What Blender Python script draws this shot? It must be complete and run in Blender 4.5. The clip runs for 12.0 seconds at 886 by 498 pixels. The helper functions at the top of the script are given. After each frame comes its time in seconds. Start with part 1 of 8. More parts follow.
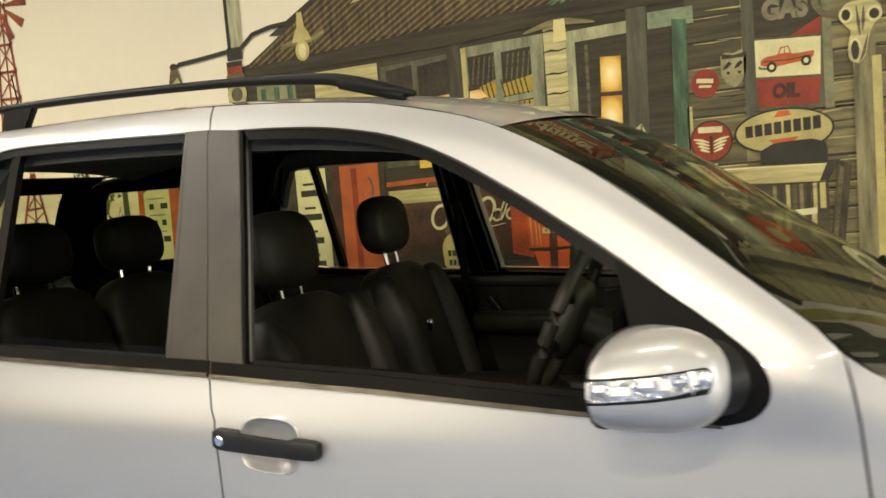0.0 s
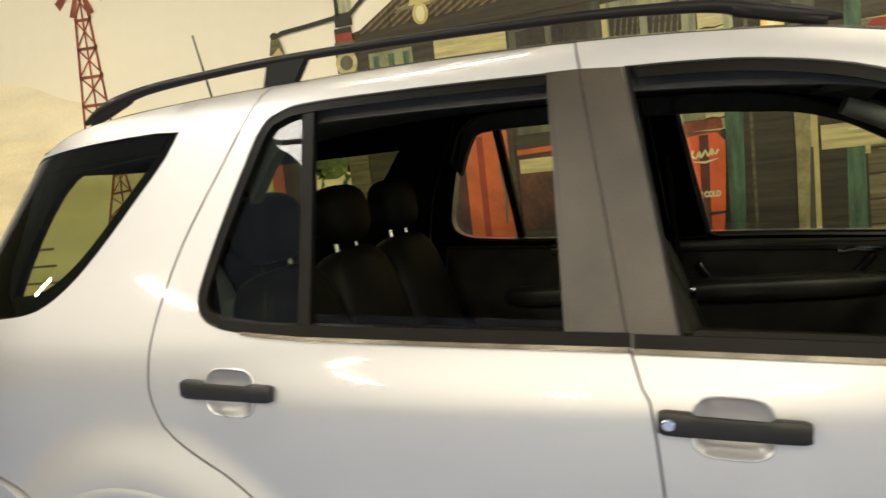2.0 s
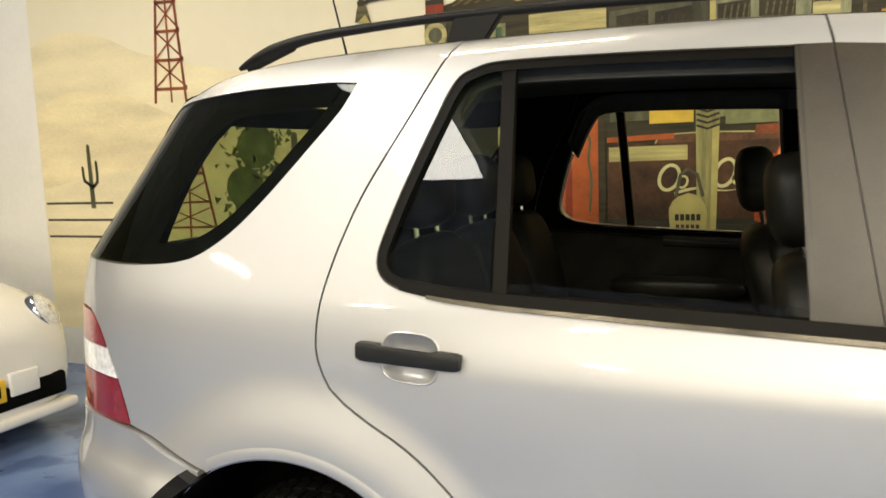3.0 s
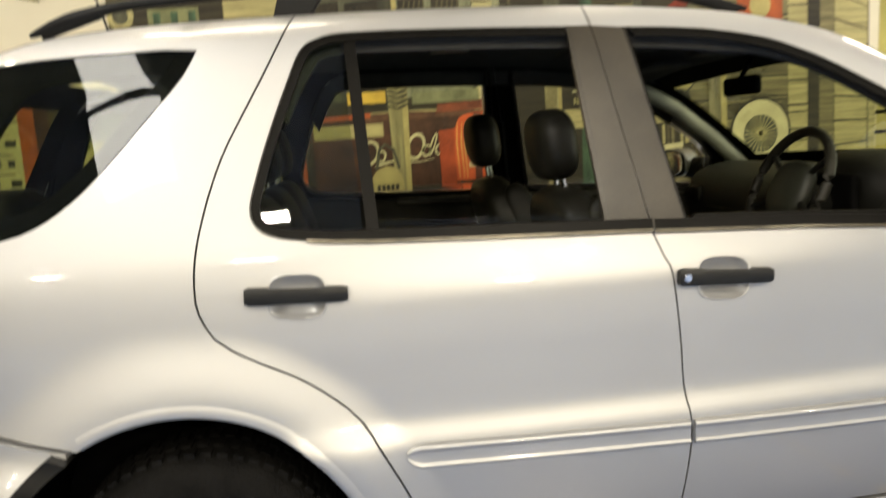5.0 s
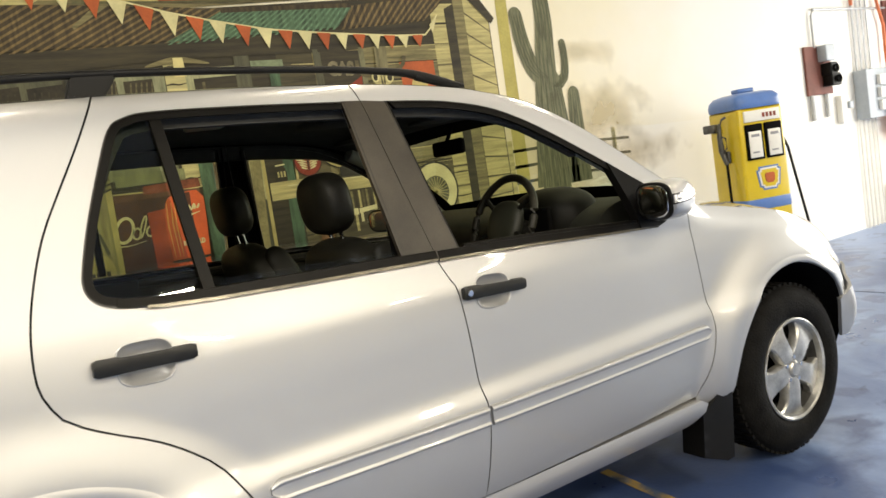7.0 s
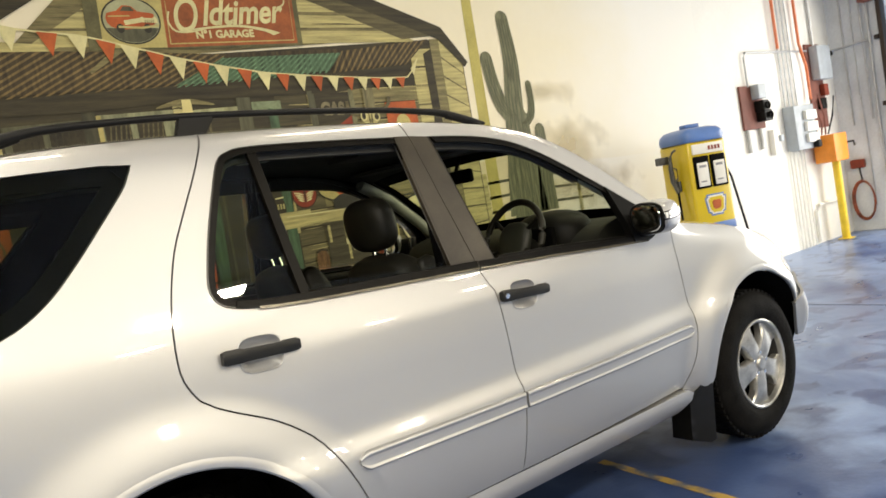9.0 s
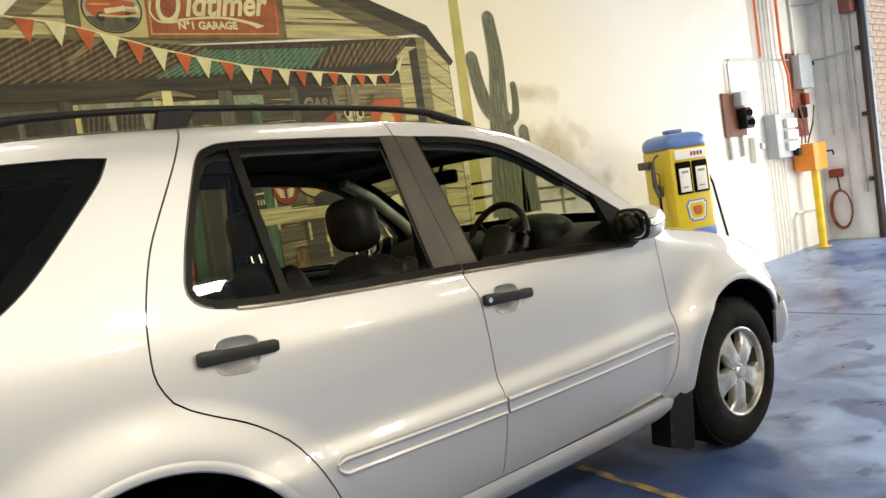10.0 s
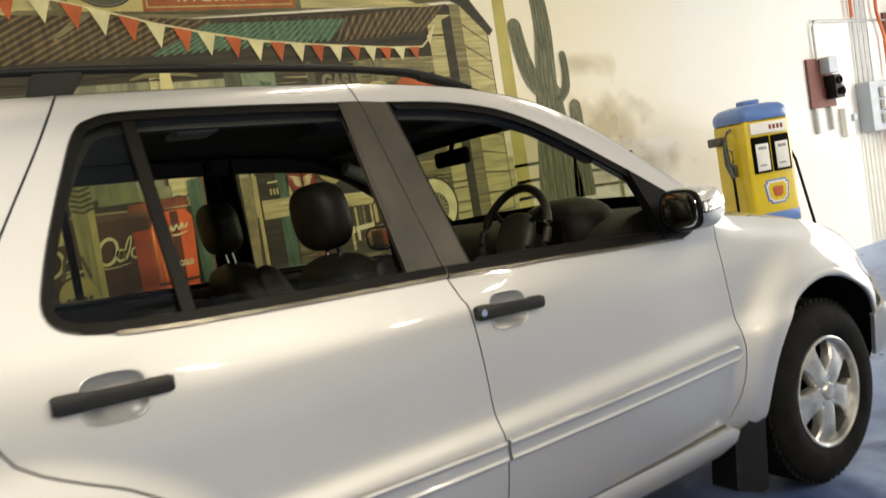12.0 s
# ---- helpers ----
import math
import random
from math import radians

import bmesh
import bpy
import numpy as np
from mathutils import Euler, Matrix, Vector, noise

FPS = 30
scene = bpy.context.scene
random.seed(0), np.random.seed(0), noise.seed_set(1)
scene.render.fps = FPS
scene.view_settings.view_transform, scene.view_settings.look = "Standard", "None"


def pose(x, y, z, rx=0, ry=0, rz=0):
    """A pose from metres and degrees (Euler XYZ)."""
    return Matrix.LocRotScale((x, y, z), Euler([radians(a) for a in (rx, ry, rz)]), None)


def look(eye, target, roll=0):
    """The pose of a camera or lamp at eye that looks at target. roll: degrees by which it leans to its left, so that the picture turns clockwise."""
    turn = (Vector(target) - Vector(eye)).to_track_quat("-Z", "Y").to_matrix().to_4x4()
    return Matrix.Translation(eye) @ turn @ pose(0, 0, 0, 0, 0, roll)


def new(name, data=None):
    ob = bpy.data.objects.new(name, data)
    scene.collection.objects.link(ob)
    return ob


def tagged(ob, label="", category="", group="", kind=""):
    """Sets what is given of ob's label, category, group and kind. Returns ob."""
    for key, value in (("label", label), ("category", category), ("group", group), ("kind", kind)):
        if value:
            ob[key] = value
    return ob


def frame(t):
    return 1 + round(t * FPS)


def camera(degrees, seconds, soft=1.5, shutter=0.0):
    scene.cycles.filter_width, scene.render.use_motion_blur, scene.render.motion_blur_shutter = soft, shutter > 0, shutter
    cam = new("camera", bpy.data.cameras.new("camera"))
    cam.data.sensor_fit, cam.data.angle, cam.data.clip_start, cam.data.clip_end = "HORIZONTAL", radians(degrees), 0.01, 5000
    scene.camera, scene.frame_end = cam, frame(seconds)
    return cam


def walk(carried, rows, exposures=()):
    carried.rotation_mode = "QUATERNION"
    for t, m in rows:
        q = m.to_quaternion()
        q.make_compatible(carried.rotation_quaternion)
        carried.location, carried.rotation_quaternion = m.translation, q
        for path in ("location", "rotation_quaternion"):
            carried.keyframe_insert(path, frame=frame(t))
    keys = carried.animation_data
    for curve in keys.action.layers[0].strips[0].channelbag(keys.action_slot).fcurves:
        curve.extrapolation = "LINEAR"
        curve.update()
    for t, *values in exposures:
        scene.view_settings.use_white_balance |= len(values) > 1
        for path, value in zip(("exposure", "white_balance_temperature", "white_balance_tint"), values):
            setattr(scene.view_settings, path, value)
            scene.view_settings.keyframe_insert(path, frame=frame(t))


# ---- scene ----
cam = camera(61.5, 12.0, 1.5, 0.5)
PATH = [
    (0, (1.026, -1.152, 1.521), (0.267, 0.692, 1.373), -4.7),
    (0.5, (0.825, -1.079, 1.523), (0.065, 0.765, 1.38), -7.3),
    (1, (0.613, -1.031, 1.525), (-0.12, 0.822, 1.359), -5.9),
    (1.5, (0.413, -1.135, 1.523), (-0.355, 0.703, 1.347), -5.9),
    (2, (0.189, -1.255, 1.535), (-0.559, 0.589, 1.333), -6.4),
    (2.5, (-0.018, -1.308, 1.524), (-0.85, 0.5, 1.334), -2.3),
    (4.5, (-0.637, -1.524, 1.491), (-0.749, 0.42, 1.036), -3.1),
    (5, (-0.694, -1.689, 1.455), (-0.5, 0.279, 1.156), -4.3),
    (5.5, (-0.788, -1.772, 1.486), (-0.47, 0.201, 1.409), -7.8),
    (6, (-0.92, -1.759, 1.46), (-0.205, 0.105, 1.336), -8.1),
    (6.5, (-1.06, -1.768, 1.444), (-0.077, -0.031, 1.316), -8.3),
    (7, (-1.188, -1.847, 1.443), (-0.119, -0.168, 1.245), -9.0),
    (9, (-1.71, -1.99, 1.451), (-0.497, -0.405, 1.324), -9.9),
    (9.5, (-1.696, -2.009, 1.459), (-0.438, -0.457, 1.37), -8.6),
    (10, (-1.693, -1.952, 1.464), (-0.439, -0.4, 1.324), -8.5),
    (10.5, (-1.626, -1.883, 1.452), (-0.378, -0.326, 1.319), -8.8),
    (11, (-1.452, -1.848, 1.468), (-0.306, -0.214, 1.339), -7.5),
    (11.5, (-1.3, -1.783, 1.418), (-0.202, -0.126, 1.196), -8.9),
    (12, (-1.101, -1.631, 1.409), (-0.01, 0.039, 1.266), -9.6),
]

EXPOSURES = [(0.0, 0.08), (1.0, 0.06), (1.5, 0.15), (2.5, 0.12), (4.5, 0.09), (6.0, 0.04), (7.0, 0.05), (9.0, -0.04), (10.5, -0.08), (11.5, -0.2), (12.0, -0.18)]
walk(cam, [(t, look(eye, target, roll)) for t, eye, target, roll in PATH], EXPOSURES)

# ---- light ----
world = bpy.data.worlds.new("world")
scene.world = world
world.use_nodes = True
bg = world.node_tree.nodes["Background"]
sky = world.node_tree.nodes.new("ShaderNodeTexSky")
sky.sky_type = "NISHITA"
sky.sun_disc = False
sky.sun_elevation, sky.sun_rotation = radians(56), radians(177)
world.node_tree.links.new(sky.outputs[0], bg.inputs[0])
bg.inputs[1].default_value = 0.12

WALL_Y, END_X, WEST_X, SOUTH_Y, TOP_Z = 2.925, 9.5, -12.0, -12.0, 4.6


def area_lamp(name, loc, target, w, h, power, color):
    d = bpy.data.lights.new(name, "AREA")
    d.shape, d.size, d.size_y, d.energy, d.color = "RECTANGLE", w, h, power, color
    ob = new(name, d)
    ob.matrix_world = look(loc, target)
    return ob


WARM = (1.0, 0.875, 0.655)
SOFT = (1.0, 0.885, 0.69)
COOL = (1.0, 0.945, 0.83)
DAY = (1.0, 0.95, 0.85)
# lamps, all out of view: centre x, y, height, width, length, power, colour
# the first two stand in for roof skylights mirrored in the side glass
LAMPS = [(-2.25, -0.93, 3.45, 0.60, 1.42, 37, DAY), (-2.25, -2.17, 3.45, 0.60, 0.86, 23, DAY),
         # placed from reflections in the glass, except the one at 4.60, added for balance
         (0.56, -5.05, 4.45, 0.34, 0.16, 125, SOFT), (1.28, -4.62, 4.45, 0.34, 0.22, 160, SOFT), (-1.61, -4.78, 4.45, 0.28, 0.22, 80, SOFT), (-6.80, -5.40, 4.45, 0.18, 1.00, 190, WARM), (4.60, -4.80, 4.45, 0.34, 0.22, 95, SOFT),
         # -9.2 follows a reflection; the others are added to brighten wall and mural
         (-9.2, -3.6, 4.4, 1.10, 0.16, 160, WARM), (-4.6, 0.5, 4.4, 1.10, 0.12, 60, WARM), (-1.4, 0.5, 4.4, 1.10, 0.12, 24, WARM), (1.3, 0.5, 4.4, 1.10, 0.12, 36, WARM), (4.0, 0.2, 4.4, 1.10, 0.12, 44, WARM),
         # a row added to brighten the car's flank and the south wall
         (-6.0, -8.8, 4.4, 0.55, 0.10, 290, WARM), (-2.4, -8.8, 4.4, 0.55, 0.10, 290, WARM), (1.2, -8.8, 4.4, 0.55, 0.10, 290, WARM), (4.8, -8.8, 4.4, 0.55, 0.10, 290, WARM)]
for lx, ly, lz, w, h, power, colour in LAMPS:
    area_lamp("unseen_lamp_light", (lx, ly, lz), (lx, ly + 0.0001, 0), w, h, power, colour)
area_lamp("door_daylight", (END_X - 0.05, -0.6, 1.9), (0, -0.2, 1.0), 5.0, 3.2, 355, COOL)
sun_data = bpy.data.lights.new("sun", "SUN")
sun_data.energy, sun_data.angle, sun_data.color = 4.5, radians(0.5), (1.0, 0.96, 0.9)
sun = new("sun", sun_data)
sun.matrix_world = look((11.0, -6.0, 12.0), (10.6, 2.0, 0.0))


# ---- materials ----
def nodes_of(name):
    m = bpy.data.materials.new(name)
    m.use_nodes = True
    return m, m.node_tree.nodes, m.node_tree.links, m.node_tree.nodes["Principled BSDF"]


def mat(name, color, rough=0.6, metal=0.0, var=0.12, scale=6.0, bump=0.0, fine=60.0, stretch=(1, 1, 1), coat=0.0, spec=0.5, second=None):
    """A surface with variation at two scales."""
    m, n, l, b = nodes_of(name)
    tc = n.new("ShaderNodeTexCoord")
    mp = n.new("ShaderNodeMapping")
    mp.inputs["Scale"].default_value = stretch
    l.new(tc.outputs["Object"], mp.inputs[0])
    n1, n2 = n.new("ShaderNodeTexNoise"), n.new("ShaderNodeTexNoise")
    for q, sc, dt in ((n1, scale, 4), (n2, fine, 3)):
        q.inputs["Scale"].default_value = sc
        q.inputs["Detail"].default_value = dt
        l.new(mp.outputs[0], q.inputs["Vector"])
    mix = n.new("ShaderNodeMix")
    mix.data_type = "RGBA"
    dark = second or tuple(c * (1 - 2.2 * var) for c in color)
    light = tuple(min(1, c * (1 + 1.2 * var)) for c in color)
    mix.inputs[6].default_value = (*dark, 1)
    mix.inputs[7].default_value = (*light, 1)
    add = n.new("ShaderNodeMath")
    add.operation = "MULTIPLY_ADD"
    add.inputs[1].default_value = 0.35
    l.new(n2.outputs[0], add.inputs[0])
    ramp = n.new("ShaderNodeMapRange")
    ramp.inputs[1].default_value, ramp.inputs[2].default_value = 0.42, 0.92
    l.new(n1.outputs[0], add.inputs[2])
    l.new(add.outputs[0], ramp.inputs[0])
    l.new(ramp.outputs[0], mix.inputs[0])
    l.new(mix.outputs[2], b.inputs["Base Color"])
    b.inputs["Roughness"].default_value, b.inputs["Metallic"].default_value = rough, metal
    b.inputs["Coat Weight"].default_value = coat
    b.inputs["Coat Roughness"].default_value = 0.04
    b.inputs["Specular IOR Level"].default_value = spec
    if bump:
        bp = n.new("ShaderNodeBump")
        bp.inputs["Strength"].default_value = bump
        bp.inputs["Distance"].default_value = 0.01
        l.new(n2.outputs[0], bp.inputs["Height"])
        l.new(bp.outputs[0], b.inputs["Normal"])
    return m


def glass(name, tint, base=0.045):
    """Thin glass: gloss grows towards grazing angles, the same from both sides."""
    m, n, l, b = nodes_of(name)
    n.remove(b)
    t, g, f, mx, pw, ma = (n.new("ShaderNode" + k) for k in ("BsdfTransparent", "BsdfGlossy", "LayerWeight", "MixShader", "Math", "Math"))
    t.inputs[0].default_value = (*tint, 1)
    g.inputs["Roughness"].default_value = 0.012
    f.inputs[0].default_value = 0.5
    pw.operation, ma.operation = "POWER", "MULTIPLY_ADD"
    pw.inputs[1].default_value = 5.0
    ma.inputs[1].default_value, ma.inputs[2].default_value = 0.9, base
    l.new(f.outputs["Facing"], pw.inputs[0])
    l.new(pw.outputs[0], ma.inputs[0])
    l.new(ma.outputs[0], mx.inputs[0])
    l.new(t.outputs[0], mx.inputs[1])
    l.new(g.outputs[0], mx.inputs[2])
    l.new(mx.outputs[0], n["Material Output"].inputs[0])
    return m


SILVER = mat("silver_metallic_paint", (0.465, 0.464, 0.458), 0.50, 0.78, 0.008, 900, fine=2500, coat=1.0)
TRIM = mat("black_trim_plastic", (0.0045, 0.0043, 0.004), 0.46, 0, 0.15, 8, 0.05, 400, spec=0.2)
SAIL = mat("matt_black_corner_cover", (0.004, 0.0038, 0.0035), 0.62, 0, 0.15, 8, 0.05, 400, spec=0.1)
PILLAR = mat("grey_pillar_film", (0.045, 0.038, 0.027), 0.34, 0, 0.22, 5, 0.03, 300, spec=0.30)
SEAL = mat("brown_black_window_seal", (0.0045, 0.0039, 0.0029), 0.42, 0, 0.2, 8, 0.04, 400, spec=0.09)
LIP = mat("worn_bronze_grey_lip", (0.11, 0.095, 0.066), 0.24, 0.3, 0.25, 14, 0.04, 200)
BEAD = mat("satin_seal_bead", (0.030, 0.027, 0.021), 0.30, 0.1, 0.15, 20, spec=0.3)
RUBBER = mat("tyre_rubber", (0.006, 0.0057, 0.0052), 0.7, 0, 0.35, 14, 0.4, 120, spec=0.09)
BLACK = mat("black_shell", (0.004, 0.004, 0.004), 0.8, 0, 0.2, 10, spec=0.05)
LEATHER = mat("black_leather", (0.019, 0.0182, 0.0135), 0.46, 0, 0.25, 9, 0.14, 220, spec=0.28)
# the same leather with the shade of the rear cabin put into its colour
SHADELEATHER = mat("shaded_rear_leather", (0.009, 0.0086, 0.007), 0.55, 0, 0.2, 9, 0.14, 220, spec=0.16)
DASH = mat("dark_dash_plastic", (0.0095, 0.0095, 0.008), 0.5, 0, 0.15, 9, 0.1, 300, spec=0.2)
DOORTRIM = mat("dark_door_trim", (0.030, 0.029, 0.023), 0.34, 0, 0.25, 9, 0.1, 300, spec=0.5)
DASHTOP = mat("olive_grey_dash_top", (0.017, 0.0175, 0.013), 0.6, 0, 0.2, 9, 0.15, 300)
PAD = mat("olive_grey_pad", (0.027, 0.029, 0.020), 0.5, 0, 0.1, 9, 0.1, 300)
GLOSSBLACK = mat("glossy_black_plastic", (0.012, 0.012, 0.011), 0.16, 0, 0.1, 9, spec=0.6)
HEADLINE = mat("charcoal_headlining", (0.055, 0.054, 0.049), 0.95, 0, 0.1, 20, 0.1, 500)
PILLARTRIM = mat("pale_grey_pillar_trim", (0.36, 0.37, 0.31), 0.6, 0, 0.08, 9)
CHROME = mat("chrome", (0.85, 0.85, 0.84), 0.08, 1.0, 0.03, 20)
ALLOY = mat("silver_alloy", (0.47, 0.465, 0.44), 0.30, 0.75, 0.22, 14, 0.03, 150, coat=0.4)
# rim barrel coloured dark for the shade inside the spoke holes
DARKRIM = mat("shade_dark_rim_barrel", (0.045, 0.043, 0.04), 0.6, 0.3, 0.2, 14)
HANDLE = mat("grey_handle_plastic", (0.012, 0.012, 0.011), 0.45, 0, 0.12, 15, 0.08, 500, spec=0.3)
GLASS = glass("clear_window_glass", (0.72, 0.74, 0.66))
CLEARER = glass("clear_far_glass", (0.88, 0.90, 0.79))
VENT = glass("hazy_vent_glass", (0.62, 0.67, 0.50), 0.06)
TINT = glass("green_tinted_glass", (0.66, 0.70, 0.55))
SMOKED = glass("smoked_green_glass", (0.52, 0.56, 0.36))
RED = mat("red_lamp_plastic", (0.19, 0.002, 0.003), 0.2, 0, 0.1, 30, coat=0.4)
CLEAR = mat("clear_lamp_plastic", (0.80, 0.79, 0.76), 0.25, 0.1, 0.12, 60, coat=1)
LENS = mat("faceted_lens", (0.72, 0.72, 0.70), 0.10, 0.92, 0.35, 70, 1.0, 55, coat=1)
REFLECTOR = mat("bright_reflector", (0.9, 0.9, 0.88), 0.4, 0.6, 0.08, 60, 0.3, 200)
WHITE = mat("white_painted_wall", (0.83, 0.815, 0.76), 0.7, 0, 0.04, 1.2, 0.08, 30)


# ---- building blocks ----
ROOTS = {}


def thing(name, loc, label, category, group=""):
    ob = new(name)
    ob.location = loc
    ob.empty_display_size = 0.1
    ROOTS[ob] = Vector(loc)
    return tagged(ob, label, category, group)


def part(name, bm, material, parent=None, label="", smooth=True, angle=38):
    """One mesh, its vertices given in the world, under a thing or a part."""
    me = bpy.data.meshes.new(name)
    bmesh.ops.recalc_face_normals(bm, faces=bm.faces)
    bm.to_mesh(me)
    bm.free()
    if smooth:
        me.shade_smooth()
        me.set_sharp_from_angle(angle=radians(angle))
    me.materials.append(material)
    ob = new(name, me)
    if parent:
        base = ROOTS.get(parent, Vector((0, 0, 0)))
        me.transform(Matrix.Translation(-base))
        ob.parent = parent
        ROOTS[ob] = base
    return tagged(ob, label) if label else ob


def box(bm, lo, hi, bevel=0.0, m=None):
    r = bmesh.ops.create_cube(bm, size=1)
    c = [(a + b) / 2 for a, b in zip(lo, hi)]
    s = [abs(b - a) for a, b in zip(lo, hi)]
    bmesh.ops.transform(bm, matrix=Matrix.LocRotScale(c, None, s), verts=r["verts"])
    out = r["verts"]
    if bevel:
        es = list({e for v in out for e in v.link_edges})
        g = bmesh.ops.bevel(bm, geom=es, offset=bevel, segments=3, affect="EDGES", profile=0.5)
        out = list({v for f in g["faces"] for v in f.verts} | {v for v in out if v.is_valid})
    if m is not None:
        bmesh.ops.transform(bm, matrix=m, verts=[v for v in out if v.is_valid])
    return bm


def bx(lo, hi, bevel=0.0, m=None):
    return box(bmesh.new(), lo, hi, bevel, m)


def tube(pts, r, seg=10, closed=False, bm=None, caps=True):
    """A round bar along points; r may be a list."""
    bm = bm or bmesh.new()
    pts = [Vector(p) for p in pts]
    n = len(pts)
    rings = []
    for i, p in enumerate(pts):
        a = pts[(i - 1) % n] if closed or i else p
        b = pts[(i + 1) % n] if closed or i < n - 1 else p
        d = (b - a).normalized()
        ref = Vector((0, 0, 1)) if abs(d.z) < 0.9 else Vector((1, 0, 0))
        u = d.cross(ref).normalized()
        v = d.cross(u)
        rr = r[i] if isinstance(r, (list, tuple)) else r
        rings.append([bm.verts.new(p + rr * (math.cos(k * 2 * math.pi / seg) * u + math.sin(k * 2 * math.pi / seg) * v)) for k in range(seg)])
    for i in range(n if closed else n - 1):
        a, b = rings[i], rings[(i + 1) % n]
        for k in range(seg):
            bm.faces.new((a[k], a[(k + 1) % seg], b[(k + 1) % seg], b[k]))
    if not closed and caps:
        bm.faces.new(rings[0][::-1])
        bm.faces.new(rings[-1])
    return bm


def lathe(profile, m, seg=40, bm=None):
    """Turns (radius, height) round local z, then applies m."""
    bm = bm or bmesh.new()
    rings = [[bm.verts.new(m @ Vector((r * math.cos(2 * math.pi * k / seg), r * math.sin(2 * math.pi * k / seg), h))) for k in range(seg)] for r, h in profile]
    for a, b in zip(rings, rings[1:]):
        for k in range(seg):
            bm.faces.new((a[k], a[(k + 1) % seg], b[(k + 1) % seg], b[k]))
    return bm


def blob(c, s, p=2.6, seg=28, rings=16, m=None, bm=None):
    """A rounded cushion form: a superellipsoid with half sizes s."""
    bm = bm or bmesh.new()

    def sp(a, e):
        return math.copysign(abs(a) ** e, a)
    e = 2 / p
    rows = []
    for i in range(rings + 1):
        th = -math.pi / 2 + math.pi * i / rings
        row = []
        for k in range(seg):
            ph = 2 * math.pi * k / seg
            v = Vector((s[0] * sp(math.cos(th), e) * sp(math.cos(ph), e), s[1] * sp(math.cos(th), e) * sp(math.sin(ph), e), s[2] * sp(math.sin(th), e)))
            row.append(bm.verts.new(Vector(c) + (m @ v if m else v)))
        rows.append(row)
    for a, b in zip(rows, rows[1:]):
        for k in range(seg):
            bm.faces.new((a[k], a[(k + 1) % seg], b[(k + 1) % seg], b[k]))
    bmesh.ops.remove_doubles(bm, verts=bm.verts, dist=1e-5)
    return bm


def catmull(pts, step=0.03, closed=False):
    """A smooth chain of 2D points through the given ones."""
    P = [np.array(p, float) for p in pts]
    n = len(P)
    out = []
    for i in range(n if closed else n - 1):
        p1, p2 = P[i], P[(i + 1) % n]
        p0 = P[i - 1] if closed or i else 2 * p1 - p2
        p3 = P[(i + 2) % n] if closed or i < n - 2 else 2 * p2 - p1
        k = max(1, int(np.linalg.norm(p2 - p1) / step))
        for j in range(k):
            t = j / k
            out.append(tuple(0.5 * (2 * p1 + (p2 - p0) * t + (2 * p0 - 5 * p1 + 4 * p2 - p3) * t * t + (3 * p1 - p0 - 3 * p2 + p3) * t ** 3)))
    if not closed:
        out.append(tuple(P[-1]))
    return out


def inset(poly, d):
    """Moves a polygon's outline inwards by d."""
    P = np.array(poly, float)
    a, b = np.roll(P, 1, 0), np.roll(P, -1, 0)
    area = np.sum(P[:, 0] * b[:, 1] - b[:, 0] * P[:, 1])
    t = b - a
    t /= np.maximum(np.linalg.norm(t, axis=1, keepdims=True), 1e-9)
    nrm = np.stack([-t[:, 1], t[:, 0]], 1) * (1 if area > 0 else -1)
    return [tuple(p) for p in P + nrm * d]


def within(pts, poly):
    P = np.array(poly)
    x, y = pts[:, 0:1], pts[:, 1:2]
    x1, y1 = P[:, 0], P[:, 1]
    x2, y2 = np.roll(x1, -1), np.roll(y1, -1)
    c = (y1 > y) != (y2 > y)
    xi = (x2 - x1) * (y - y1) / np.where(y2 == y1, 1e-12, y2 - y1) + x1
    return (np.sum(c & (x < xi), 1) % 2) == 1


def edge_dist(pts, poly):
    P = np.array(poly)
    Q = np.roll(P, -1, 0)
    d = Q - P
    L = np.maximum(np.sum(d * d, 1), 1e-12)
    t = np.clip(np.sum((pts[:, None] - P) * d, 2) / L, 0, 1)
    return np.min(np.linalg.norm(pts[:, None] - (P + t[..., None] * d), axis=2), 1)


def dense(poly, step):
    out = []
    for p, q in zip(poly, poly[1:] + poly[:1]):
        k = max(1, int(math.hypot(q[0] - p[0], q[1] - p[1]) / step + 0.5))
        out += [(p[0] + (q[0] - p[0]) * j / k, p[1] + (q[1] - p[1]) * j / k) for j in range(k)]
    return out


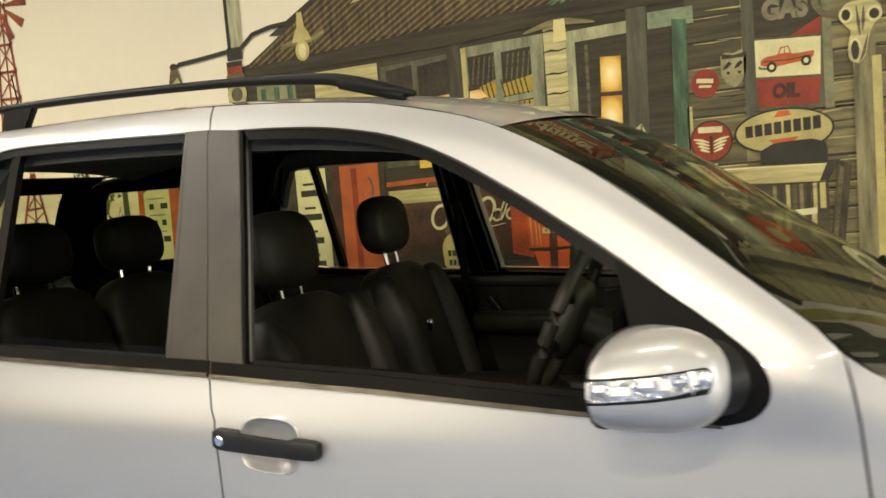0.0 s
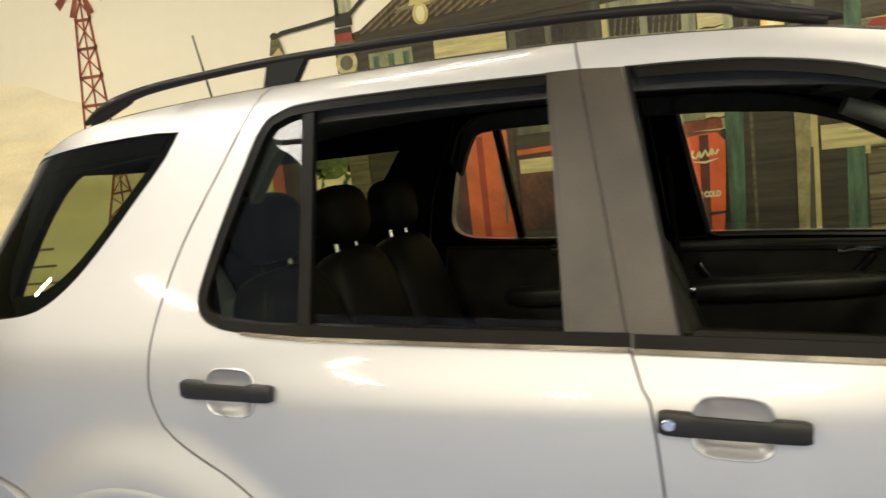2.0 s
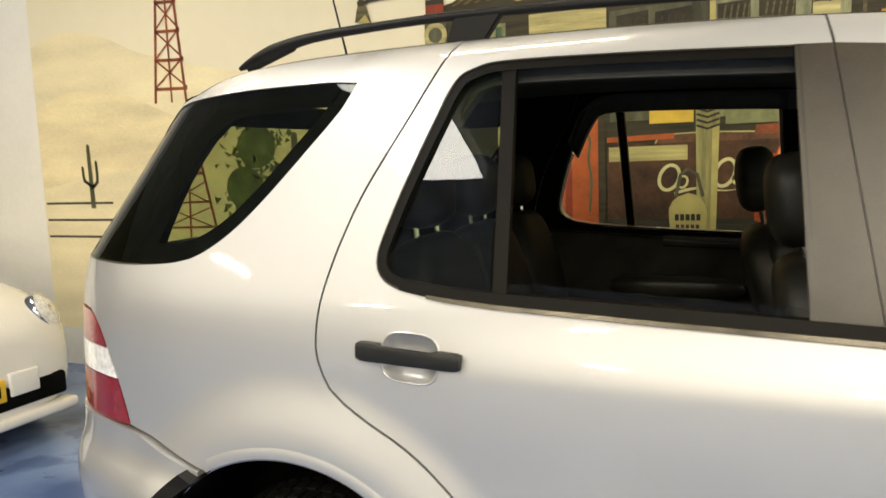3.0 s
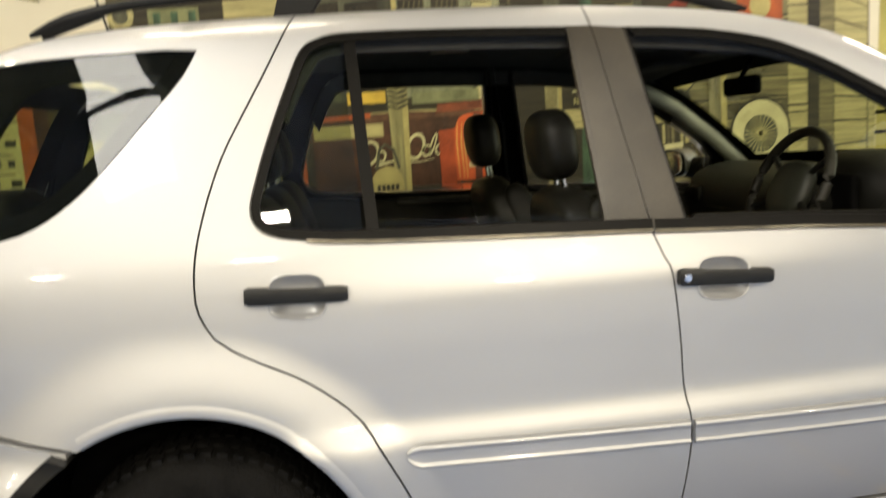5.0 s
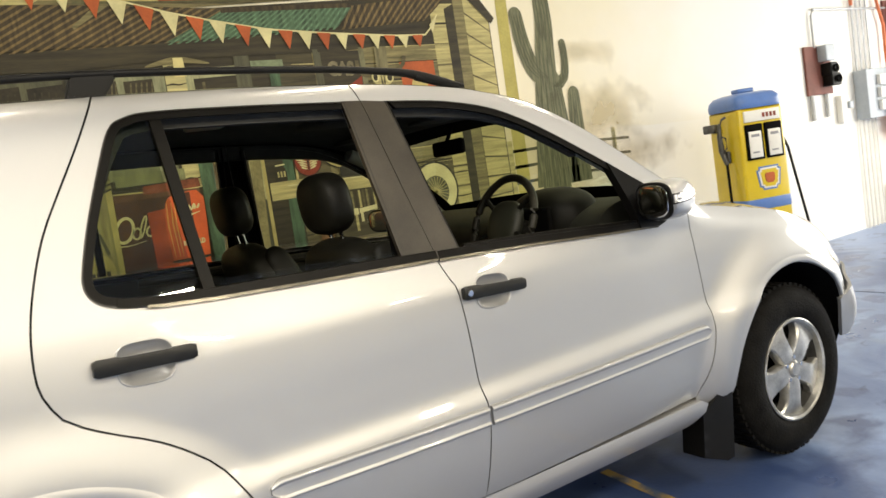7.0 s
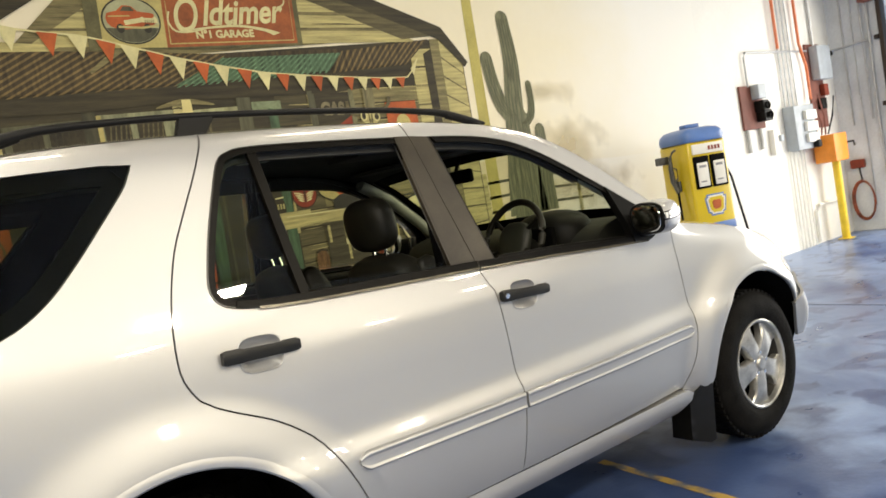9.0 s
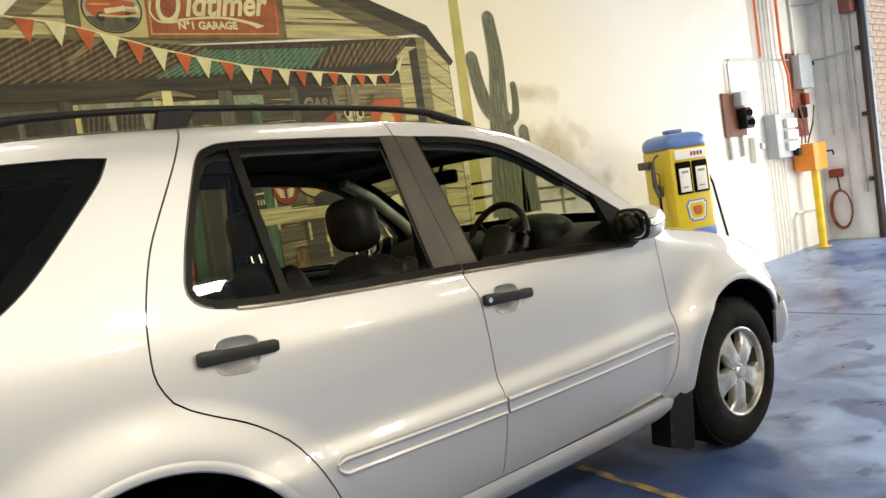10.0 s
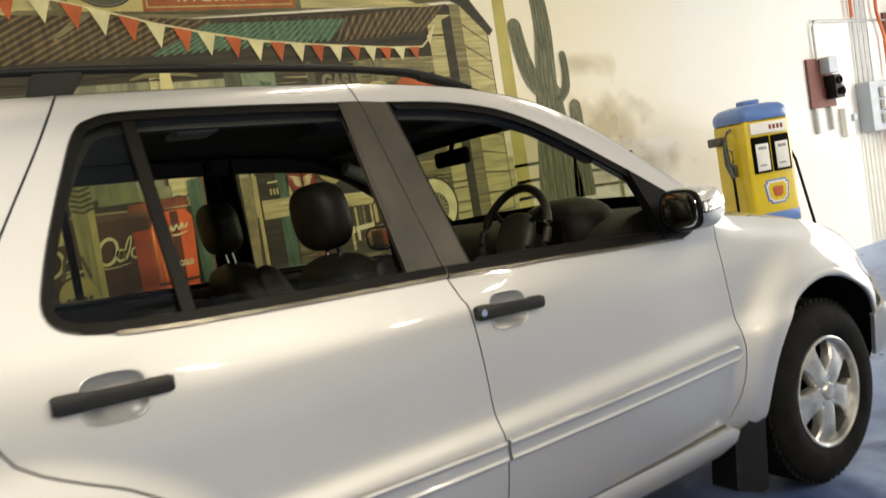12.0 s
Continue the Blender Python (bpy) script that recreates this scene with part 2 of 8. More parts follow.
def sheet(outline, holes=(), step=0.03, fn=None, depth=0.02, round_edge=0.0):
    """A curved panel over a 2D outline with holes: fn(a, b) gives the point in the world, depth turns the edges in (along +y)."""
    from mathutils.geometry import delaunay_2d_cdt
    loops = [dense(list(p), step) for p in (outline, *holes)]
    A = np.array(loops[0])
    lo, hi = A.min(0), A.max(0)
    g = np.stack(np.meshgrid(np.arange(lo[0] + step / 2, hi[0], step), np.arange(lo[1] + step / 2, hi[1], step)), -1).reshape(-1, 2)
    keep = within(g, loops[0]) & (edge_dist(g, loops[0]) > 0.45 * step)
    for h in loops[1:]:
        keep &= ~within(g, h) & (edge_dist(g, h) > 0.45 * step)
    vs, es = [], []
    for lp in loops:
        k = len(vs)
        vs += lp
        es += [(k + i, k + (i + 1) % len(lp)) for i in range(len(lp))]
    vs += [tuple(p) for p in g[keep]]
    V, E, F, *_ = delaunay_2d_cdt([Vector((float(p[0]), float(p[1]))) for p in vs], es, [], 0, 1e-6)
    V = np.array([tuple(v) for v in V])
    cen = np.array([V[list(f)].mean(0) for f in F])
    ok = within(cen, loops[0])
    for h in loops[1:]:
        ok &= ~within(cen, h)
    bm = bmesh.new()
    bv = [bm.verts.new(fn(float(a), float(b))) for a, b in V]
    for f, k in zip(F, ok):
        if k:
            try:
                bm.faces.new([bv[i] for i in f])
            except ValueError:
                pass
    bmesh.ops.delete(bm, geom=[v for v in bm.verts if not v.link_faces], context="VERTS")
    rim = [e for e in bm.edges if len(e.link_faces) == 1]
    if round_edge:
        r1 = bmesh.ops.extrude_edge_only(bm, edges=rim)
        for v in (q for q in r1["geom"] if isinstance(q, bmesh.types.BMVert)):
            v.co.y += round_edge
        rim = [q for q in r1["geom"] if isinstance(q, bmesh.types.BMEdge)]
    if depth:
        r = bmesh.ops.extrude_edge_only(bm, edges=rim)
        for v in (q for q in r["geom"] if isinstance(q, bmesh.types.BMVert)):
            v.co.y += depth
    return bm


def flip_far(bm):
    """The same panel on the far side of the car."""
    for v in bm.verts:
        v.co.y = 2 * CAR_Y - v.co.y
    bmesh.ops.reverse_faces(bm, faces=bm.faces)
    return bm


# ---- the hall ----
def floor_material():
    m, n, l, b = nodes_of("worn_and_shaded_floor_paint")
    tc = n.new("ShaderNodeTexCoord")
    a, c, d = (n.new("ShaderNodeTexNoise") for _ in range(3))
    for q, sc, dt, ds in ((a, 0.9, 6, 0.8), (c, 3.1, 7, 0.3), (d, 40, 3, 0)):
        q.inputs["Scale"].default_value, q.inputs["Detail"].default_value, q.inputs["Distortion"].default_value = sc, dt, ds
        l.new(tc.outputs["Object"], q.inputs["Vector"])
    r1 = n.new("ShaderNodeValToRGB")
    r1.color_ramp.elements[0].position, r1.color_ramp.elements[0].color = 0.36, (0.045, 0.088, 0.235, 1)
    r1.color_ramp.elements[1].position, r1.color_ramp.elements[1].color = 0.60, (0.205, 0.290, 0.490, 1)
    l.new(a.outputs[0], r1.inputs[0])
    r2 = n.new("ShaderNodeValToRGB")
    r2.color_ramp.elements[0].position, r2.color_ramp.elements[0].color = 0.415, (0.14, 0.20, 0.38, 1)
    r2.color_ramp.elements[1].position, r2.color_ramp.elements[1].color = 0.475, (1, 1, 1, 1)
    l.new(c.outputs[0], r2.inputs[0])
    mx = n.new("ShaderNodeMix")
    mx.data_type, mx.blend_type = "RGBA", "MULTIPLY"
    mx.inputs[0].default_value = 0.55
    l.new(r1.outputs[0], mx.inputs[6])
    l.new(r2.outputs[0], mx.inputs[7])
    e = n.new("ShaderNodeTexNoise")
    e.inputs["Scale"].default_value, e.inputs["Detail"].default_value, e.inputs["Distortion"].default_value = 1.7, 5, 1.2
    l.new(tc.outputs["Object"], e.inputs["Vector"])
    r3 = n.new("ShaderNodeMapRange")
    r3.inputs[1].default_value, r3.inputs[2].default_value, r3.inputs[4].default_value = 0.62, 0.76, 0.22
    l.new(e.outputs[0], r3.inputs[0])
    m3 = n.new("ShaderNodeMix")
    m3.data_type = "RGBA"
    m3.inputs[7].default_value = (0.27, 0.255, 0.22, 1)
    l.new(r3.outputs[0], m3.inputs[0])
    l.new(mx.outputs[2], m3.inputs[6])
    # small crisp navy blotches where the top coat has gone
    g, tv = n.new("ShaderNodeTexNoise"), n.new("ShaderNodeMapping")
    tv.inputs["Scale"].default_value = (0.75, 1.5, 1)
    l.new(tc.outputs["Object"], tv.inputs[0])
    g.inputs["Scale"].default_value, g.inputs["Detail"].default_value, g.inputs["Roughness"].default_value = 4.6, 6, 0.62
    l.new(tv.outputs[0], g.inputs["Vector"])
    r4 = n.new("ShaderNodeMapRange")
    r4.inputs[1].default_value, r4.inputs[2].default_value, r4.inputs[4].default_value = 0.625, 0.667, 0.72
    l.new(g.outputs[0], r4.inputs[0])
    m4 = n.new("ShaderNodeMix")
    m4.data_type = "RGBA"
    m4.inputs[7].default_value = (0.022, 0.040, 0.115, 1)
    l.new(r4.outputs[0], m4.inputs[0])
    l.new(m3.outputs[2], m4.inputs[6])
    # a large navy patch: the shade beside the car, painted into the floor colour
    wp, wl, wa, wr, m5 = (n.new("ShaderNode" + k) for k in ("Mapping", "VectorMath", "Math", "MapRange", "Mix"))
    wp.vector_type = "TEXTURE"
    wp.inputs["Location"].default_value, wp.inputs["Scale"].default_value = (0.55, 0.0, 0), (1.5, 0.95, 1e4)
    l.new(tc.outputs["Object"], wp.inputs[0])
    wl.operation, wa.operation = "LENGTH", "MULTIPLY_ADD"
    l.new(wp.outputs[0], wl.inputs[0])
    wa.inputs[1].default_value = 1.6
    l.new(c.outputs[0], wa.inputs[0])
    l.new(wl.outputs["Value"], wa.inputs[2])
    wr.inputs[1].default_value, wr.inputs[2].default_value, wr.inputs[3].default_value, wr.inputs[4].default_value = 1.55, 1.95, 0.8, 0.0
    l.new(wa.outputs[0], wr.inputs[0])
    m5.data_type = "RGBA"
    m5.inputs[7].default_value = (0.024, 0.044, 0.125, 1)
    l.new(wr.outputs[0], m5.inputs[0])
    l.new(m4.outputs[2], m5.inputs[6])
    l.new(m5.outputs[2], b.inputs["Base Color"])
    rr = n.new("ShaderNodeMapRange")
    rr.inputs[3].default_value, rr.inputs[4].default_value = 0.20, 0.42
    l.new(c.outputs[0], rr.inputs[0])
    l.new(rr.outputs[0], b.inputs["Roughness"])
    bp = n.new("ShaderNodeBump")
    bp.inputs["Strength"].default_value, bp.inputs["Distance"].default_value = 0.08, 0.01
    l.new(d.outputs[0], bp.inputs["Height"])
    l.new(bp.outputs[0], b.inputs["Normal"])
    return m


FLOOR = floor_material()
GREYWALL = mat("pale_grey_block_wall", (0.70, 0.73, 0.76), 0.75, 0, 0.10, 2.2, 0.08, 30)
# roof, south and west walls are unseen; tones set for bounce and reflections
ROOFIN = mat("pale_roof_lining", (0.42, 0.41, 0.385), 0.85, 0, 0.15, 2)
SOUTHWALL = mat("grey_painted_wall", (0.36, 0.355, 0.34), 0.8, 0, 0.1, 2)
DARKWALL = mat("dark_brown_back_wall", (0.09, 0.075, 0.06), 0.85, 0, 0.15, 2)


def structure(name, bm, material, label, smooth=False):
    return tagged(part(name, bm, material, None, label, smooth), kind="structure", category=name.split("_")[0])


structure("floor", bx((WEST_X - 0.2, SOUTH_Y - 0.2, -0.2), (END_X + 8, WALL_Y + 0.2, 0)), FLOOR, "blue painted concrete floor with dark worn stains and painted-in shade by the car")
structure("wall_north", bx((WEST_X - 0.2, WALL_Y, 0), (END_X, WALL_Y + 0.2, TOP_Z)), WHITE, "white painted wall that carries the mural")
structure("wall_west", bx((WEST_X - 0.2, SOUTH_Y, 0), (WEST_X, WALL_Y, TOP_Z)), DARKWALL, "plain dark brown wall")
structure("wall_south", bx((WEST_X - 0.2, SOUTH_Y - 0.2, 0), (END_X + 0.2, SOUTH_Y, TOP_Z)), SOUTHWALL, "plain grey painted wall")
DOOR_N, DOOR_S, DOOR_H = 2.20, -3.4, 3.42
structure("wall_east", bx((END_X, DOOR_N, 0), (END_X + 0.2, WALL_Y + 0.2, TOP_Z)), GREYWALL, "pale grey wall strip beside the shutter door")
structure("wall_east_south", bx((END_X, SOUTH_Y, 0), (END_X + 0.2, DOOR_S, TOP_Z)), GREYWALL, "pale grey wall beside the shutter door")
structure("wall_east_lintel", bx((END_X, DOOR_S, DOOR_H), (END_X + 0.2, DOOR_N, TOP_Z)), GREYWALL, "pale grey wall over the shutter door")
structure("ceiling", bx((WEST_X - 0.2, SOUTH_Y - 0.2, TOP_Z), (END_X + 0.2, WALL_Y + 0.2, TOP_Z + 0.15)), ROOFIN, "plain pale roof lining")

JOINT = mat("dark_floor_joint", (0.03, 0.035, 0.06), 0.8, 0, 0.2, 12)
structure("floor_joint", bx((4.674, SOUTH_Y, -0.002), (4.688, WALL_Y, 0.0015)), JOINT, "thin dark joint across the floor")


def worn_line_material():
    m, n, l, b = nodes_of("worn_yellow_line")
    tc, no, rg, mx = (n.new("ShaderNode" + k) for k in ("TexCoord", "TexNoise", "MapRange", "Mix"))
    no.inputs["Scale"].default_value, no.inputs["Detail"].default_value = 9, 7
    l.new(tc.outputs["Object"], no.inputs["Vector"])
    l.new(no.outputs[0], rg.inputs[0])
    rg.inputs[1].default_value, rg.inputs[2].default_value = 0.40, 0.60
    mx.data_type = "RGBA"
    mx.inputs[6].default_value, mx.inputs[7].default_value = (0.05, 0.075, 0.13, 1), (0.33, 0.22, 0.05, 1)
    l.new(rg.outputs[0], mx.inputs[0])
    l.new(mx.outputs[2], b.inputs["Base Color"])
    b.inputs["Roughness"].default_value = 0.45
    return m


bm = bmesh.new()
bm.faces.new([bm.verts.new(p) for p in ((1.015, 0.60, 0.002), (0.795, -1.60, 0.002), (0.845, -1.60, 0.002), (1.065, 0.60, 0.002))])
structure("floor_line", bm, worn_line_material(), "worn yellow painted line on the blue floor")

# ---- the silver car ----
CAR_Y = 0.94
WHEEL_F, WHEEL_R, HUB_Z = 1.71, -1.17, 0.372
car = thing("suv_car", (0.25, CAR_Y, 0), "silver four-wheel-drive estate car with black trim, parked beside the mural", "car")


def hermite(xs, ys):
    xs, ys = np.array(xs, float), np.array(ys, float)
    d = np.diff(ys) / np.diff(xs)
    m = np.zeros_like(ys)
    m[0], m[-1] = d[0], d[-1]
    for i in range(1, len(ys) - 1):
        m[i] = 0 if d[i - 1] * d[i] <= 0 else 2 * d[i - 1] * d[i] / (d[i - 1] + d[i])

    def f(x):
        x = min(max(x, xs[0]), xs[-1])
        i = min(int(np.searchsorted(xs, x, "right")) - 1, len(xs) - 2)
        h = xs[i + 1] - xs[i]
        t = (x - xs[i]) / h
        return float((2 * t ** 3 - 3 * t * t + 1) * ys[i] + (t ** 3 - 2 * t * t + t) * h * m[i] + (3 * t * t - 2 * t ** 3) * ys[i + 1] + (t ** 3 - t * t) * h * m[i + 1])
    return f


PROFILE = hermite((0.20, 0.34, 0.42, 0.50, 0.62, 0.70, 0.733, 0.748, 0.766, 0.784, 0.798, 0.825, 0.865, 0.91, 0.97, 1.05, 1.14, 1.20, 1.26, 1.45, 1.60, 1.70, 1.75, 1.785, 1.81),
                  (0.16, 0.082, 0.050, 0.029, 0.011, 0.0035, 0.0030, 0.0055, 0.0125, 0.0195, 0.0228, 0.0252, 0.0270, 0.0288, 0.0306, 0.035, 0.043, 0.053, 0.072, 0.138, 0.188, 0.224, 0.252, 0.300, 0.38))
TAIL = hermite((0.0, 0.2, 0.40, 0.55, 0.65, 0.73, 0.80, 0.84), (0.0, 0.006, 0.032, 0.082, 0.138, 0.215, 0.335, 0.50))
NOSE = hermite((0.0, 0.25, 0.45, 0.60, 0.75, 0.90, 0.97), (0.0, 0.008, 0.028, 0.064, 0.135, 0.29, 0.56))
HOODEDGE = hermite((1.0, 1.27, 1.5, 1.8, 2.05, 2.2, 2.32, 2.45), (1.20, 1.165, 1.125, 1.065, 0.985, 0.915, 0.82, 0.70))


PILLAR_EDGE = hermite((-0.2, 0.25, 0.40, 0.565, 0.73, 0.875, 1.004, 1.117, 1.19), (1.77, 1.731, 1.703, 1.655, 1.568, 1.466, 1.364, 1.272, 1.205))


# the flank is bowed along the car, most of all under the shoulder
BOW = hermite((-2.0, -1.3, -1.0, -0.7, -0.3, 0.05, 0.35, 0.7, 1.17, 1.40, 1.8, 2.4), (0.0, 0.0, -0.002, -0.015, -0.024, -0.027, -0.019, -0.002, 0.028, 0.030, 0.024, 0.020))


def side(x, z):
    """The depth y of the near flank at a place along the car and a height."""
    y = PROFILE(z)
    w = min(1, max(0, (1.205 - z) / 0.13))
    y += BOW(x) * w * w * (3 - 2 * w)
    y += TAIL(max(0.0, -1.30 - x + (0.6 * (z - 1.28) if z > 1.28 else 0)))
    y += NOSE(max(0.0, x - 1.60))
    if x > 1.0:
        over = min(0.13, z - (HOODEDGE(x) - 0.10))
        if over > 0:
            k = min(1, max(0, (x - 1.08) / 0.25)) * min(1, max(0, (HOODEDGE(x) + 0.10 - z) / 0.08))
            y += 5.5 * over * over * k * k * (3 - 2 * k)
    if 0.1 < x < 1.19 and z > 1.2:
        d = 0.85 * (PILLAR_EDGE(x) - z)
        if d < 0.055:
            y += 5.5 * (0.055 - max(d, -0.01)) ** 2 * min(1, (x - 0.1) / 0.3) * min(1, (1.19 - x) / 0.08)
    for cx, cz, flare in ((WHEEL_F, 0.40, 0.050), (WHEEL_R, 0.415, 0.032)):
        r = math.hypot(x - cx, z - cz)
        if r < 0.64 and z > 0.22:
            k = min(1, max(0, (0.64 - r) / 0.17))
            y -= flare * k * k * (3 - 2 * k)
    return y


def flank(x, z):
    return Vector((x, side(x, z), z))


def deeper(d):
    return lambda x, z: Vector((x, side(x, z) + d, z))


def arch(cx, cz, r, a0, a1, n=26):
    return [(cx + r * math.cos(radians(a0 + (a1 - a0) * i / n)), cz + r * math.sin(radians(a0 + (a1 - a0) * i / n))) for i in range(n + 1)]


# outlines along (x, z)
SEAM_B = catmull([(-0.096, 1.763), (-0.085, 1.71), (-0.008, 1.19), (0.022, 1.107), (0.036, 0.94), (0.039, 0.81), (0.048, 0.70), (0.036, 0.57), (0.014, 0.44)])
SEAM_R = catmull([(-0.83, 1.788), (-0.905, 1.65), (-0.983, 1.517), (-1.025, 1.44), (-1.064, 1.34), (-1.092, 1.24), (-1.103, 1.15), (-1.098, 1.09), (-1.068, 1.03), (-1.03, 1.0), (-0.97, 0.966), (-0.885, 0.922), (-0.81, 0.868), (-0.748, 0.805), (-0.69, 0.70), (-0.645, 0.60), (-0.622, 0.537), (-0.612, 0.44)])
SEAM_F = catmull([(1.09, 0.425), (1.153, 0.528), (1.19, 0.65), (1.196, 0.72), (1.19, 0.86), (1.174, 1.044), (1.165, 1.14), (1.15, 1.235)])
ROOF_EDGE = catmull([(1.27, 1.135), (1.19, 1.205), (1.117, 1.272), (1.004, 1.364), (0.875, 1.466), (0.73, 1.568), (0.565, 1.655), (0.40, 1.703), (0.25, 1.731), (-0.083, 1.764), (-0.435, 1.782), (-0.80, 1.788), (-1.07, 1.786), (-1.33, 1.775), (-1.50, 1.755), (-1.63, 1.720)], 0.04)
REAR_TOP = [(x, z) for x, z in ROOF_EDGE if -0.825 < x < -0.10]
FRAME_TOP = [(x, z) for x, z in ROOF_EDGE if -0.09 < x < 1.145]

GLASS_F = catmull([(-0.002, 1.698), (0.10, 1.692), (0.236, 1.677), (0.382, 1.644), (0.505, 1.592), (0.63, 1.519), (0.735, 1.450), (0.826, 1.388), (0.906, 1.326)]) + [(0.965, 1.262), (0.968, 1.140)] + catmull([(0.90, 1.140), (0.76, 1.152), (0.385, 1.180), (0.075, 1.198)])
GLASS_R = catmull([(-0.141, 1.708), (-0.44, 1.722), (-0.70, 1.728), (-0.778, 1.717), (-0.823, 1.688), (-0.87, 1.59), (-0.921, 1.467), (-0.953, 1.375), (-0.967, 1.322), (-0.962, 1.288), (-0.941, 1.264), (-0.905, 1.249), (-0.85, 1.239), (-0.69, 1.224), (-0.363, 1.208), (-0.108, 1.196)], 0.012)

# doors with their window openings
front_poly = SEAM_B[::-1] + FRAME_TOP[::-1] + SEAM_F[::-1]
rear_poly = SEAM_R + [(0.014 + (-0.626) * k / 4, 0.44) for k in (3, 2, 1)] + SEAM_B[::-1] + REAR_TOP
HANDLES = ((0.153, 1.073, 3.6), (-0.872, 1.120, 3.0))


def bowl_outline(cx, cz, tilt, k=1.0):
    c, s = math.cos(radians(tilt)), math.sin(radians(tilt))
    cz -= 0.009
    out = []
    for a in np.linspace(0, 2 * math.pi, 36, endpoint=False):
        x, z = 0.064 * k * math.copysign(abs(math.cos(a)) ** 0.6, math.cos(a)), 0.050 * k * math.copysign(abs(math.sin(a)) ** 0.6, math.sin(a))
        out.append((cx + x * c + z * s, cz - x * s + z * c))
    return out


front_door = part("front_door", sheet(inset(front_poly, 0.0022), [GLASS_F, bowl_outline(*HANDLES[0])], 0.013, flank, 0.03, 0.003), SILVER, car, "silver front door with black window trim")
rear_door = part("rear_door", sheet(inset(rear_poly, 0.0022), [GLASS_R, bowl_outline(*HANDLES[1])], 0.013, flank, 0.03, 0.003), SILVER, car, "silver rear door with black window trim")

# wing, quarter panel and roof sides
ARCH_F, ARCH_R = (WHEEL_F + 0.01, 0.405, 0.435), (WHEEL_R - 0.01, 0.42, 0.442)
wing = SEAM_F + [(1.19, 1.205)] + [(x, HOODEDGE(x)) for x in np.linspace(1.27, 2.36, 24)] + [(2.36, 0.70), (2.22, 0.66), (2.10, 0.60)] + arch(*ARCH_F, 22, 178)[0:] + [(1.23, 0.30), (1.12, 0.30)]
part("front_wing", sheet(inset(wing, 0.0022), (), 0.026, flank, 0.02, 0.004), SILVER, car)
QGLASS = catmull([(-1.068, 1.707), (-1.10, 1.645), (-1.196, 1.536), (-1.296, 1.429), (-1.371, 1.361), (-1.45, 1.312), (-1.525, 1.290), (-1.66, 1.279), (-1.80, 1.277), (-2.02, 1.280)]) + [(-1.95, 1.42), (-1.83, 1.62), (-1.74, 1.69)] + catmull([(-1.66, 1.704), (-1.40, 1.712), (-1.15, 1.714)])
TAILLIGHT = catmull([(-1.88, 1.15), (-1.82, 1.11), (-1.750, 1.02), (-1.712, 0.95), (-1.684, 0.872)])
roof_back = [p for p in ROOF_EDGE if p[0] < -0.83]
qhole = [p for p in QGLASS]
part("rear_quarter_panel", sheet(inset(SEAM_R + [(-0.73, 0.43)] + arch(*ARCH_R, 3, 119) + [(-1.43, 0.818), (-1.55, 0.846)] + TAILLIGHT[::-1] + [(-1.95, 1.155), (-2.10, 1.155), (-2.115, 1.27), (-2.035, 1.272), (-1.97, 1.42), (-1.85, 1.63), (-1.78, 1.70)] + roof_back[::-1], 0.003), [inset(qhole, 0.002)], 0.026, flank, 0.03, 0.004), SILVER, car)
# the same on the far side
part("far_front_door", flip_far(sheet(front_poly, [GLASS_F], 0.06, flank, 0.05)), SILVER, car)
part("far_rear_door", flip_far(sheet(rear_poly, [GLASS_R], 0.06, flank, 0.05)), SILVER, car)
part("far_front_wing", flip_far(sheet(wing, (), 0.06, flank, 0.02)), SILVER, car)
part("far_quarter_panel", flip_far(sheet(SEAM_R + [(-0.73, 0.43)] + arch(*ARCH_R, 3, 145) + [(-1.55, 0.76), (-2.10, 0.85), (-2.115, 1.27), (-1.97, 1.42), (-1.78, 1.70)] + roof_back[::-1], [inset(qhole, 0.03)], 0.06, flank, 0.03)), SILVER, car)


def across(xs, edge, crown, front=None, power=2.6):
    """A skin from flank to flank: edge(x) gives the height where it leaves the sides."""
    bm = bmesh.new()
    rows = []
    for x in xs:
        z = edge(x)
        y0 = side(x, z)
        row = []
        for k in range(25):
            s = -1 + 2 * k / 24
            w = (1 - s * s)
            row.append(bm.verts.new((x + (front(x) * w if front else 0), CAR_Y + s * (CAR_Y - y0), z + crown(x) * (1 - abs(s) ** power))))
        rows.append(row)
    for a, b in zip(rows, rows[1:]):
        for k in range(24):
            bm.faces.new((a[k], a[k + 1], b[k + 1], b[k]))
    return bm


re_x = [p[0] for p in ROOF_EDGE][::-1]
re_z = [p[1] for p in ROOF_EDGE][::-1]
edge_roof = lambda x: float(np.interp(x, re_x, re_z))
part("roof", across(np.linspace(-1.63, 0.60, 34), edge_roof, lambda x: 0.050 - 0.012 * max(0, x), lambda x: 0.10 * max(0, (x - 0.1) / 0.5)), SILVER, car)
part("windscreen", across(np.linspace(0.60, 1.22, 20), edge_roof, lambda x: 0.043 - 0.03 * (x - 0.6), lambda x: 0.10 + 0.12 * (x - 0.6), 2.0), TINT, car, "tinted windscreen")


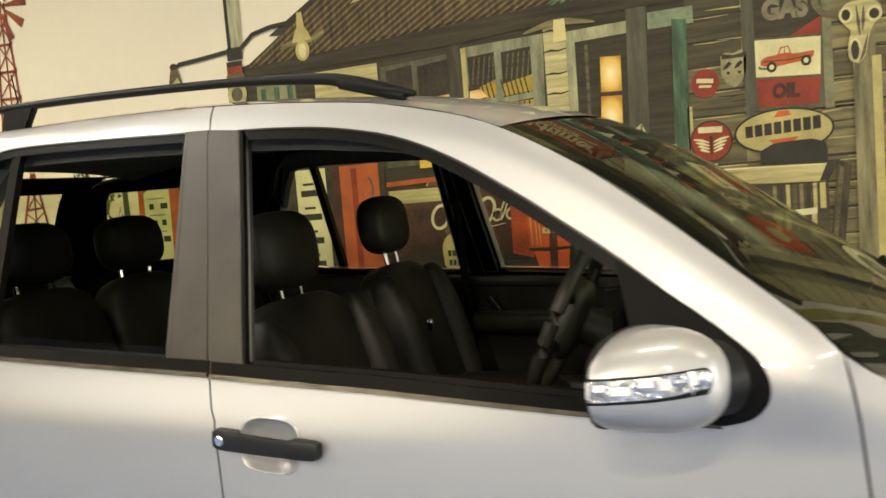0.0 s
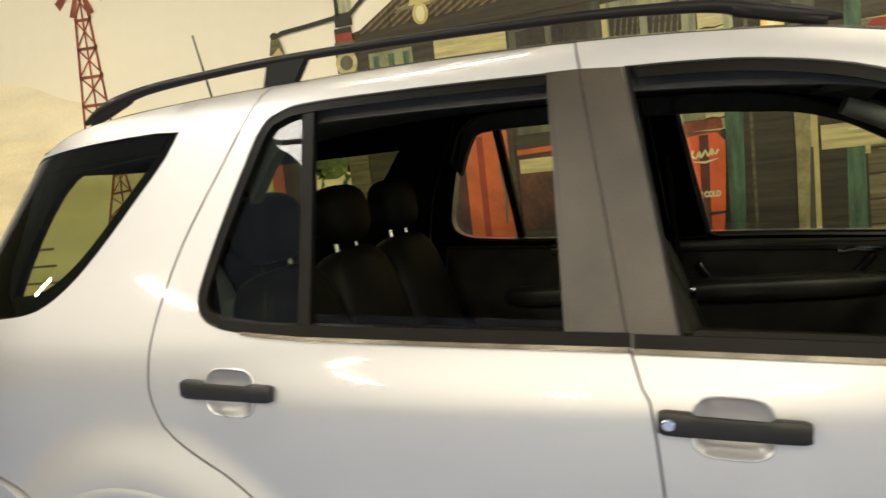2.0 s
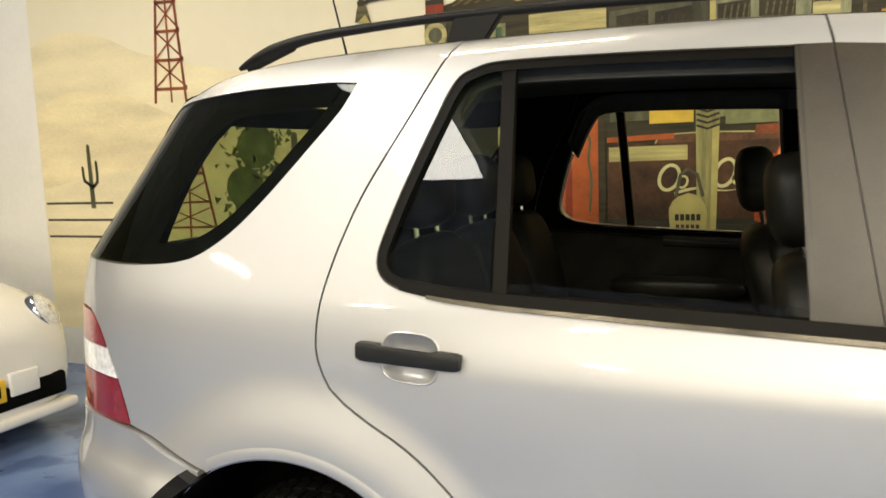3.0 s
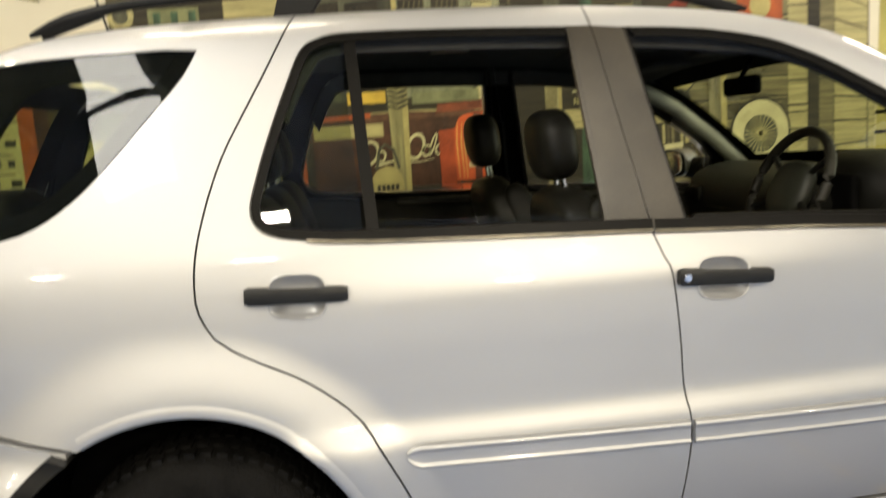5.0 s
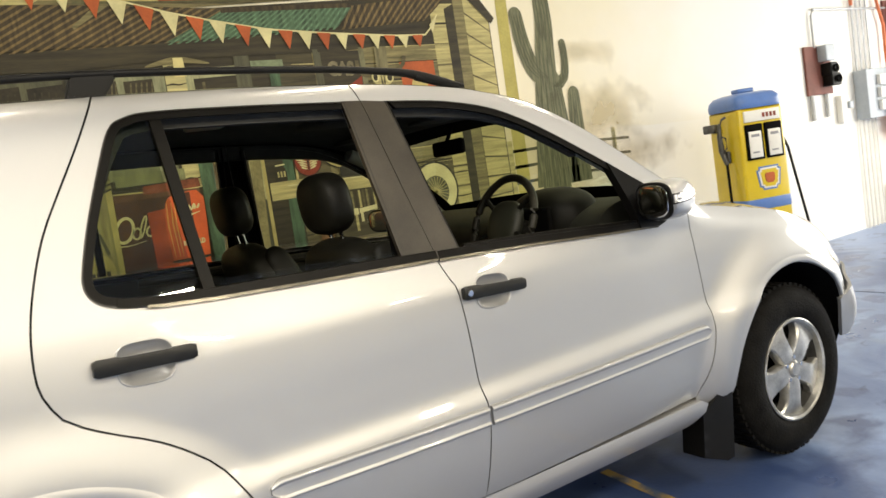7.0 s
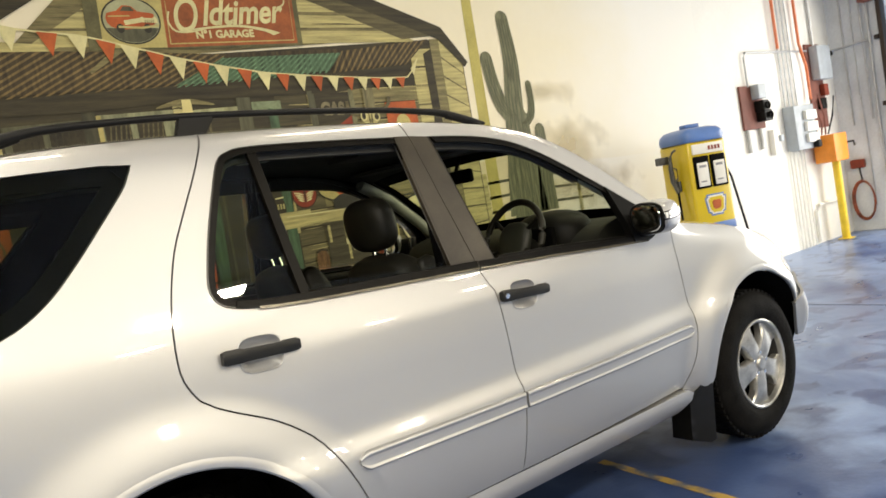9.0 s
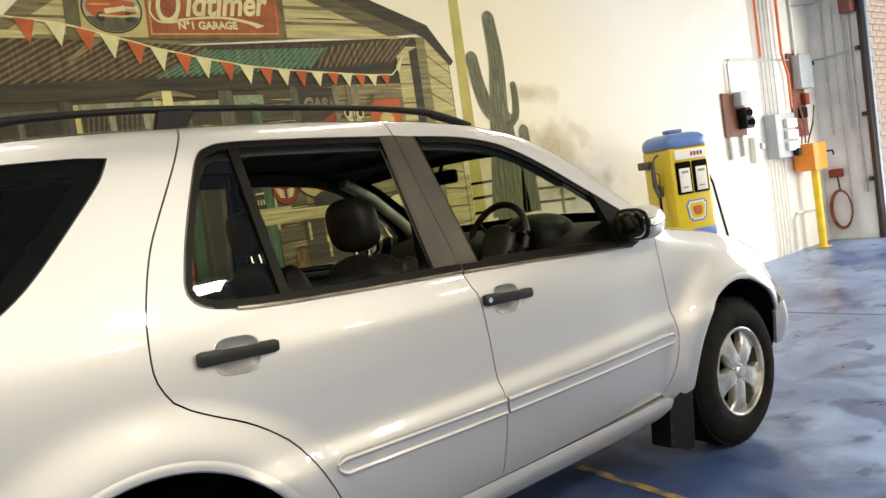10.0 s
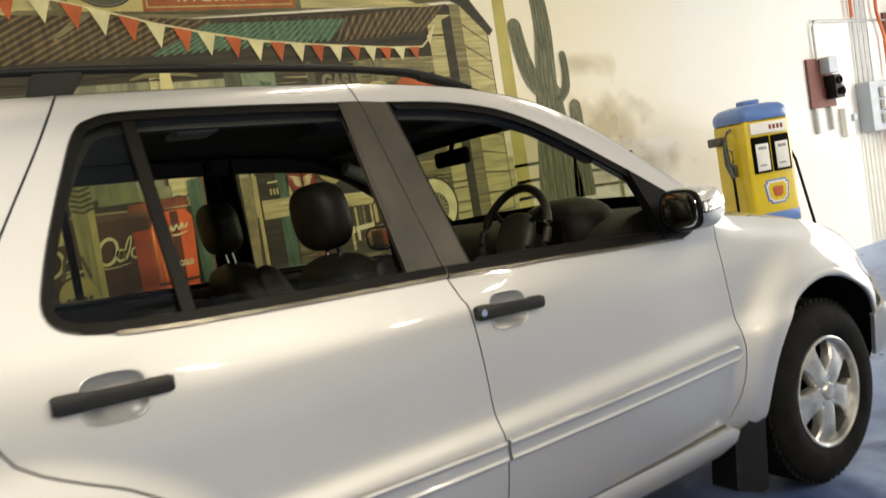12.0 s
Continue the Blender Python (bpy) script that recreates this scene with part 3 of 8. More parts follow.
def windscreen_band(x0, x1, s0, s1):
    """A strip of the printed black border, just under the windscreen."""
    bm = bmesh.new()
    rows = []
    for x in np.linspace(x0, x1, 16):
        z = edge_roof(x)
        y0 = side(x, z)
        row = []
        for k in range(9):
            q = s0 + (s1 - s0) * k / 8
            row.append(bm.verts.new((x + (0.10 + 0.12 * (x - 0.6)) * (1 - q * q) - 0.003, CAR_Y + q * (CAR_Y - y0), z + (0.043 - 0.03 * (x - 0.6)) * (1 - abs(q) ** 2.0) - 0.005)))
        rows.append(row)
    for a, b in zip(rows, rows[1:]):
        for k in range(8):
            bm.faces.new((a[k], a[k + 1], b[k + 1], b[k]))
    return part("windscreen_border", bm, BLACK, car, "black printed border of the windscreen")


windscreen_band(0.60, 1.22, -0.995, -0.88)
windscreen_band(0.60, 1.22, 0.88, 0.995)
windscreen_band(0.60, 0.70, -0.88, 0.88)
windscreen_band(1.13, 1.22, -0.88, 0.88)
part("bonnet", across(np.linspace(1.22, 2.36, 30), lambda x: HOODEDGE(x) - 0.002, lambda x: 0.035 + 0.02 * (2.36 - x), lambda x: 0.17 - 0.02 * (2.3 - x)), SILVER, car)
tailgate_edge = [(-1.63, 1.72), (-1.78, 1.69), (-1.97, 1.42), (-2.06, 1.27), (-2.115, 1.15), (-2.12, 0.90), (-2.12, 0.6)]


def loft_back(lo, hi, k0, k1, back=0.0):
    bm = bmesh.new()
    rows = []
    for x, z in catmull(tailgate_edge, 0.05):
        if not lo <= z <= hi:
            continue
        y0 = side(x, z)
        rows.append([bm.verts.new((x - 0.06 * (1 - (-1 + k / 8) ** 2) - back, CAR_Y + (-1 + k / 8) * (CAR_Y - y0), z)) for k in range(k0, k1 + 1)])
    for a, b in zip(rows, rows[1:]):
        for k in range(k1 - k0):
            bm.faces.new((a[k], a[k + 1], b[k + 1], b[k]))
    return bm


part("tailgate", loft_back(0.5, 1.30, 0, 16), SILVER, car)
part("tailgate_pillar", loft_back(1.26, 1.75, 0, 2), BLACK, car)
part("tailgate_pillar", loft_back(1.26, 1.75, 14, 16, -0.02), BLACK, car)
part("tailgate_header", loft_back(1.645, 1.75, 2, 14, -0.02), BLACK, car)
part("rear_window", loft_back(1.26, 1.70, 2, 16), TINT, car, "tinted rear window")
# dark shell behind the gaps between the panels
shell_cut = [inset(GLASS_F, -0.02), inset(GLASS_R, -0.012), inset(qhole, 0.05)]
shell_poly = [(1.10, 0.36), (1.16, 0.5), (1.20, 0.8), (1.19, 1.10), (1.08, 1.20), (0.87, 1.42), (0.565, 1.63), (0.25, 1.715), (-0.08, 1.75), (-0.8, 1.772), (-1.3, 1.765), (-1.62, 1.71), (-1.95, 1.40), (-2.05, 1.25), (-2.0, 0.95), (-1.68, 0.85), (-1.62, 0.75)] + arch(*ARCH_R, 148, 16)[1:] + [(-0.6, 0.36)]
part("inner_shell", sheet(shell_poly, shell_cut, 0.05, deeper(0.026), 0.02), BLACK, car)
part("far_inner_shell", flip_far(sheet(shell_poly, shell_cut[:2] + [inset(qhole, 0.015)], 0.06, deeper(0.04), 0.02)), BLACK, car)


# ---- windows of the near side ----
def ring(outer, width, name, parent, material, depth=0.012, off=-0.002, label=""):
    inner = inset(outer, width)
    if width > 0.01:  # the seal is narrow along the middle pillar
        shift = (0.62 if outer[0][0] < -0.1 else -0.62) * width
        inner[0] = (inner[0][0] + shift, inner[0][1])
        inner[-1] = (inner[-1][0] + shift, inner[-1][1])
    return part(name, sheet(outer, [inner], 0.03, deeper(off), depth, 0.002), material, parent, label)


ring(inset(GLASS_R, 0.001), 0.023, "window_seal", rear_door, SEAL, label="black rubber window seal")
ring(inset(GLASS_F, 0.001), 0.024, "window_seal", front_door, SEAL, label="black rubber window seal")
ring(inset(GLASS_R, 0.0005), 0.0035, "seal_bead", rear_door, BEAD, 0.006, -0.0045)
ring(inset(GLASS_F, 0.0005), 0.0035, "seal_bead", front_door, BEAD, 0.006, -0.0045)
vent = [p for p in inset(GLASS_R, 0.015) if p[0] < -0.70]
part("fixed_vent_glass", sheet(vent, (), 0.05, deeper(0.012), 0), VENT, rear_door, "fixed small side window")
part("lowered_glass", sheet([(-0.68, 1.235), (-0.13, 1.208), (-0.13, 1.240), (-0.68, 1.268)], (), 0.05, deeper(0.016), 0.004), GLASS, rear_door, "upper edge of the wound-down window")
part("lowered_glass", sheet([(0.09, 1.19), (0.86, 1.145), (0.86, 1.168), (0.09, 1.214)], (), 0.05, deeper(0.016), 0.004), GLASS, front_door, "upper edge of the wound-down window")
part("window_divider", sheet([(-0.716, 1.722), (-0.686, 1.722), (-0.668, 1.232), (-0.698, 1.234)], (), 0.04, deeper(0.0), 0.016, 0.002), SEAL, rear_door, "black upright window bar")
belt_r = [(-0.906, 1.2495), (-0.85, 1.239), (-0.80, 1.2325), (-0.69, 1.223), (-0.363, 1.206), (-0.006, 1.190), (-0.006, 1.220), (-0.363, 1.236), (-0.69, 1.250), (-0.80, 1.256), (-0.85, 1.262), (-0.90, 1.270)]
part("belt_strip", sheet(belt_r, (), 0.04, deeper(-0.006), 0.02, 0.004), SEAL, rear_door, "black strip under the window")
belt_f = [(0.0, 1.188), (0.385, 1.168), (0.76, 1.140), (0.965, 1.126), (0.965, 1.150), (0.76, 1.166), (0.385, 1.196), (0.0, 1.218)]
part("belt_strip", sheet(belt_f, (), 0.04, deeper(-0.006), 0.02, 0.004), SEAL, front_door, "black strip under the window")
lip_r = [(-0.84, 1.2345), (-0.80, 1.2290), (-0.69, 1.2195), (-0.363, 1.2030), (-0.008, 1.1875), (-0.008, 1.1965), (-0.363, 1.2115), (-0.69, 1.2280), (-0.80, 1.2375), (-0.84, 1.2420)]
part("belt_lip", sheet(lip_r, (), 0.03, deeper(-0.009), 0.012, 0.003), LIP, rear_door, "worn shiny lower lip of the strip")
lip_f = [(-0.003, 1.1855), (0.385, 1.1650), (0.76, 1.1370), (0.975, 1.1225), (0.975, 1.1310), (0.76, 1.1450), (0.385, 1.1735), (-0.003, 1.1945)]
part("belt_lip", sheet(lip_f, (), 0.03, deeper(-0.009), 0.012, 0.003), LIP, front_door, "worn shiny lower lip of the strip")
part("pillar_cover", sheet([(-0.150, 1.709), (-0.0865, 1.706), (-0.0092, 1.193), (-0.122, 1.197)], (), 0.03, deeper(-0.004), 0.014, 0.003), PILLAR, rear_door, "dark grey pillar cover")
part("pillar_cover", sheet([(-0.0845, 1.706), (-0.003, 1.697), (0.048, 1.40), (0.078, 1.200), (-0.0068, 1.193)], (), 0.03, deeper(-0.004), 0.014, 0.003), PILLAR, front_door, "dark grey pillar cover")
part("mirror_sail", sheet([(0.815, 1.392), (0.906, 1.327)] + catmull([(0.945, 1.300), (0.990, 1.266), (1.028, 1.232), (1.046, 1.198), (1.042, 1.165), (1.018, 1.140), (0.98, 1.128)], 0.008) + [(0.872, 1.138)], (), 0.02, deeper(-0.010), 0.03, 0.008), SAIL, front_door, "black corner cover by the mirror")
# fixed glass behind the rear door, its black border and inner panel
part("quarter_window", sheet(inset(qhole, 0.006), (), 0.04, deeper(0.004), 0.004), SMOKED, car, "dark tinted rear side window")
SEE = catmull([(-1.118, 1.645), (-1.21, 1.528), (-1.31, 1.42), (-1.385, 1.352), (-1.46, 1.312), (-1.53, 1.297), (-1.63, 1.292), (-1.612, 1.42), (-1.560, 1.54), (-1.485, 1.625), (-1.36, 1.650)], 0.04, True)
part("quarter_panel_trim", sheet(inset(qhole, 0.004), [SEE], 0.04, deeper(0.03), 0.03), BLACK, car)
part("far_quarter_trim", flip_far(sheet(inset(qhole, 0.004), [[(max(x, float(np.interp(z, (1.28, 1.42, 1.69), (-1.93, -1.86, -1.72)))), min(z, 1.648)) for x, z in inset(qhole, 0.022)]], 0.05, deeper(0.03), 0.03)), BLACK, car)
for nm, poly, gl in (("far_front_window", GLASS_F, GLASS), ("far_rear_window", GLASS_R, CLEARER), ("far_quarter_window", qhole, SMOKED)):
    part(nm, flip_far(sheet(inset(poly, 0.008), (), 0.1, deeper(0.012), 0)), gl, car)
part("far_window_bar", flip_far(sheet([(-0.716, 1.722), (-0.686, 1.722), (-0.668, 1.225), (-0.698, 1.227)], (), 0.1, deeper(0.0), 0.03)), TRIM, car)

# side mouldings
def moulding(x0, x1, rear_tip, parent):
    bm = bmesh.new()
    rows = []
    for x in np.linspace(x0, x1, 44):
        end = min(1.0, ((x - x0) if rear_tip else (x1 - x)) / 0.03 + 0.12) ** 0.6
        zc = 0.7125 - 0.0355 * (x + 0.64) / 1.80
        if rear_tip:
            zc += 0.004 * (1 - end)
        rows.append([bm.verts.new((x, side(x, zc + 1.24 * dz * end) + dy * (0.4 + 0.6 * end), zc + 1.24 * dz * end)) for dz, dy in ((-0.0245, 0.006), (-0.0245, -0.006), (-0.0228, -0.0122), (-0.0198, -0.0155), (-0.0165, -0.0152), (-0.0140, -0.0122), (-0.0110, -0.0116), (0.0080, -0.0116), (0.0115, -0.0125), (0.0145, -0.0155), (0.0180, -0.0160), (0.0218, -0.0132), (0.0242, -0.007), (0.0245, 0.006))])
    for a, b in zip(rows, rows[1:]):
        for k in range(13):
            bm.faces.new((a[k], a[k + 1], b[k + 1], b[k]))
    bm.faces.new(rows[0])
    bm.faces.new(rows[-1][::-1])
    return part("side_moulding", bm, SILVER, parent, "silver rubbing strip along the door", True, 44)


moulding(-0.650, 0.040, True, rear_door)
moulding(0.052, 1.170, False, front_door)


def handle(cx, cz, tilt, parent, lock):
    """A pull handle over a bowl in the door skin."""
    m = pose(cx, side(cx, cz), cz, 0, tilt, 0)
    bm = bmesh.new()
    rows = []
    for k, d in ((1.07, -0.0015), (1.03, -0.003), (0.99, -0.0015), (0.95, 0.003), (0.85, 0.012), (0.68, 0.020), (0.4, 0.024), (0.03, 0.025)):
        rows.append([bm.verts.new((x, side(x, z) + d, z)) for x, z in bowl_outline(cx, cz, tilt, k)])
    for a, b in zip(rows, rows[1:]):
        for k in range(36):
            bm.faces.new((a[k], a[(k + 1) % 36], b[(k + 1) % 36], b[k]))
    part("handle_bowl", bm, SILVER, parent, "silver dished handle recess")
    bm = bmesh.new()
    xs = np.linspace(-0.118, 0.118, 24)
    rows = []
    for x in xs:
        u = x / 0.118
        half = 0.0185 - 0.0015 * u + (0.0 if abs(u) < 0.55 else 0.002)
        if abs(u) > 0.93:
            half *= 0.80
        out = -0.030 + 0.007 * u * u
        back = -0.016 if abs(u) < 0.55 else 0.0
        zc = -0.002
        row = []
        for k in range(12):
            a = 2 * math.pi * k / 12
            row.append(bm.verts.new(m @ Vector((x, (out + back) / 2 + (out - back) / 2 * math.copysign(abs(math.cos(a)) ** 0.5, math.cos(a)), zc + half * math.copysign(abs(math.sin(a)) ** 0.6, math.sin(a))))))
        rows.append(row)
    for a, b in zip(rows, rows[1:]):
        for k in range(12):
            bm.faces.new((a[k], a[(k + 1) % 12], b[(k + 1) % 12], b[k]))
    bm.faces.new(rows[0][::-1])
    bm.faces.new(rows[-1])
    h = part("door_handle", bm, HANDLE, parent, "dark grey plastic pull handle")
    if lock:
        part("key_lock", lathe([(0.0, 0.002), (0.008, 0.002), (0.0105, 0.0), (0.0105, -0.006)], m @ pose(-0.100, -0.0255, -0.002, 90, 0, 0), 20), CHROME, parent, "small chrome key lock")


handle(*HANDLES[0], front_door, True)
handle(*HANDLES[1], rear_door, False)

# sill below the doors
sill = [(-0.72, 0.40), (-0.66, 0.43), (1.085, 0.418), (1.118, 0.398), (1.105, 0.365), (1.03, 0.322), (-0.60, 0.342)]
part("sill", sheet(sill, (), 0.03, lambda x, z: Vector((x, 0.037 + 7.0 * (z - 0.398) ** 2, z)), 0.06, 0.008), SILVER, car, "silver sill under the doors")
part("underbody", bx((-1.75, 0.20, 0.26), (2.1, 1.68, 0.40), 0.02), BLACK, car)

# bumpers and lamps
bump_r = catmull([(-1.415, 0.810), (-1.55, 0.840), (-1.69, 0.864), (-1.85, 0.870), (-2.11, 0.868)], 0.04) + [(-2.12, 0.70), (-2.12, 0.42), (-1.66, 0.42)] + arch(*ARCH_R, 180, 122)
part("rear_bumper", sheet(bump_r, (), 0.026, lambda x, z: Vector((x, side(x, min(z, 0.80)) - 0.006 - 0.024 * min(1, max(0, (0.85 - z) / 0.16)) * min(1, max(0, (-1.40 - x) / 0.15)), z)), 0.05, 0.003), SILVER, car, "silver rear bumper corner")
part("arch_lip", sheet(arch(WHEEL_R - 0.01, 0.42, 0.474, 124, 182) + arch(WHEEL_R - 0.01, 0.42, 0.438, 182, 121), (), 0.02, lambda x, z: Vector((x, side(x, min(z, 0.80)) - 0.041, z)), 0.06), TRIM, car, "black lip of the bumper at the arch")
lamp_edge = TAILLIGHT
for nm, za, zb, mtl in (("tail_light_lower", 0.874, 0.985, RED), ("tail_light_middle", 0.988, 1.06, CLEAR), ("tail_light_upper", 1.063, 1.148, RED)):
    fr = [p for p in lamp_edge if za <= p[1] <= zb]
    xa = float(np.interp(za, [p[1] for p in lamp_edge[::-1]], [p[0] for p in lamp_edge[::-1]]))
    xb = float(np.interp(zb, [p[1] for p in lamp_edge[::-1]], [p[0] for p in lamp_edge[::-1]]))
    part(nm, sheet([(xb, zb)] + fr + [(xa, za), (-2.11, za), (-2.11, zb)], (), 0.03, lambda x, z: Vector((x, side(x, z) - 0.002, z)), 0.02, 0.003), mtl, car)
fb = [(2.075, 0.60), (2.20, 0.655), (2.36, 0.72), (2.43, 0.70), (2.44, 0.47), (2.40, 0.42), (2.125, 0.415), (2.105, 0.47)]
part("front_bumper", sheet(fb, (), 0.03, lambda x, z: Vector((x, side(x, z) - 0.004 - min(1, max(0, (x - 2.10) / 0.09)) * (0.018 + 0.030 * max(0, 1 - ((z - 0.54) / 0.16) ** 2)), z)), 0.012, 0.004), SILVER, car, "silver front bumper corner")
part("front_face", bx((2.30, 0.60, 0.32), (2.44, 1.28, 0.86), 0.03), SILVER, car)


# rolled edges of the wheel arches
for (ax, az, ar_), a0, a1 in ((ARCH_F, 24, 176), (ARCH_R, 5, 117)):
    bm = bmesh.new()
    rows = []
    for a in np.linspace(radians(a0), radians(a1), 60):
        rows.append([bm.verts.new((ax + (ar_ + dr) * math.cos(a), side(ax + (ar_ + dr) * math.cos(a), az + (ar_ + dr) * math.sin(a)) + dy, az + (ar_ + dr) * math.sin(a))) for dr, dy in ((0.030, 0.0), (0.022, -0.0022), (0.012, -0.0030), (0.004, -0.0020), (-0.001, 0.003), (-0.001, 0.02))])
    for a, b in zip(rows, rows[1:]):
        for k in range(5):
            bm.faces.new((a[k], a[k + 1], b[k + 1], b[k]))
    part("arch_edge", bm, SILVER, car)


# ---- wheels ----
def wheel(cx, cy, turn):
    m = pose(cx, cy, HUB_Z, 90, 0, 0) @ pose(0, 0, 0, 0, turn, 0) if turn else pose(cx, cy, HUB_Z, 90, 0, 0)
    prof = [(0.222, 0.0), (0.235, 0.012), (0.262, 0.020), (0.300, 0.020), (0.330, 0.010), (0.352, -0.006), (0.364, -0.024), (0.3685, -0.05), (0.370, -0.11), (0.3685, -0.18), (0.355, -0.215), (0.30, -0.235), (0.222, -0.22)]
    w = part("wheel", lathe([(0.214, -0.16), (0.214, -0.004), (0.2235, 0.004), (0.224, 0.010), (0.217, 0.013), (0.208, 0.008), (0.2035, -0.016)], m, 64), ALLOY, car, "five-spoke silver alloy wheel")
    part("rim_barrel", lathe([(0.2035, -0.016), (0.195, -0.05), (0.188, -0.10), (0.186, -0.16)], m, 48), DARKRIM, w)
    part("tyre", lathe(prof, m, 72), RUBBER, w, "black road tyre")
    # blocks of tread at the shoulder
    bm = bmesh.new()
    for k in range(60):
        a = 2 * math.pi * k / 60
        for h0, h1, sh in ((-0.065, -0.022, 0.0), (-0.125, -0.075, 0.05), (-0.185, -0.135, 0.0)):
            q = m @ Matrix.Rotation(a + sh, 4, "Z")
            box(bm, (0.360, -0.0125, h0), (0.3745, 0.0125, h1), 0, q)
    part("tread", bm, RUBBER, w, smooth=False)
    part("brake_disc", lathe([(0.0, -0.085), (0.16, -0.085), (0.165, -0.10), (0.0, -0.10)], m, 32), BLACK, w)
    part("wheel_well_disc", lathe([(0.16, -0.12), (0.186, -0.13)], m, 32), BLACK, w)
    # five broad spokes
    for k in range(5):
        bm = bmesh.new()
        q = m @ Matrix.Rotation(2 * math.pi * k / 5 + 0.82, 4, "Z")
        rows = []
        for r, hw, h in ((0.03, 0.034, 0.0), (0.06, 0.044, 0.003), (0.09, 0.047, 0.004), (0.12, 0.048, 0.003), (0.148, 0.053, 0.0), (0.170, 0.064, -0.005), (0.186, 0.082, -0.009), (0.197, 0.104, -0.012), (0.207, 0.124, -0.015)):
            rows.append([bm.verts.new(q @ Vector((r, hw * s, h - d))) for s, d in ((-1, 0.045), (-1.0, 0.012), (-0.86, 0.003), (-0.4, 0.0), (0.4, 0.0), (0.86, 0.003), (1.0, 0.012), (1, 0.045))])
        for a, b in zip(rows, rows[1:]):
            for i in range(7):
                bm.faces.new((a[i], a[i + 1], b[i + 1], b[i]))
        part("spoke", bm, ALLOY, w)
    part("hub_cap", lathe([(0.0, 0.012), (0.028, 0.011), (0.036, 0.004), (0.040, -0.004), (0.062, -0.006), (0.072, -0.02), (0.074, -0.04)], m, 36), ALLOY, w, "domed silver hub cap")
    for k in range(5):
        q = m @ Matrix.Rotation(2 * math.pi * (k + 0.5) / 5 + 0.82, 4, "Z")
        part("wheel_bolt", lathe([(0.0, 0.004), (0.009, 0.004), (0.011, 0.0), (0.011, -0.02)], q @ Matrix.Translation((0.054, 0, 0.0)), 10), CHROME, w)
    return w


wheel(WHEEL_F, 0.045, 0)
wheel(WHEEL_R, 0.045, 0)
wheel(WHEEL_F, 1.66, 0)
wheel(WHEEL_R, 1.66, 0)
for cx, cz, rr in ((WHEEL_F + 0.01, 0.405, 0.432), (WHEEL_R - 0.01, 0.42, 0.439)):
    bm = bmesh.new()
    rows = [[bm.verts.new((cx + rr * k * math.cos(a), max(y, side(cx + rr * k * math.cos(a), max(0.3, cz + rr * k * math.sin(a))) + 0.012), cz + rr * k * math.sin(a))) for a in np.linspace(radians(-12), radians(192), 30)] for y, k in ((0.012, 1.0), (0.10, 1.01), (0.42, 1.0), (0.42, 0.02))]
    for a, b in zip(rows, rows[1:]):
        for i in range(29):
            bm.faces.new((a[i], a[i + 1], b[i + 1], b[i]))
    part("wheel_well", bm, BLACK, car)
flap = [(1.285, 0.555), (1.250, 0.51), (1.205, 0.44), (1.17, 0.40), (1.10, 0.35), (1.08, 0.18), (1.20, 0.135), (1.235, 0.14), (1.262, 0.36)]
part("mud_flap", sheet(flap, (), 0.03, lambda x, z: Vector((x, 0.035 + 0.5 * max(0, 1.25 - x) * 0.25, z)), 0.10, 0.006), TRIM, car, "black rubber mud flap")

# ---- roof rail ----
def rail(flip):
    line = [(-1.50, 0.36, 1.782), (-1.44, 0.352, 1.800), (-1.376, 0.345, 1.818), (-1.26, 0.345, 1.840), (-1.05, 0.345, 1.850), (-0.85, 0.345, 1.853), (-0.60, 0.345, 1.848), (-0.35, 0.345, 1.839), (-0.10, 0.345, 1.826), (0.06, 0.343, 1.812), (0.17, 0.340, 1.798), (0.24, 0.336, 1.778), (0.31, 0.330, 1.757), (0.385, 0.322, 1.738)]
    pts = [Vector(p) for p in line]
    rr = [0.006, 0.016, 0.018, 0.013, 0.011, 0.011, 0.011, 0.011, 0.011, 0.012, 0.014, 0.018, 0.016, 0.006]
    sm, sr = [], []
    for i in range(len(pts) - 1):
        for k in range(4):
            t = k / 4
            p0, p1, p2, p3 = pts[max(0, i - 1)], pts[i], pts[i + 1], pts[min(len(pts) - 1, i + 2)]
            sm.append(0.5 * (2 * p1 + (p2 - p0) * t + (2 * p0 - 5 * p1 + 4 * p2 - p3) * t * t + (3 * p1 - p0 - 3 * p2 + p3) * t ** 3))
            sr.append(rr[i] * (1 - t) + rr[i + 1] * t)
    sm.append(pts[-1])
    sr.append(rr[-1])
    bm = tube(sm, sr, 14)
    for foot in (((-1.32, 0.345, 1.825), (-1.47, 0.36, 1.780)), ((0.20, 0.336, 1.785), (0.36, 0.325, 1.735))):
        tube([Vector(foot[0]), Vector(foot[1])], [0.014, 0.012], 10, bm=bm)
    r = part("roof_rail", flip_far(bm) if flip else bm, TRIM, car, "black roof rail")
    bm = bmesh.new()
    lo, hi = [(-0.895, 1.775), (-0.80, 1.775)], [(-0.87, 1.852), (-0.745, 1.852)]
    v = [bm.verts.new((x, y, z)) for y in (0.336, 0.356) for x, z in (lo[0], lo[1], hi[1], hi[0])]
    for f in ((0, 1, 2, 3), (7, 6, 5, 4), (0, 4, 5, 1), (1, 5, 6, 2), (2, 6, 7, 3), (3, 7, 4, 0)):
        bm.faces.new([v[i] for i in f])
    bmesh.ops.bevel(bm, geom=bm.edges[:], offset=0.006, segments=2, affect="EDGES")
    part("rail_foot", flip_far(bm) if flip else bm, TRIM, r)


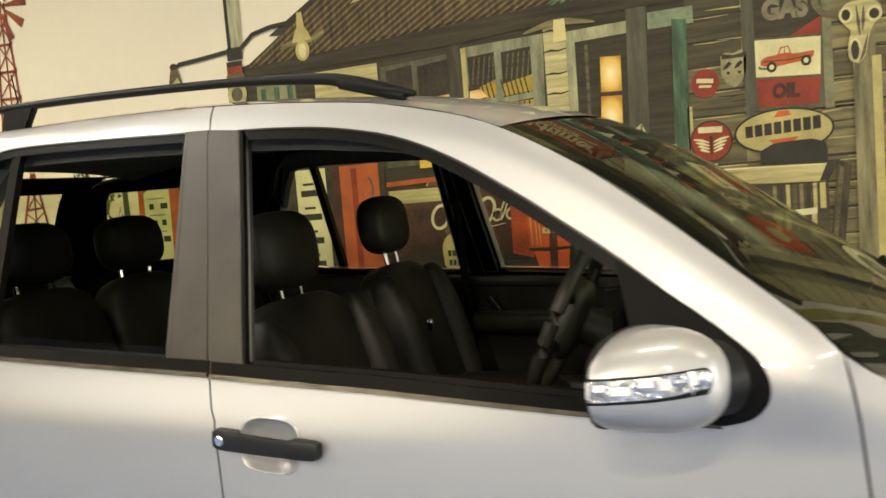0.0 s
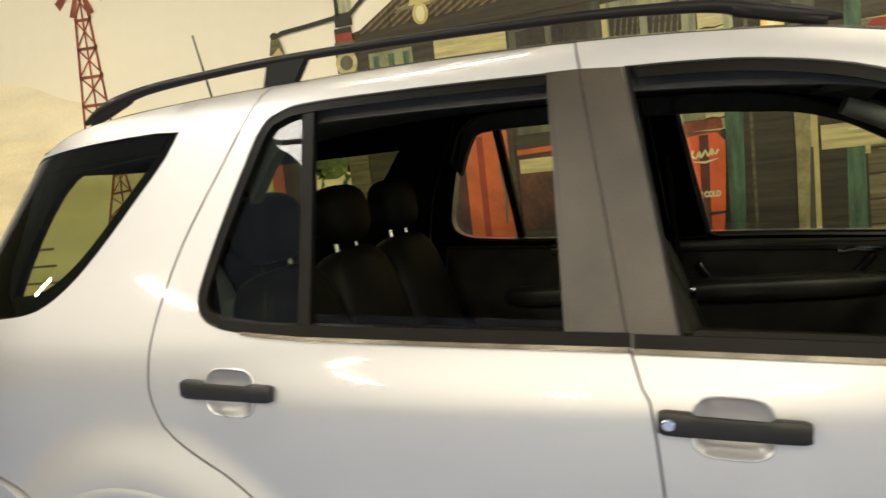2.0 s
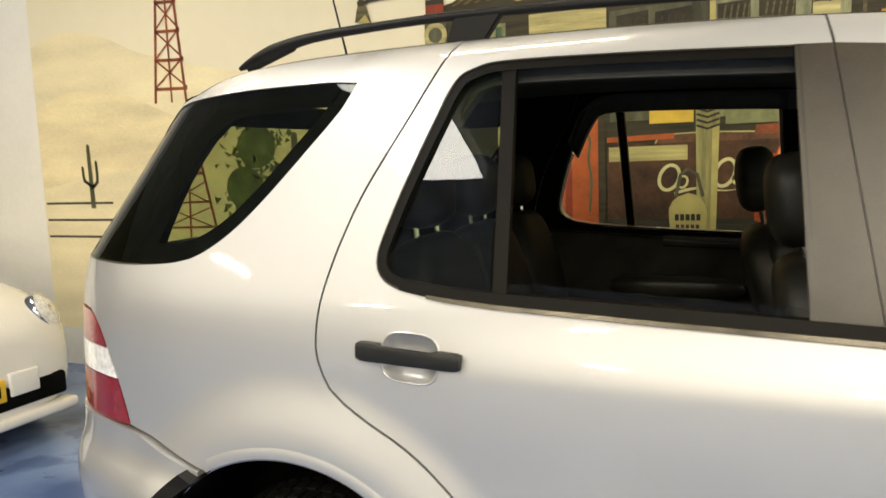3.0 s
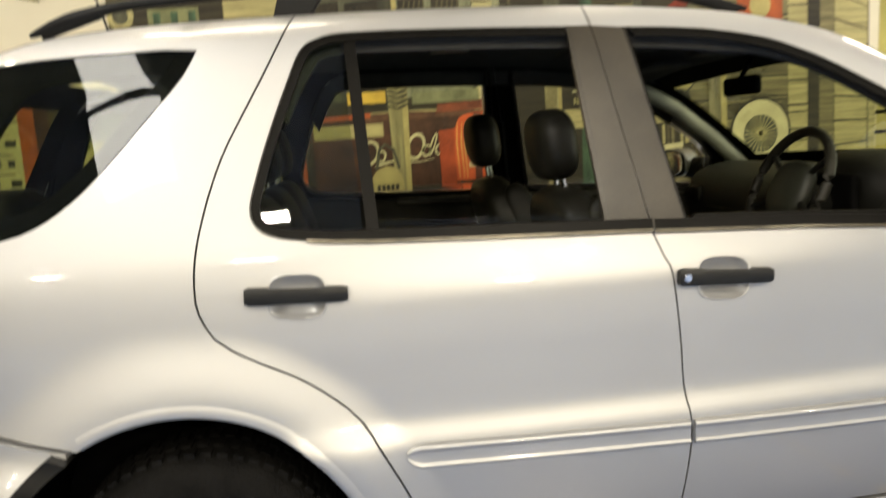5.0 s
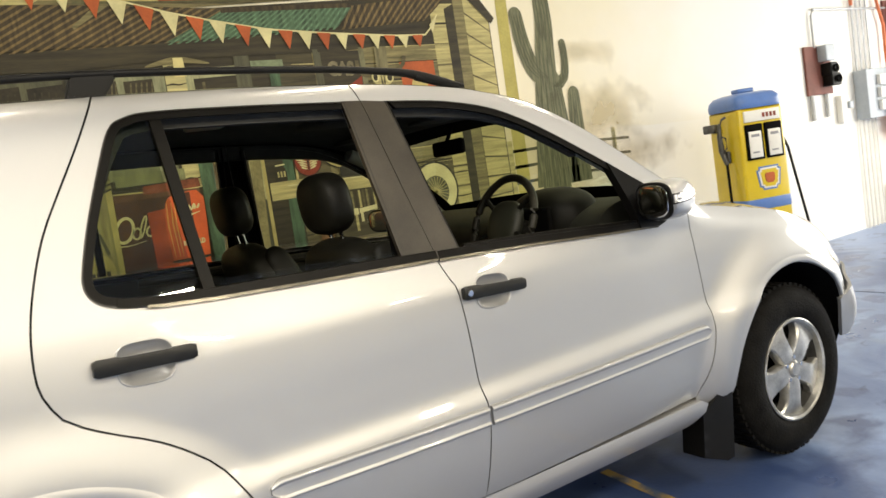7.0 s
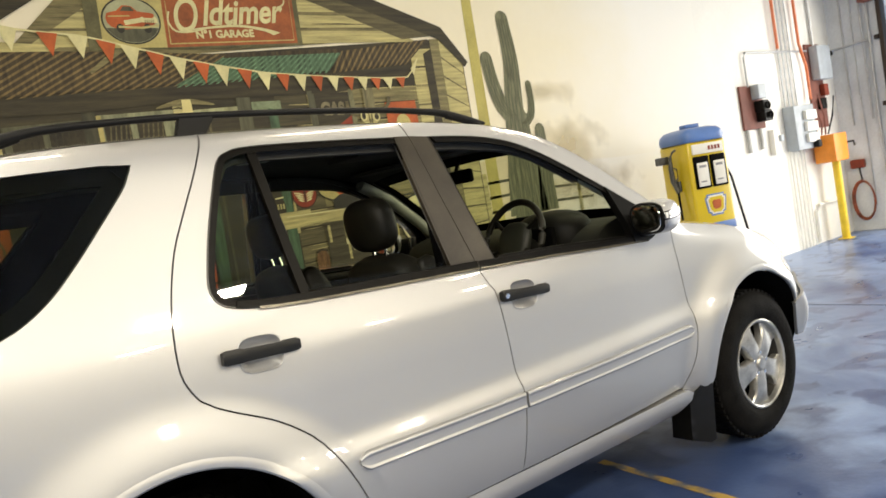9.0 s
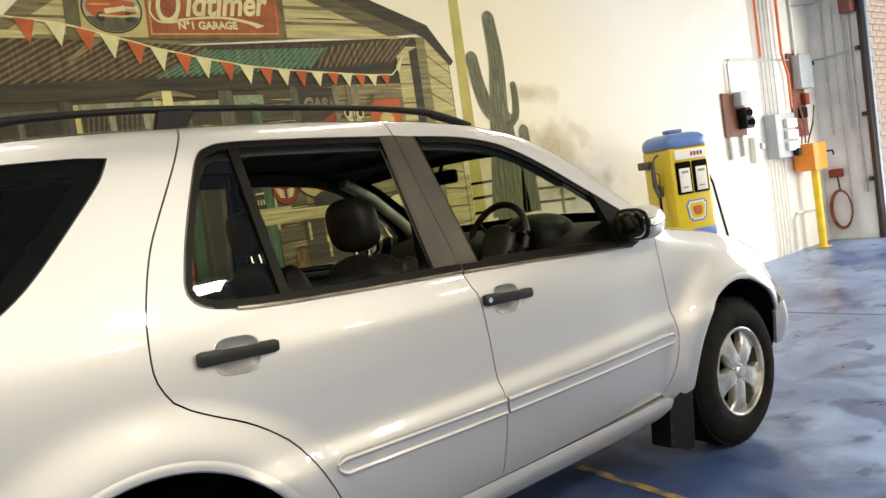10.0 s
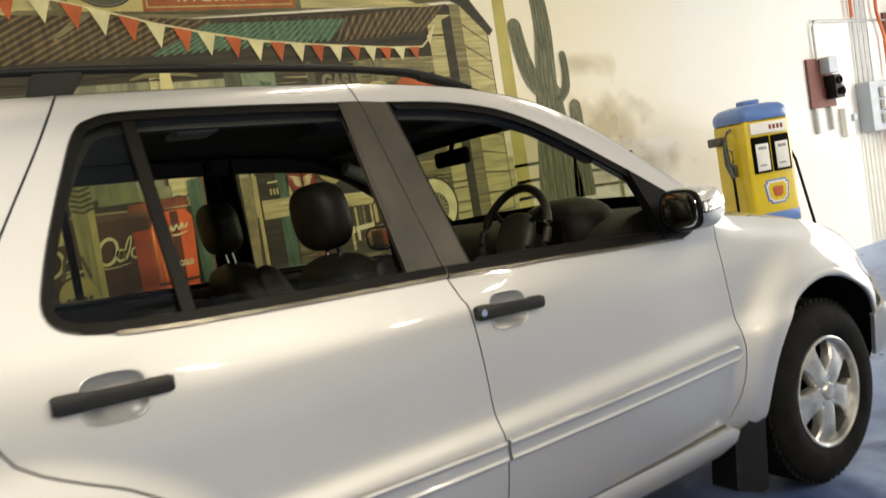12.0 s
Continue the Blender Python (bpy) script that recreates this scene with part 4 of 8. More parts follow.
rail(False)
rail(True)
part("aerial", tube([(-1.452, 0.882, 1.815), (-1.531, 0.908, 2.102)], [0.0045, 0.0025], 6), TRIM, car, "thin roof aerial")


# ---- door mirrors ----
def mirror(flip):
    f = flip_far if flip else (lambda b: b)
    c = Vector((0.896, -0.076, 1.234))
    base = Matrix.Translation(c) @ pose(0, 0, 0, 0, 0, -16)

    def shell_point(th, ph, k=1.0):
        def sp(a, e):
            return math.copysign(abs(a) ** e, a)
        e = 0.78
        v = Vector((0.098 * sp(math.cos(th), e) * sp(math.cos(ph), e), 0.130 * sp(math.cos(th), e) * sp(math.sin(ph), e), 0.072 * sp(math.sin(th), e))) * k
        if v.x < -0.050:
            v.x = -0.050 + (v.x + 0.050) * 0.2
        v.y *= 1 - 0.50 * min(1, max(0, (v.x + 0.045) / 0.115))
        v.z *= 1 - 0.10 * max(0, -v.y / 0.136)
        return base @ v

    def patch(t0, t1, p0, p1, nt, np_, k=1.0, shape=None):
        bm = bmesh.new()
        rows = []
        for i in range(nt + 1):
            row = []
            for q in range(np_ + 1):
                u = q / np_
                a, b = (t0, t1) if shape is None else shape(u)
                row.append(bm.verts.new(shell_point(radians(a + (b - a) * i / nt), radians(p0 + (p1 - p0) * u), k)))
            rows.append(row)
        for a, b in zip(rows, rows[1:]):
            for q in range(np_):
                bm.faces.new((a[q], a[q + 1], b[q + 1], b[q]))
        bmesh.ops.remove_doubles(bm, verts=bm.verts, dist=1e-5)
        return bm

    shell = part("door_mirror", f(patch(-90, 90, 0, 360, 26, 48)), SILVER, car, "silver door mirror with a clear indicator lens")
    lens_shape = lambda u: (-6 + 8 * u + 12 * max(0, u - 0.92) / 0.08 * max(0, u - 0.92) / 0.08, 11 + 8 * u - 9 * max(0, u - 0.92) / 0.08 * max(0, u - 0.92) / 0.08)
    part("lens_surround", f(patch(0, 0, -152, -23, 4, 44, 1.006, lambda u: (lens_shape(u)[0] - 2.6, lens_shape(u)[1] + 2.6))), TRIM, shell)
    lens = part("indicator_lens", f(patch(0, 0, -124, -25, 4, 38, 1.013, lambda u: lens_shape(0.22 + 0.78 * u))), LENS, shell, "clear faceted indicator lens")
    for p0, t0 in ((-150, 0), (-143, 7), (-143, -5), (-135, 1), (-135, 10), (-149, -7)):
        part("lens_facet", f(patch(0, 0, p0, p0 + 5.5, 2, 4, 1.014, lambda u: (t0, t0 + 4.5))), REFLECTOR, lens)
    for k in range(8):
        p0 = -118 + 11 * k
        part("lens_reflector", f(patch(0, 0, p0, p0 + 8, 3, 6, 1.019, lambda u: (-1 + k + 4 * (k % 2), 12 + k - 3 * (k % 3)))), REFLECTOR, lens)
    bm = blob((0, 0, 0), (0.012, 0.112, 0.067), 3.0, 32, 12)
    bmesh.ops.transform(bm, matrix=base @ Matrix.Translation((-0.052, 0, 0)), verts=bm.verts)
    part("mirror_frame", f(bm), TRIM, shell)
    bm = blob((0, 0, 0), (0.004, 0.095, 0.057), 3.2, 32, 12)
    bmesh.ops.transform(bm, matrix=base @ Matrix.Translation((-0.061, 0, 0)), verts=bm.verts)
    part("mirror_glass", f(bm), CHROME, shell, "mirror glass")
    bm = tube([c + Vector((0.02, 0.05, -0.026)), c + Vector((0.05, 0.095, -0.028)), c + Vector((0.075, 0.125, -0.030))], [0.050, 0.058, 0.062], 24)
    for v in bm.verts:
        v.co.z = c.z - 0.02 + (v.co.z - c.z + 0.02) * 0.95
    part("mirror_foot", f(bm), TRIM, shell)


mirror(False)
mirror(True)

# ---- inside the car ----
def seat(cx, cy, w, label, head=1.405):
    s = part("seat_cushion", blob((cx + 0.30, cy, 0.74), (0.28, w, 0.11), 3.4), LEATHER, car, label)
    lean = pose(0, 0, 0, 0, -17, 0).to_3x3()
    part("backrest", blob((cx + 0.03, cy, 0.985), (0.085, w, 0.305), 3.6, 36, 24, lean), LEATHER, s)
    for sgn in (-1, 1):
        part("side_bolster", blob((cx + 0.085, cy + sgn * (w - 0.05), 1.0), (0.075, 0.055, 0.27), 2.6, 20, 16, lean), LEATHER, s)
    hr = part("headrest", blob((cx - 0.065, cy, head), (0.064, 0.140, 0.106), 2.9, 36, 22, pose(0, 0, 0, 0, -6, 0).to_3x3()), LEATHER, s, "black rounded head restraint")
    for sgn in (-1, 1):
        part("headrest_post", tube([(cx - 0.035, cy + sgn * 0.045, 1.25), (cx - 0.060, cy + sgn * 0.045, 1.38)], 0.0075, 8), CHROME, hr, "chrome post")
    return s


seat(-0.065, 0.515, 0.262, "black leather driver seat")
seat(-0.145, 1.30, 0.245, "black leather passenger seat", 1.425)
for cy in (0.50, 0.91, 1.32):
    lean = pose(0, 0, 0, 0, -14, 0).to_3x3()
    s = part("rear_seat_back", blob((-0.955, cy, 0.99), (0.09, 0.20, 0.340), 3.8, 32, 22, lean), SHADELEATHER, car, "black leather rear seat back")
    hr = part("headrest", blob((-1.04, cy, 1.436), (0.070, 0.132, 0.098), 2.9, 30, 18, pose(0, 0, 0, 0, -6, 0).to_3x3()), SHADELEATHER, s, "black rounded head restraint")
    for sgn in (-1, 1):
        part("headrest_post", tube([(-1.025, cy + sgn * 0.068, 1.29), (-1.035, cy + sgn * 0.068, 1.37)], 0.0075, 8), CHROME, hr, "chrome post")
part("folded_seat", blob((-1.915, 1.04, 1.12), (0.125, 0.20, 0.265), 3.0), SHADELEATHER, car, "dark folded seat in the load bay")
part("rear_bench", blob((-0.62, 0.94, 0.74), (0.28, 0.60, 0.11), 4), SHADELEATHER, car)
part("cabin_floor", bx((-1.9, 0.15, 0.40), (1.25, 1.73, 0.46)), BLACK, car)
part("bulkhead", bx((1.12, 0.16, 0.40), (1.22, 1.72, 1.10)), BLACK, car)
part("load_floor", bx((-2.0, 0.2, 0.80), (-1.05, 1.68, 0.86)), BLACK, car)
# headlining, inner pillars
bm = bmesh.new()
rows = []
for x in np.linspace(-1.60, 0.60, 24):
    z = edge_roof(x) - 0.035
    y0 = side(x, z) + 0.03
    rows.append([bm.verts.new((x, CAR_Y + (-1 + k / 8) * (CAR_Y - y0), z + 0.045 * (1 - abs(-1 + k / 8) ** 2.6))) for k in range(17)])
for a, b in zip(rows, rows[1:]):
    for k in range(16):
        bm.faces.new((a[k], a[k + 1], b[k + 1], b[k]))
part("headlining", bm, HEADLINE, car)
for far in (False, True):
    f = flip_far if far else (lambda b: b)
    part("inner_door_panel", f(sheet([(-0.60, 0.45), (1.08, 0.45), (1.10, 1.07), (0.90, 1.120), (0.0, 1.155), (-0.55, 1.185), (-1.0, 1.215), (-1.05, 1.0)], (), 0.08, deeper(0.075), 0.03)), DOORTRIM, car)
    part("inner_pillar", f(sheet([(-0.112, 1.73), (-0.020, 1.72), (0.060, 1.18), (-0.070, 1.18)], (), 0.06, deeper(0.035), 0.03)), HEADLINE, car)
    part("inner_windscreen_pillar", f(tube([flank(0.50, 1.66) + Vector((0.03, 0.065, -0.045)), flank(0.72, 1.55) + Vector((0.02, 0.065, -0.045)), flank(0.92, 1.40) + Vector((0.03, 0.065, -0.045)), flank(1.10, 1.24) + Vector((0.04, 0.065, -0.045))], 0.034, 10)), PILLARTRIM, car, "pale grey inner windscreen pillar")
    part("belt_strap", f(tube([(-0.06, 0.22, 1.50), (-0.05, 0.21, 1.2), (-0.03, 0.20, 0.8)], 0.016, 6)), BLACK, car)
    ar = part("armrest", f(blob((0.28, 0.17, 0.985), (0.40, 0.055, 0.045), 3.2, 30, 14)), DOORTRIM, car, "dark armrest on the inner door")
    part("inner_handle", f(tube([(0.50, 0.135, 1.10), (0.56, 0.125, 1.105), (0.64, 0.135, 1.10)], 0.011, 8)), CHROME, ar, "chrome inner door handle")
    part("door_pull", f(tube([(0.02, 0.135, 1.08), (0.07, 0.115, 1.00), (0.16, 0.105, 0.955), (0.40, 0.105, 0.95), (0.54, 0.11, 0.99), (0.62, 0.12, 1.08)], 0.016, 10)), GLOSSBLACK, ar, "glossy black door pull")
    part("door_pocket", f(blob((0.35, 0.165, 0.66), (0.42, 0.05, 0.10), 3.2, 30, 14)), DOORTRIM, ar)
    part("window_ledge", f(tube([(-0.55, 0.115, 1.168), (0.2, 0.115, 1.140), (0.9, 0.115, 1.098)], 0.022, 8)), DOORTRIM, ar)
    part("rear_armrest", f(blob((-0.50, 0.17, 0.99), (0.26, 0.05, 0.042), 3.2, 26, 14)), DOORTRIM, ar)
    top = catmull([(-0.90, 1.560), (-0.84, 1.672), (-0.78, 1.715), (-0.70, 1.728), (-0.44, 1.722), (-0.14, 1.708), (0.10, 1.692), (0.236, 1.677), (0.382, 1.644), (0.505, 1.592), (0.63, 1.519), (0.735, 1.450)], 0.04)
    part("inner_roof_rail", f(sheet([(x, z + 0.015) for x, z in top] + [(x + (0.03 if x < -0.8 else 0), z - (0.048 - 0.030 * min(1, max(0, (x - 0.25) / 0.3)))) for x, z in top[::-1]], (), 0.04, deeper(0.045), 0.04)), HEADLINE, car, "dark lining over the door openings")
# dashboard
def dash_skin(profile, y0, y1, lead=0.13):
    """A dashboard form: an (x, z) profile carried across the car, bowed forward in the middle."""
    bm = bmesh.new()
    rows = []
    for y in np.linspace(y0, y1, 25):
        w = 1 - ((y - CAR_Y) / 0.80) ** 2
        rows.append([bm.verts.new((x + lead * w * max(0, x - 0.85) / 0.35, y, z)) for x, z in profile])
    for a, b in zip(rows, rows[1:]):
        for k in range(len(profile) - 1):
            bm.faces.new((a[k], a[k + 1], b[k + 1], b[k]))
    bm.faces.new(rows[0])
    bm.faces.new(rows[-1][::-1])
    return bm


dash = part("dashboard", dash_skin([(1.16, 0.80), (0.92, 0.80), (0.83, 0.92), (0.82, 1.06), (0.85, 1.09), (1.16, 1.10)], 0.20, 1.68), DASH, car, "dark dashboard with an olive-grey top")
part("dash_top", dash_skin(catmull([(0.825, 1.06), (0.822, 1.12), (0.835, 1.175), (0.88, 1.212), (0.96, 1.236), (1.04, 1.242), (1.11, 1.222), (1.14, 1.20)], 0.02) + [(1.14, 1.10)], 0.205, 1.675), DASHTOP, dash)
part("instrument_hood", blob((0.915, 0.55, 1.185), (0.14, 0.215, 0.130), 2.5), DASH, dash, "rounded instrument hood")
part("instrument_panel", bx((0.755, 0.40, 1.10), (0.78, 0.68, 1.25), 0.01), BLACK, dash)
for yv in (0.26, 0.86, 1.60):
    v = part("air_vent", bx((0.800, yv - 0.055, 1.075), (0.850, yv + 0.055, 1.145), 0.008), TRIM, dash)
    for k in range(4):
        part("vent_slat", bx((0.793, yv - 0.048, 1.085 + 0.015 * k), (0.806, yv + 0.048, 1.089 + 0.015 * k)), BLACK, v)
part("centre_console", bx((0.25, 0.84, 0.45), (0.95, 1.04, 0.86), 0.04), DASH, dash)
sw_m = pose(0.630, 0.535, 1.212, 0, -66, 0)
wheel_rim = [(sw_m @ Vector((0.188 * math.cos(a), 0.188 * math.sin(a), 0))) for a in np.linspace(0, 2 * math.pi, 48, endpoint=False)]
sw = part("steering_wheel", tube(wheel_rim, 0.016, 12, True), LEATHER, car, "black leather steering wheel")
part("wheel_boss", blob(sw_m @ Vector((0, 0, -0.012)), (0.095, 0.10, 0.034), 2.6, 24, 12, sw_m.to_3x3()), PAD, sw, "olive-grey airbag pad")
for a in (25, 155, 215, 325):
    part("wheel_spoke", tube([sw_m @ Vector((0.05 * math.cos(radians(a + 90)), 0.05 * math.sin(radians(a + 90)), -0.01)), sw_m @ Vector((0.182 * math.cos(radians(a + 90)), 0.178 * math.sin(radians(a + 90)), 0))], 0.010, 8), DASH, sw)
part("steering_column", tube([sw_m @ Vector((0, 0, -0.02)), (0.95, 0.545, 1.06)], 0.045, 12), DASH, sw)
im = part("inner_mirror", bx((0.675, 0.815, 1.520), (0.710, 1.045, 1.588), 0.014, None), BLACK, car, "black inner rear-view mirror")
part("mirror_stalk", tube([(0.695, 0.94, 1.58), (0.735, 0.94, 1.652)], 0.010, 8), BLACK, im)
part("sun_visor", bx((0.42, 0.36, 1.655), (0.60, 0.80, 1.672), 0.006), HEADLINE, car)
part("sun_visor", bx((0.42, 1.08, 1.655), (0.60, 1.52, 1.672), 0.006), HEADLINE, car)

part("cowl", across(np.linspace(1.205, 1.275, 4), lambda x: edge_roof(1.20) - 0.55 * (x - 1.20), lambda x: 0.02, lambda x: 0.19), TRIM, car, "black cowl under the windscreen")
for y0, y1 in ((0.30, 0.85), (0.85, 1.45)):
    w = part("wiper", tube([(1.34, y0, 1.215), (1.36, (y0 + y1) / 2, 1.235), (1.33, y1, 1.245)], 0.008, 8), TRIM, car, "black wiper")
    part("wiper_arm", tube([(1.39, y0 + 0.05, 1.19), (1.36, (y0 + y1) / 2, 1.25)], 0.010, 8), TRIM, w)
part("belt_buckle", bx((-0.02, 0.8 - 0.02, 0.80), (0.02, 0.8 + 0.02, 0.93), 0.008), TRIM, car)
part("belt_buckle", bx((-0.02, 1.06 - 0.02, 0.80), (0.02, 1.06 + 0.02, 0.93), 0.008), TRIM, car)
part("belt_tongue", blob((0.035, 1.09, 1.09), (0.012, 0.012, 0.022), 3), CHROME, car, "chrome belt tongue")
part("roof_console", bx((0.05, 0.80, 1.705), (0.42, 1.08, 1.735), 0.010), HEADLINE, car)
part("cabin_lamp", bx((-0.42, 0.86, 1.745), (-0.28, 1.02, 1.768), 0.008), PILLARTRIM, car, "pale cabin lamp")

# ---- the mural ----
mural = thing("wall_mural", (0, WALL_Y, 0), "painted desert filling-station mural across a cream wall", "mural")
PAINTS = {}


def paint(color, var=0.16, scale=7.0, stretch=(1, 1, 1)):
    color = (color[0] * 0.90, color[1] * 0.865, color[2] * 0.53)
    key = (color, var, scale, stretch)
    if key not in PAINTS:
        PAINTS[key] = mat("mural_paint", color, 0.7, 0, var * 1.3, scale, 0.04, 55, stretch)
    return PAINTS[key]


def flat(name, poly, material, lift, parent=None, label=""):
    """A painted patch on the wall; lift orders the coats of paint."""
    from mathutils.geometry import tessellate_polygon
    bm = bmesh.new()
    y = WALL_Y - 0.0004 * lift
    vs = [bm.verts.new((float(x), y, float(z))) for x, z in poly]
    tris = tessellate_polygon([[Vector((float(x), float(z), 0)) for x, z in poly]])
    for a, b, c in tris:
        try:
            f = bm.faces.new((vs[a], vs[b], vs[c]))
        except ValueError:
            continue
    bm.normal_update()
    for f in bm.faces:
        if f.normal.y > 0:
            f.normal_flip()
    me = bpy.data.meshes.new(name)
    bm.to_mesh(me)
    bm.free()
    me.materials.append(material)
    p = parent or mural
    me.transform(Matrix.Translation(-ROOTS[p]))
    ob = new(name, me)
    ob.parent = p
    ROOTS[ob] = ROOTS[p]
    return tagged(ob, label) if label else ob


def quad(x0, z0, x1, z1):
    return [(x0, z0), (x1, z0), (x1, z1), (x0, z1)]


def oval(cx, cz, rx, rz, n=36, tilt=0):
    c, s = math.cos(radians(tilt)), math.sin(radians(tilt))
    return [(cx + rx * math.cos(a) * c - rz * math.sin(a) * s, cz + rx * math.cos(a) * s + rz * math.sin(a) * c) for a in np.linspace(0, 2 * math.pi, n, endpoint=False)]


def stroke(pts, w):
    """A painted line of width w along points."""
    P = [np.array(p, float) for p in pts]
    L, R = [], []
    for i, p in enumerate(P):
        d = P[min(i + 1, len(P) - 1)] - P[max(i - 1, 0)]
        d /= max(np.linalg.norm(d), 1e-9)
        ww = w[i] if isinstance(w, (list, tuple)) else w
        nn = np.array((-d[1], d[0])) * ww / 2
        L.append(tuple(p + nn))
        R.append(tuple(p - nn))
    return L + R[::-1]


def letters(text, x, z, size, material, lift, parent, tilt=0, shear=0.0, width=None, name="lettering", bold=0.0):
    c = bpy.data.curves.new(name, "FONT")
    c.body, c.size, c.shear, c.align_x, c.align_y = text, size, shear, "CENTER", "CENTER"
    c.offset = bold
    c.materials.append(material)
    ob = new(name, c)
    base = ROOTS[parent]
    m = Matrix.Translation(Vector((x, WALL_Y - 0.0004 * lift, z)) - base) @ pose(0, 0, 0, 90, 0, 0) @ Matrix.Rotation(radians(tilt), 4, "Z")
    if width:
        bpy.context.view_layer.update()
        m = m @ Matrix.Diagonal((width / max(ob.dimensions.x, 1e-6), 1, 1, 1))
    ob.parent = parent
    ob.matrix_basis = m
    return ob


RUSTY = paint((0.20, 0.105, 0.05), 0.3, 6, (6, 1, 1))
DARKW = paint((0.045, 0.038, 0.026), 0.25, 5, (0.4, 1, 6))
PLANK = paint((0.25, 0.225, 0.155), 0.24, 5, (0.5, 1, 8))
PLANK2 = paint((0.125, 0.11, 0.078), 0.25, 5, (0.5, 1, 8))
LIGHTP = paint((0.53, 0.485, 0.33), 0.17, 5, (0.5, 1, 8))
GREYP = paint((0.095, 0.098, 0.09), 0.2, 5, (4, 1, 0.5))
TEAL = paint((0.075, 0.145, 0.12), 0.25, 6, (4, 1, 0.7))
RUST = paint((0.062, 0.046, 0.03), 0.3, 6, (6, 1, 1))
PWHITE = paint((0.72, 0.69, 0.58), 0.08)
ORANGE = paint((0.50, 0.115, 0.04), 0.12)
REDP = paint((0.27, 0.04, 0.022), 0.12)
DARKRED = paint((0.075, 0.025, 0.018), 0.2)
BLACKP = paint((0.03, 0.028, 0.025), 0.15)
GLOWY = paint((0.80, 0.56, 0.12), 0.08, 9)
CREAMP = paint((0.52, 0.46, 0.27), 0.1)
SAND = paint((0.89, 0.80, 0.80), 0.10, 2.5, (0.5, 1, 2))
SANDL = paint((0.92, 0.85, 0.90), 0.07, 2.0, (0.5, 1, 2))
CACT = paint((0.18, 0.19, 0.165), 0.25, 9, (6, 1, 0.6))


def glow_paint(name, cx, cz, rx, rz, inner, middle, outer):
    """Wall paint that runs from a bright middle to a darker rim, as a painter shades a lit pane."""
    m, n, l, b = nodes_of(name)
    tc, mp, ln, no, ad, cr = (n.new("ShaderNode" + k) for k in ("TexCoord", "Mapping", "VectorMath", "TexNoise", "Math", "ValToRGB"))
    mp.vector_type = "POINT"
    mp.inputs["Location"].default_value = (-cx / rx, 0, -cz / rz)
    mp.inputs["Scale"].default_value = (1 / rx, 0, 1 / rz)
    l.new(tc.outputs["Object"], mp.inputs[0])
    ln.operation = "LENGTH"
    l.new(mp.outputs[0], ln.inputs[0])
    no.inputs["Scale"].default_value, no.inputs["Detail"].default_value = 22, 4
    l.new(tc.outputs["Object"], no.inputs["Vector"])
    ad.operation = "MULTIPLY_ADD"
    ad.inputs[1].default_value = 0.25
    l.new(no.outputs[0], ad.inputs[0])
    l.new(ln.outputs["Value"], ad.inputs[2])
    e = cr.color_ramp.elements
    e[0].position, e[0].color = 0.22, (*inner, 1)
    e[1].position, e[1].color = 1.0, (*outer, 1)
    k = cr.color_ramp.elements.new(0.72)
    k.color = (*middle, 1)
    l.new(ad.outputs[0], cr.inputs[0])
    l.new(cr.outputs[0], b.inputs["Base Color"])
    b.inputs["Roughness"].default_value = 0.7
    return m


def fading(name, color, x0, x1):
    """Wall paint that thins out unevenly to the white wall along the wall."""
    m, n, l, b = nodes_of(name)
    tc, sx, no, nf = (n.new("ShaderNode" + k) for k in ("TexCoord", "SeparateXYZ", "TexNoise", "TexNoise"))
    l.new(tc.outputs["Object"], sx.inputs[0])
    for q, sc in ((no, 1.6), (nf, 11)):
        q.inputs["Scale"].default_value, q.inputs["Detail"].default_value = sc, 5
        l.new(tc.outputs["Object"], q.inputs["Vector"])
    ma, rg, mx, m2, r2 = (n.new("ShaderNode" + k) for k in ("Math", "MapRange", "Mix", "Mix", "MapRange"))
    ma.operation = "MULTIPLY_ADD"
    ma.inputs[1].default_value = 1.5
    l.new(no.outputs[0], ma.inputs[0])
    l.new(sx.outputs["X"], ma.inputs[2])
    rg.interpolation_type = "SMOOTHSTEP"
    rg.inputs[1].default_value, rg.inputs[2].default_value = x0 + 0.75, x1 + 0.75
    l.new(ma.outputs[0], rg.inputs[0])
    for q in (mx, m2):
        q.data_type = "RGBA"
    r2.inputs[3].default_value, r2.inputs[4].default_value = 0.35, 0.65
    l.new(nf.outputs[0], r2.inputs[0])
    l.new(r2.outputs[0], m2.inputs[0])
    m2.inputs[6].default_value = (*(c * 0.9 for c in color), 1)
    m2.inputs[7].default_value = (*(min(1, c * 1.08) for c in color), 1)
    l.new(rg.outputs[0], mx.inputs[0])
    l.new(m2.outputs[2], mx.inputs[6])
    mx.inputs[7].default_value = (0.83, 0.815, 0.76, 1)
    l.new(mx.outputs[2], b.inputs["Base Color"])
    b.inputs["Roughness"].default_value = 0.72
    return m


SKYFADE = fading("mural_sky_paint", (0.81, 0.745, 0.555), 3.0, 5.4)
SANDFADE = fading("mural_sand_paint", (0.71, 0.61, 0.40), 2.9, 4.4)
MILLRED = paint((0.30, 0.075, 0.045), 0.25)
OLIVE = paint((0.52, 0.47, 0.20), 0.12, 3)

flat("painted_sky", quad(-5.42, 0.9, 6.2, 4.9), SKYFADE, 1)
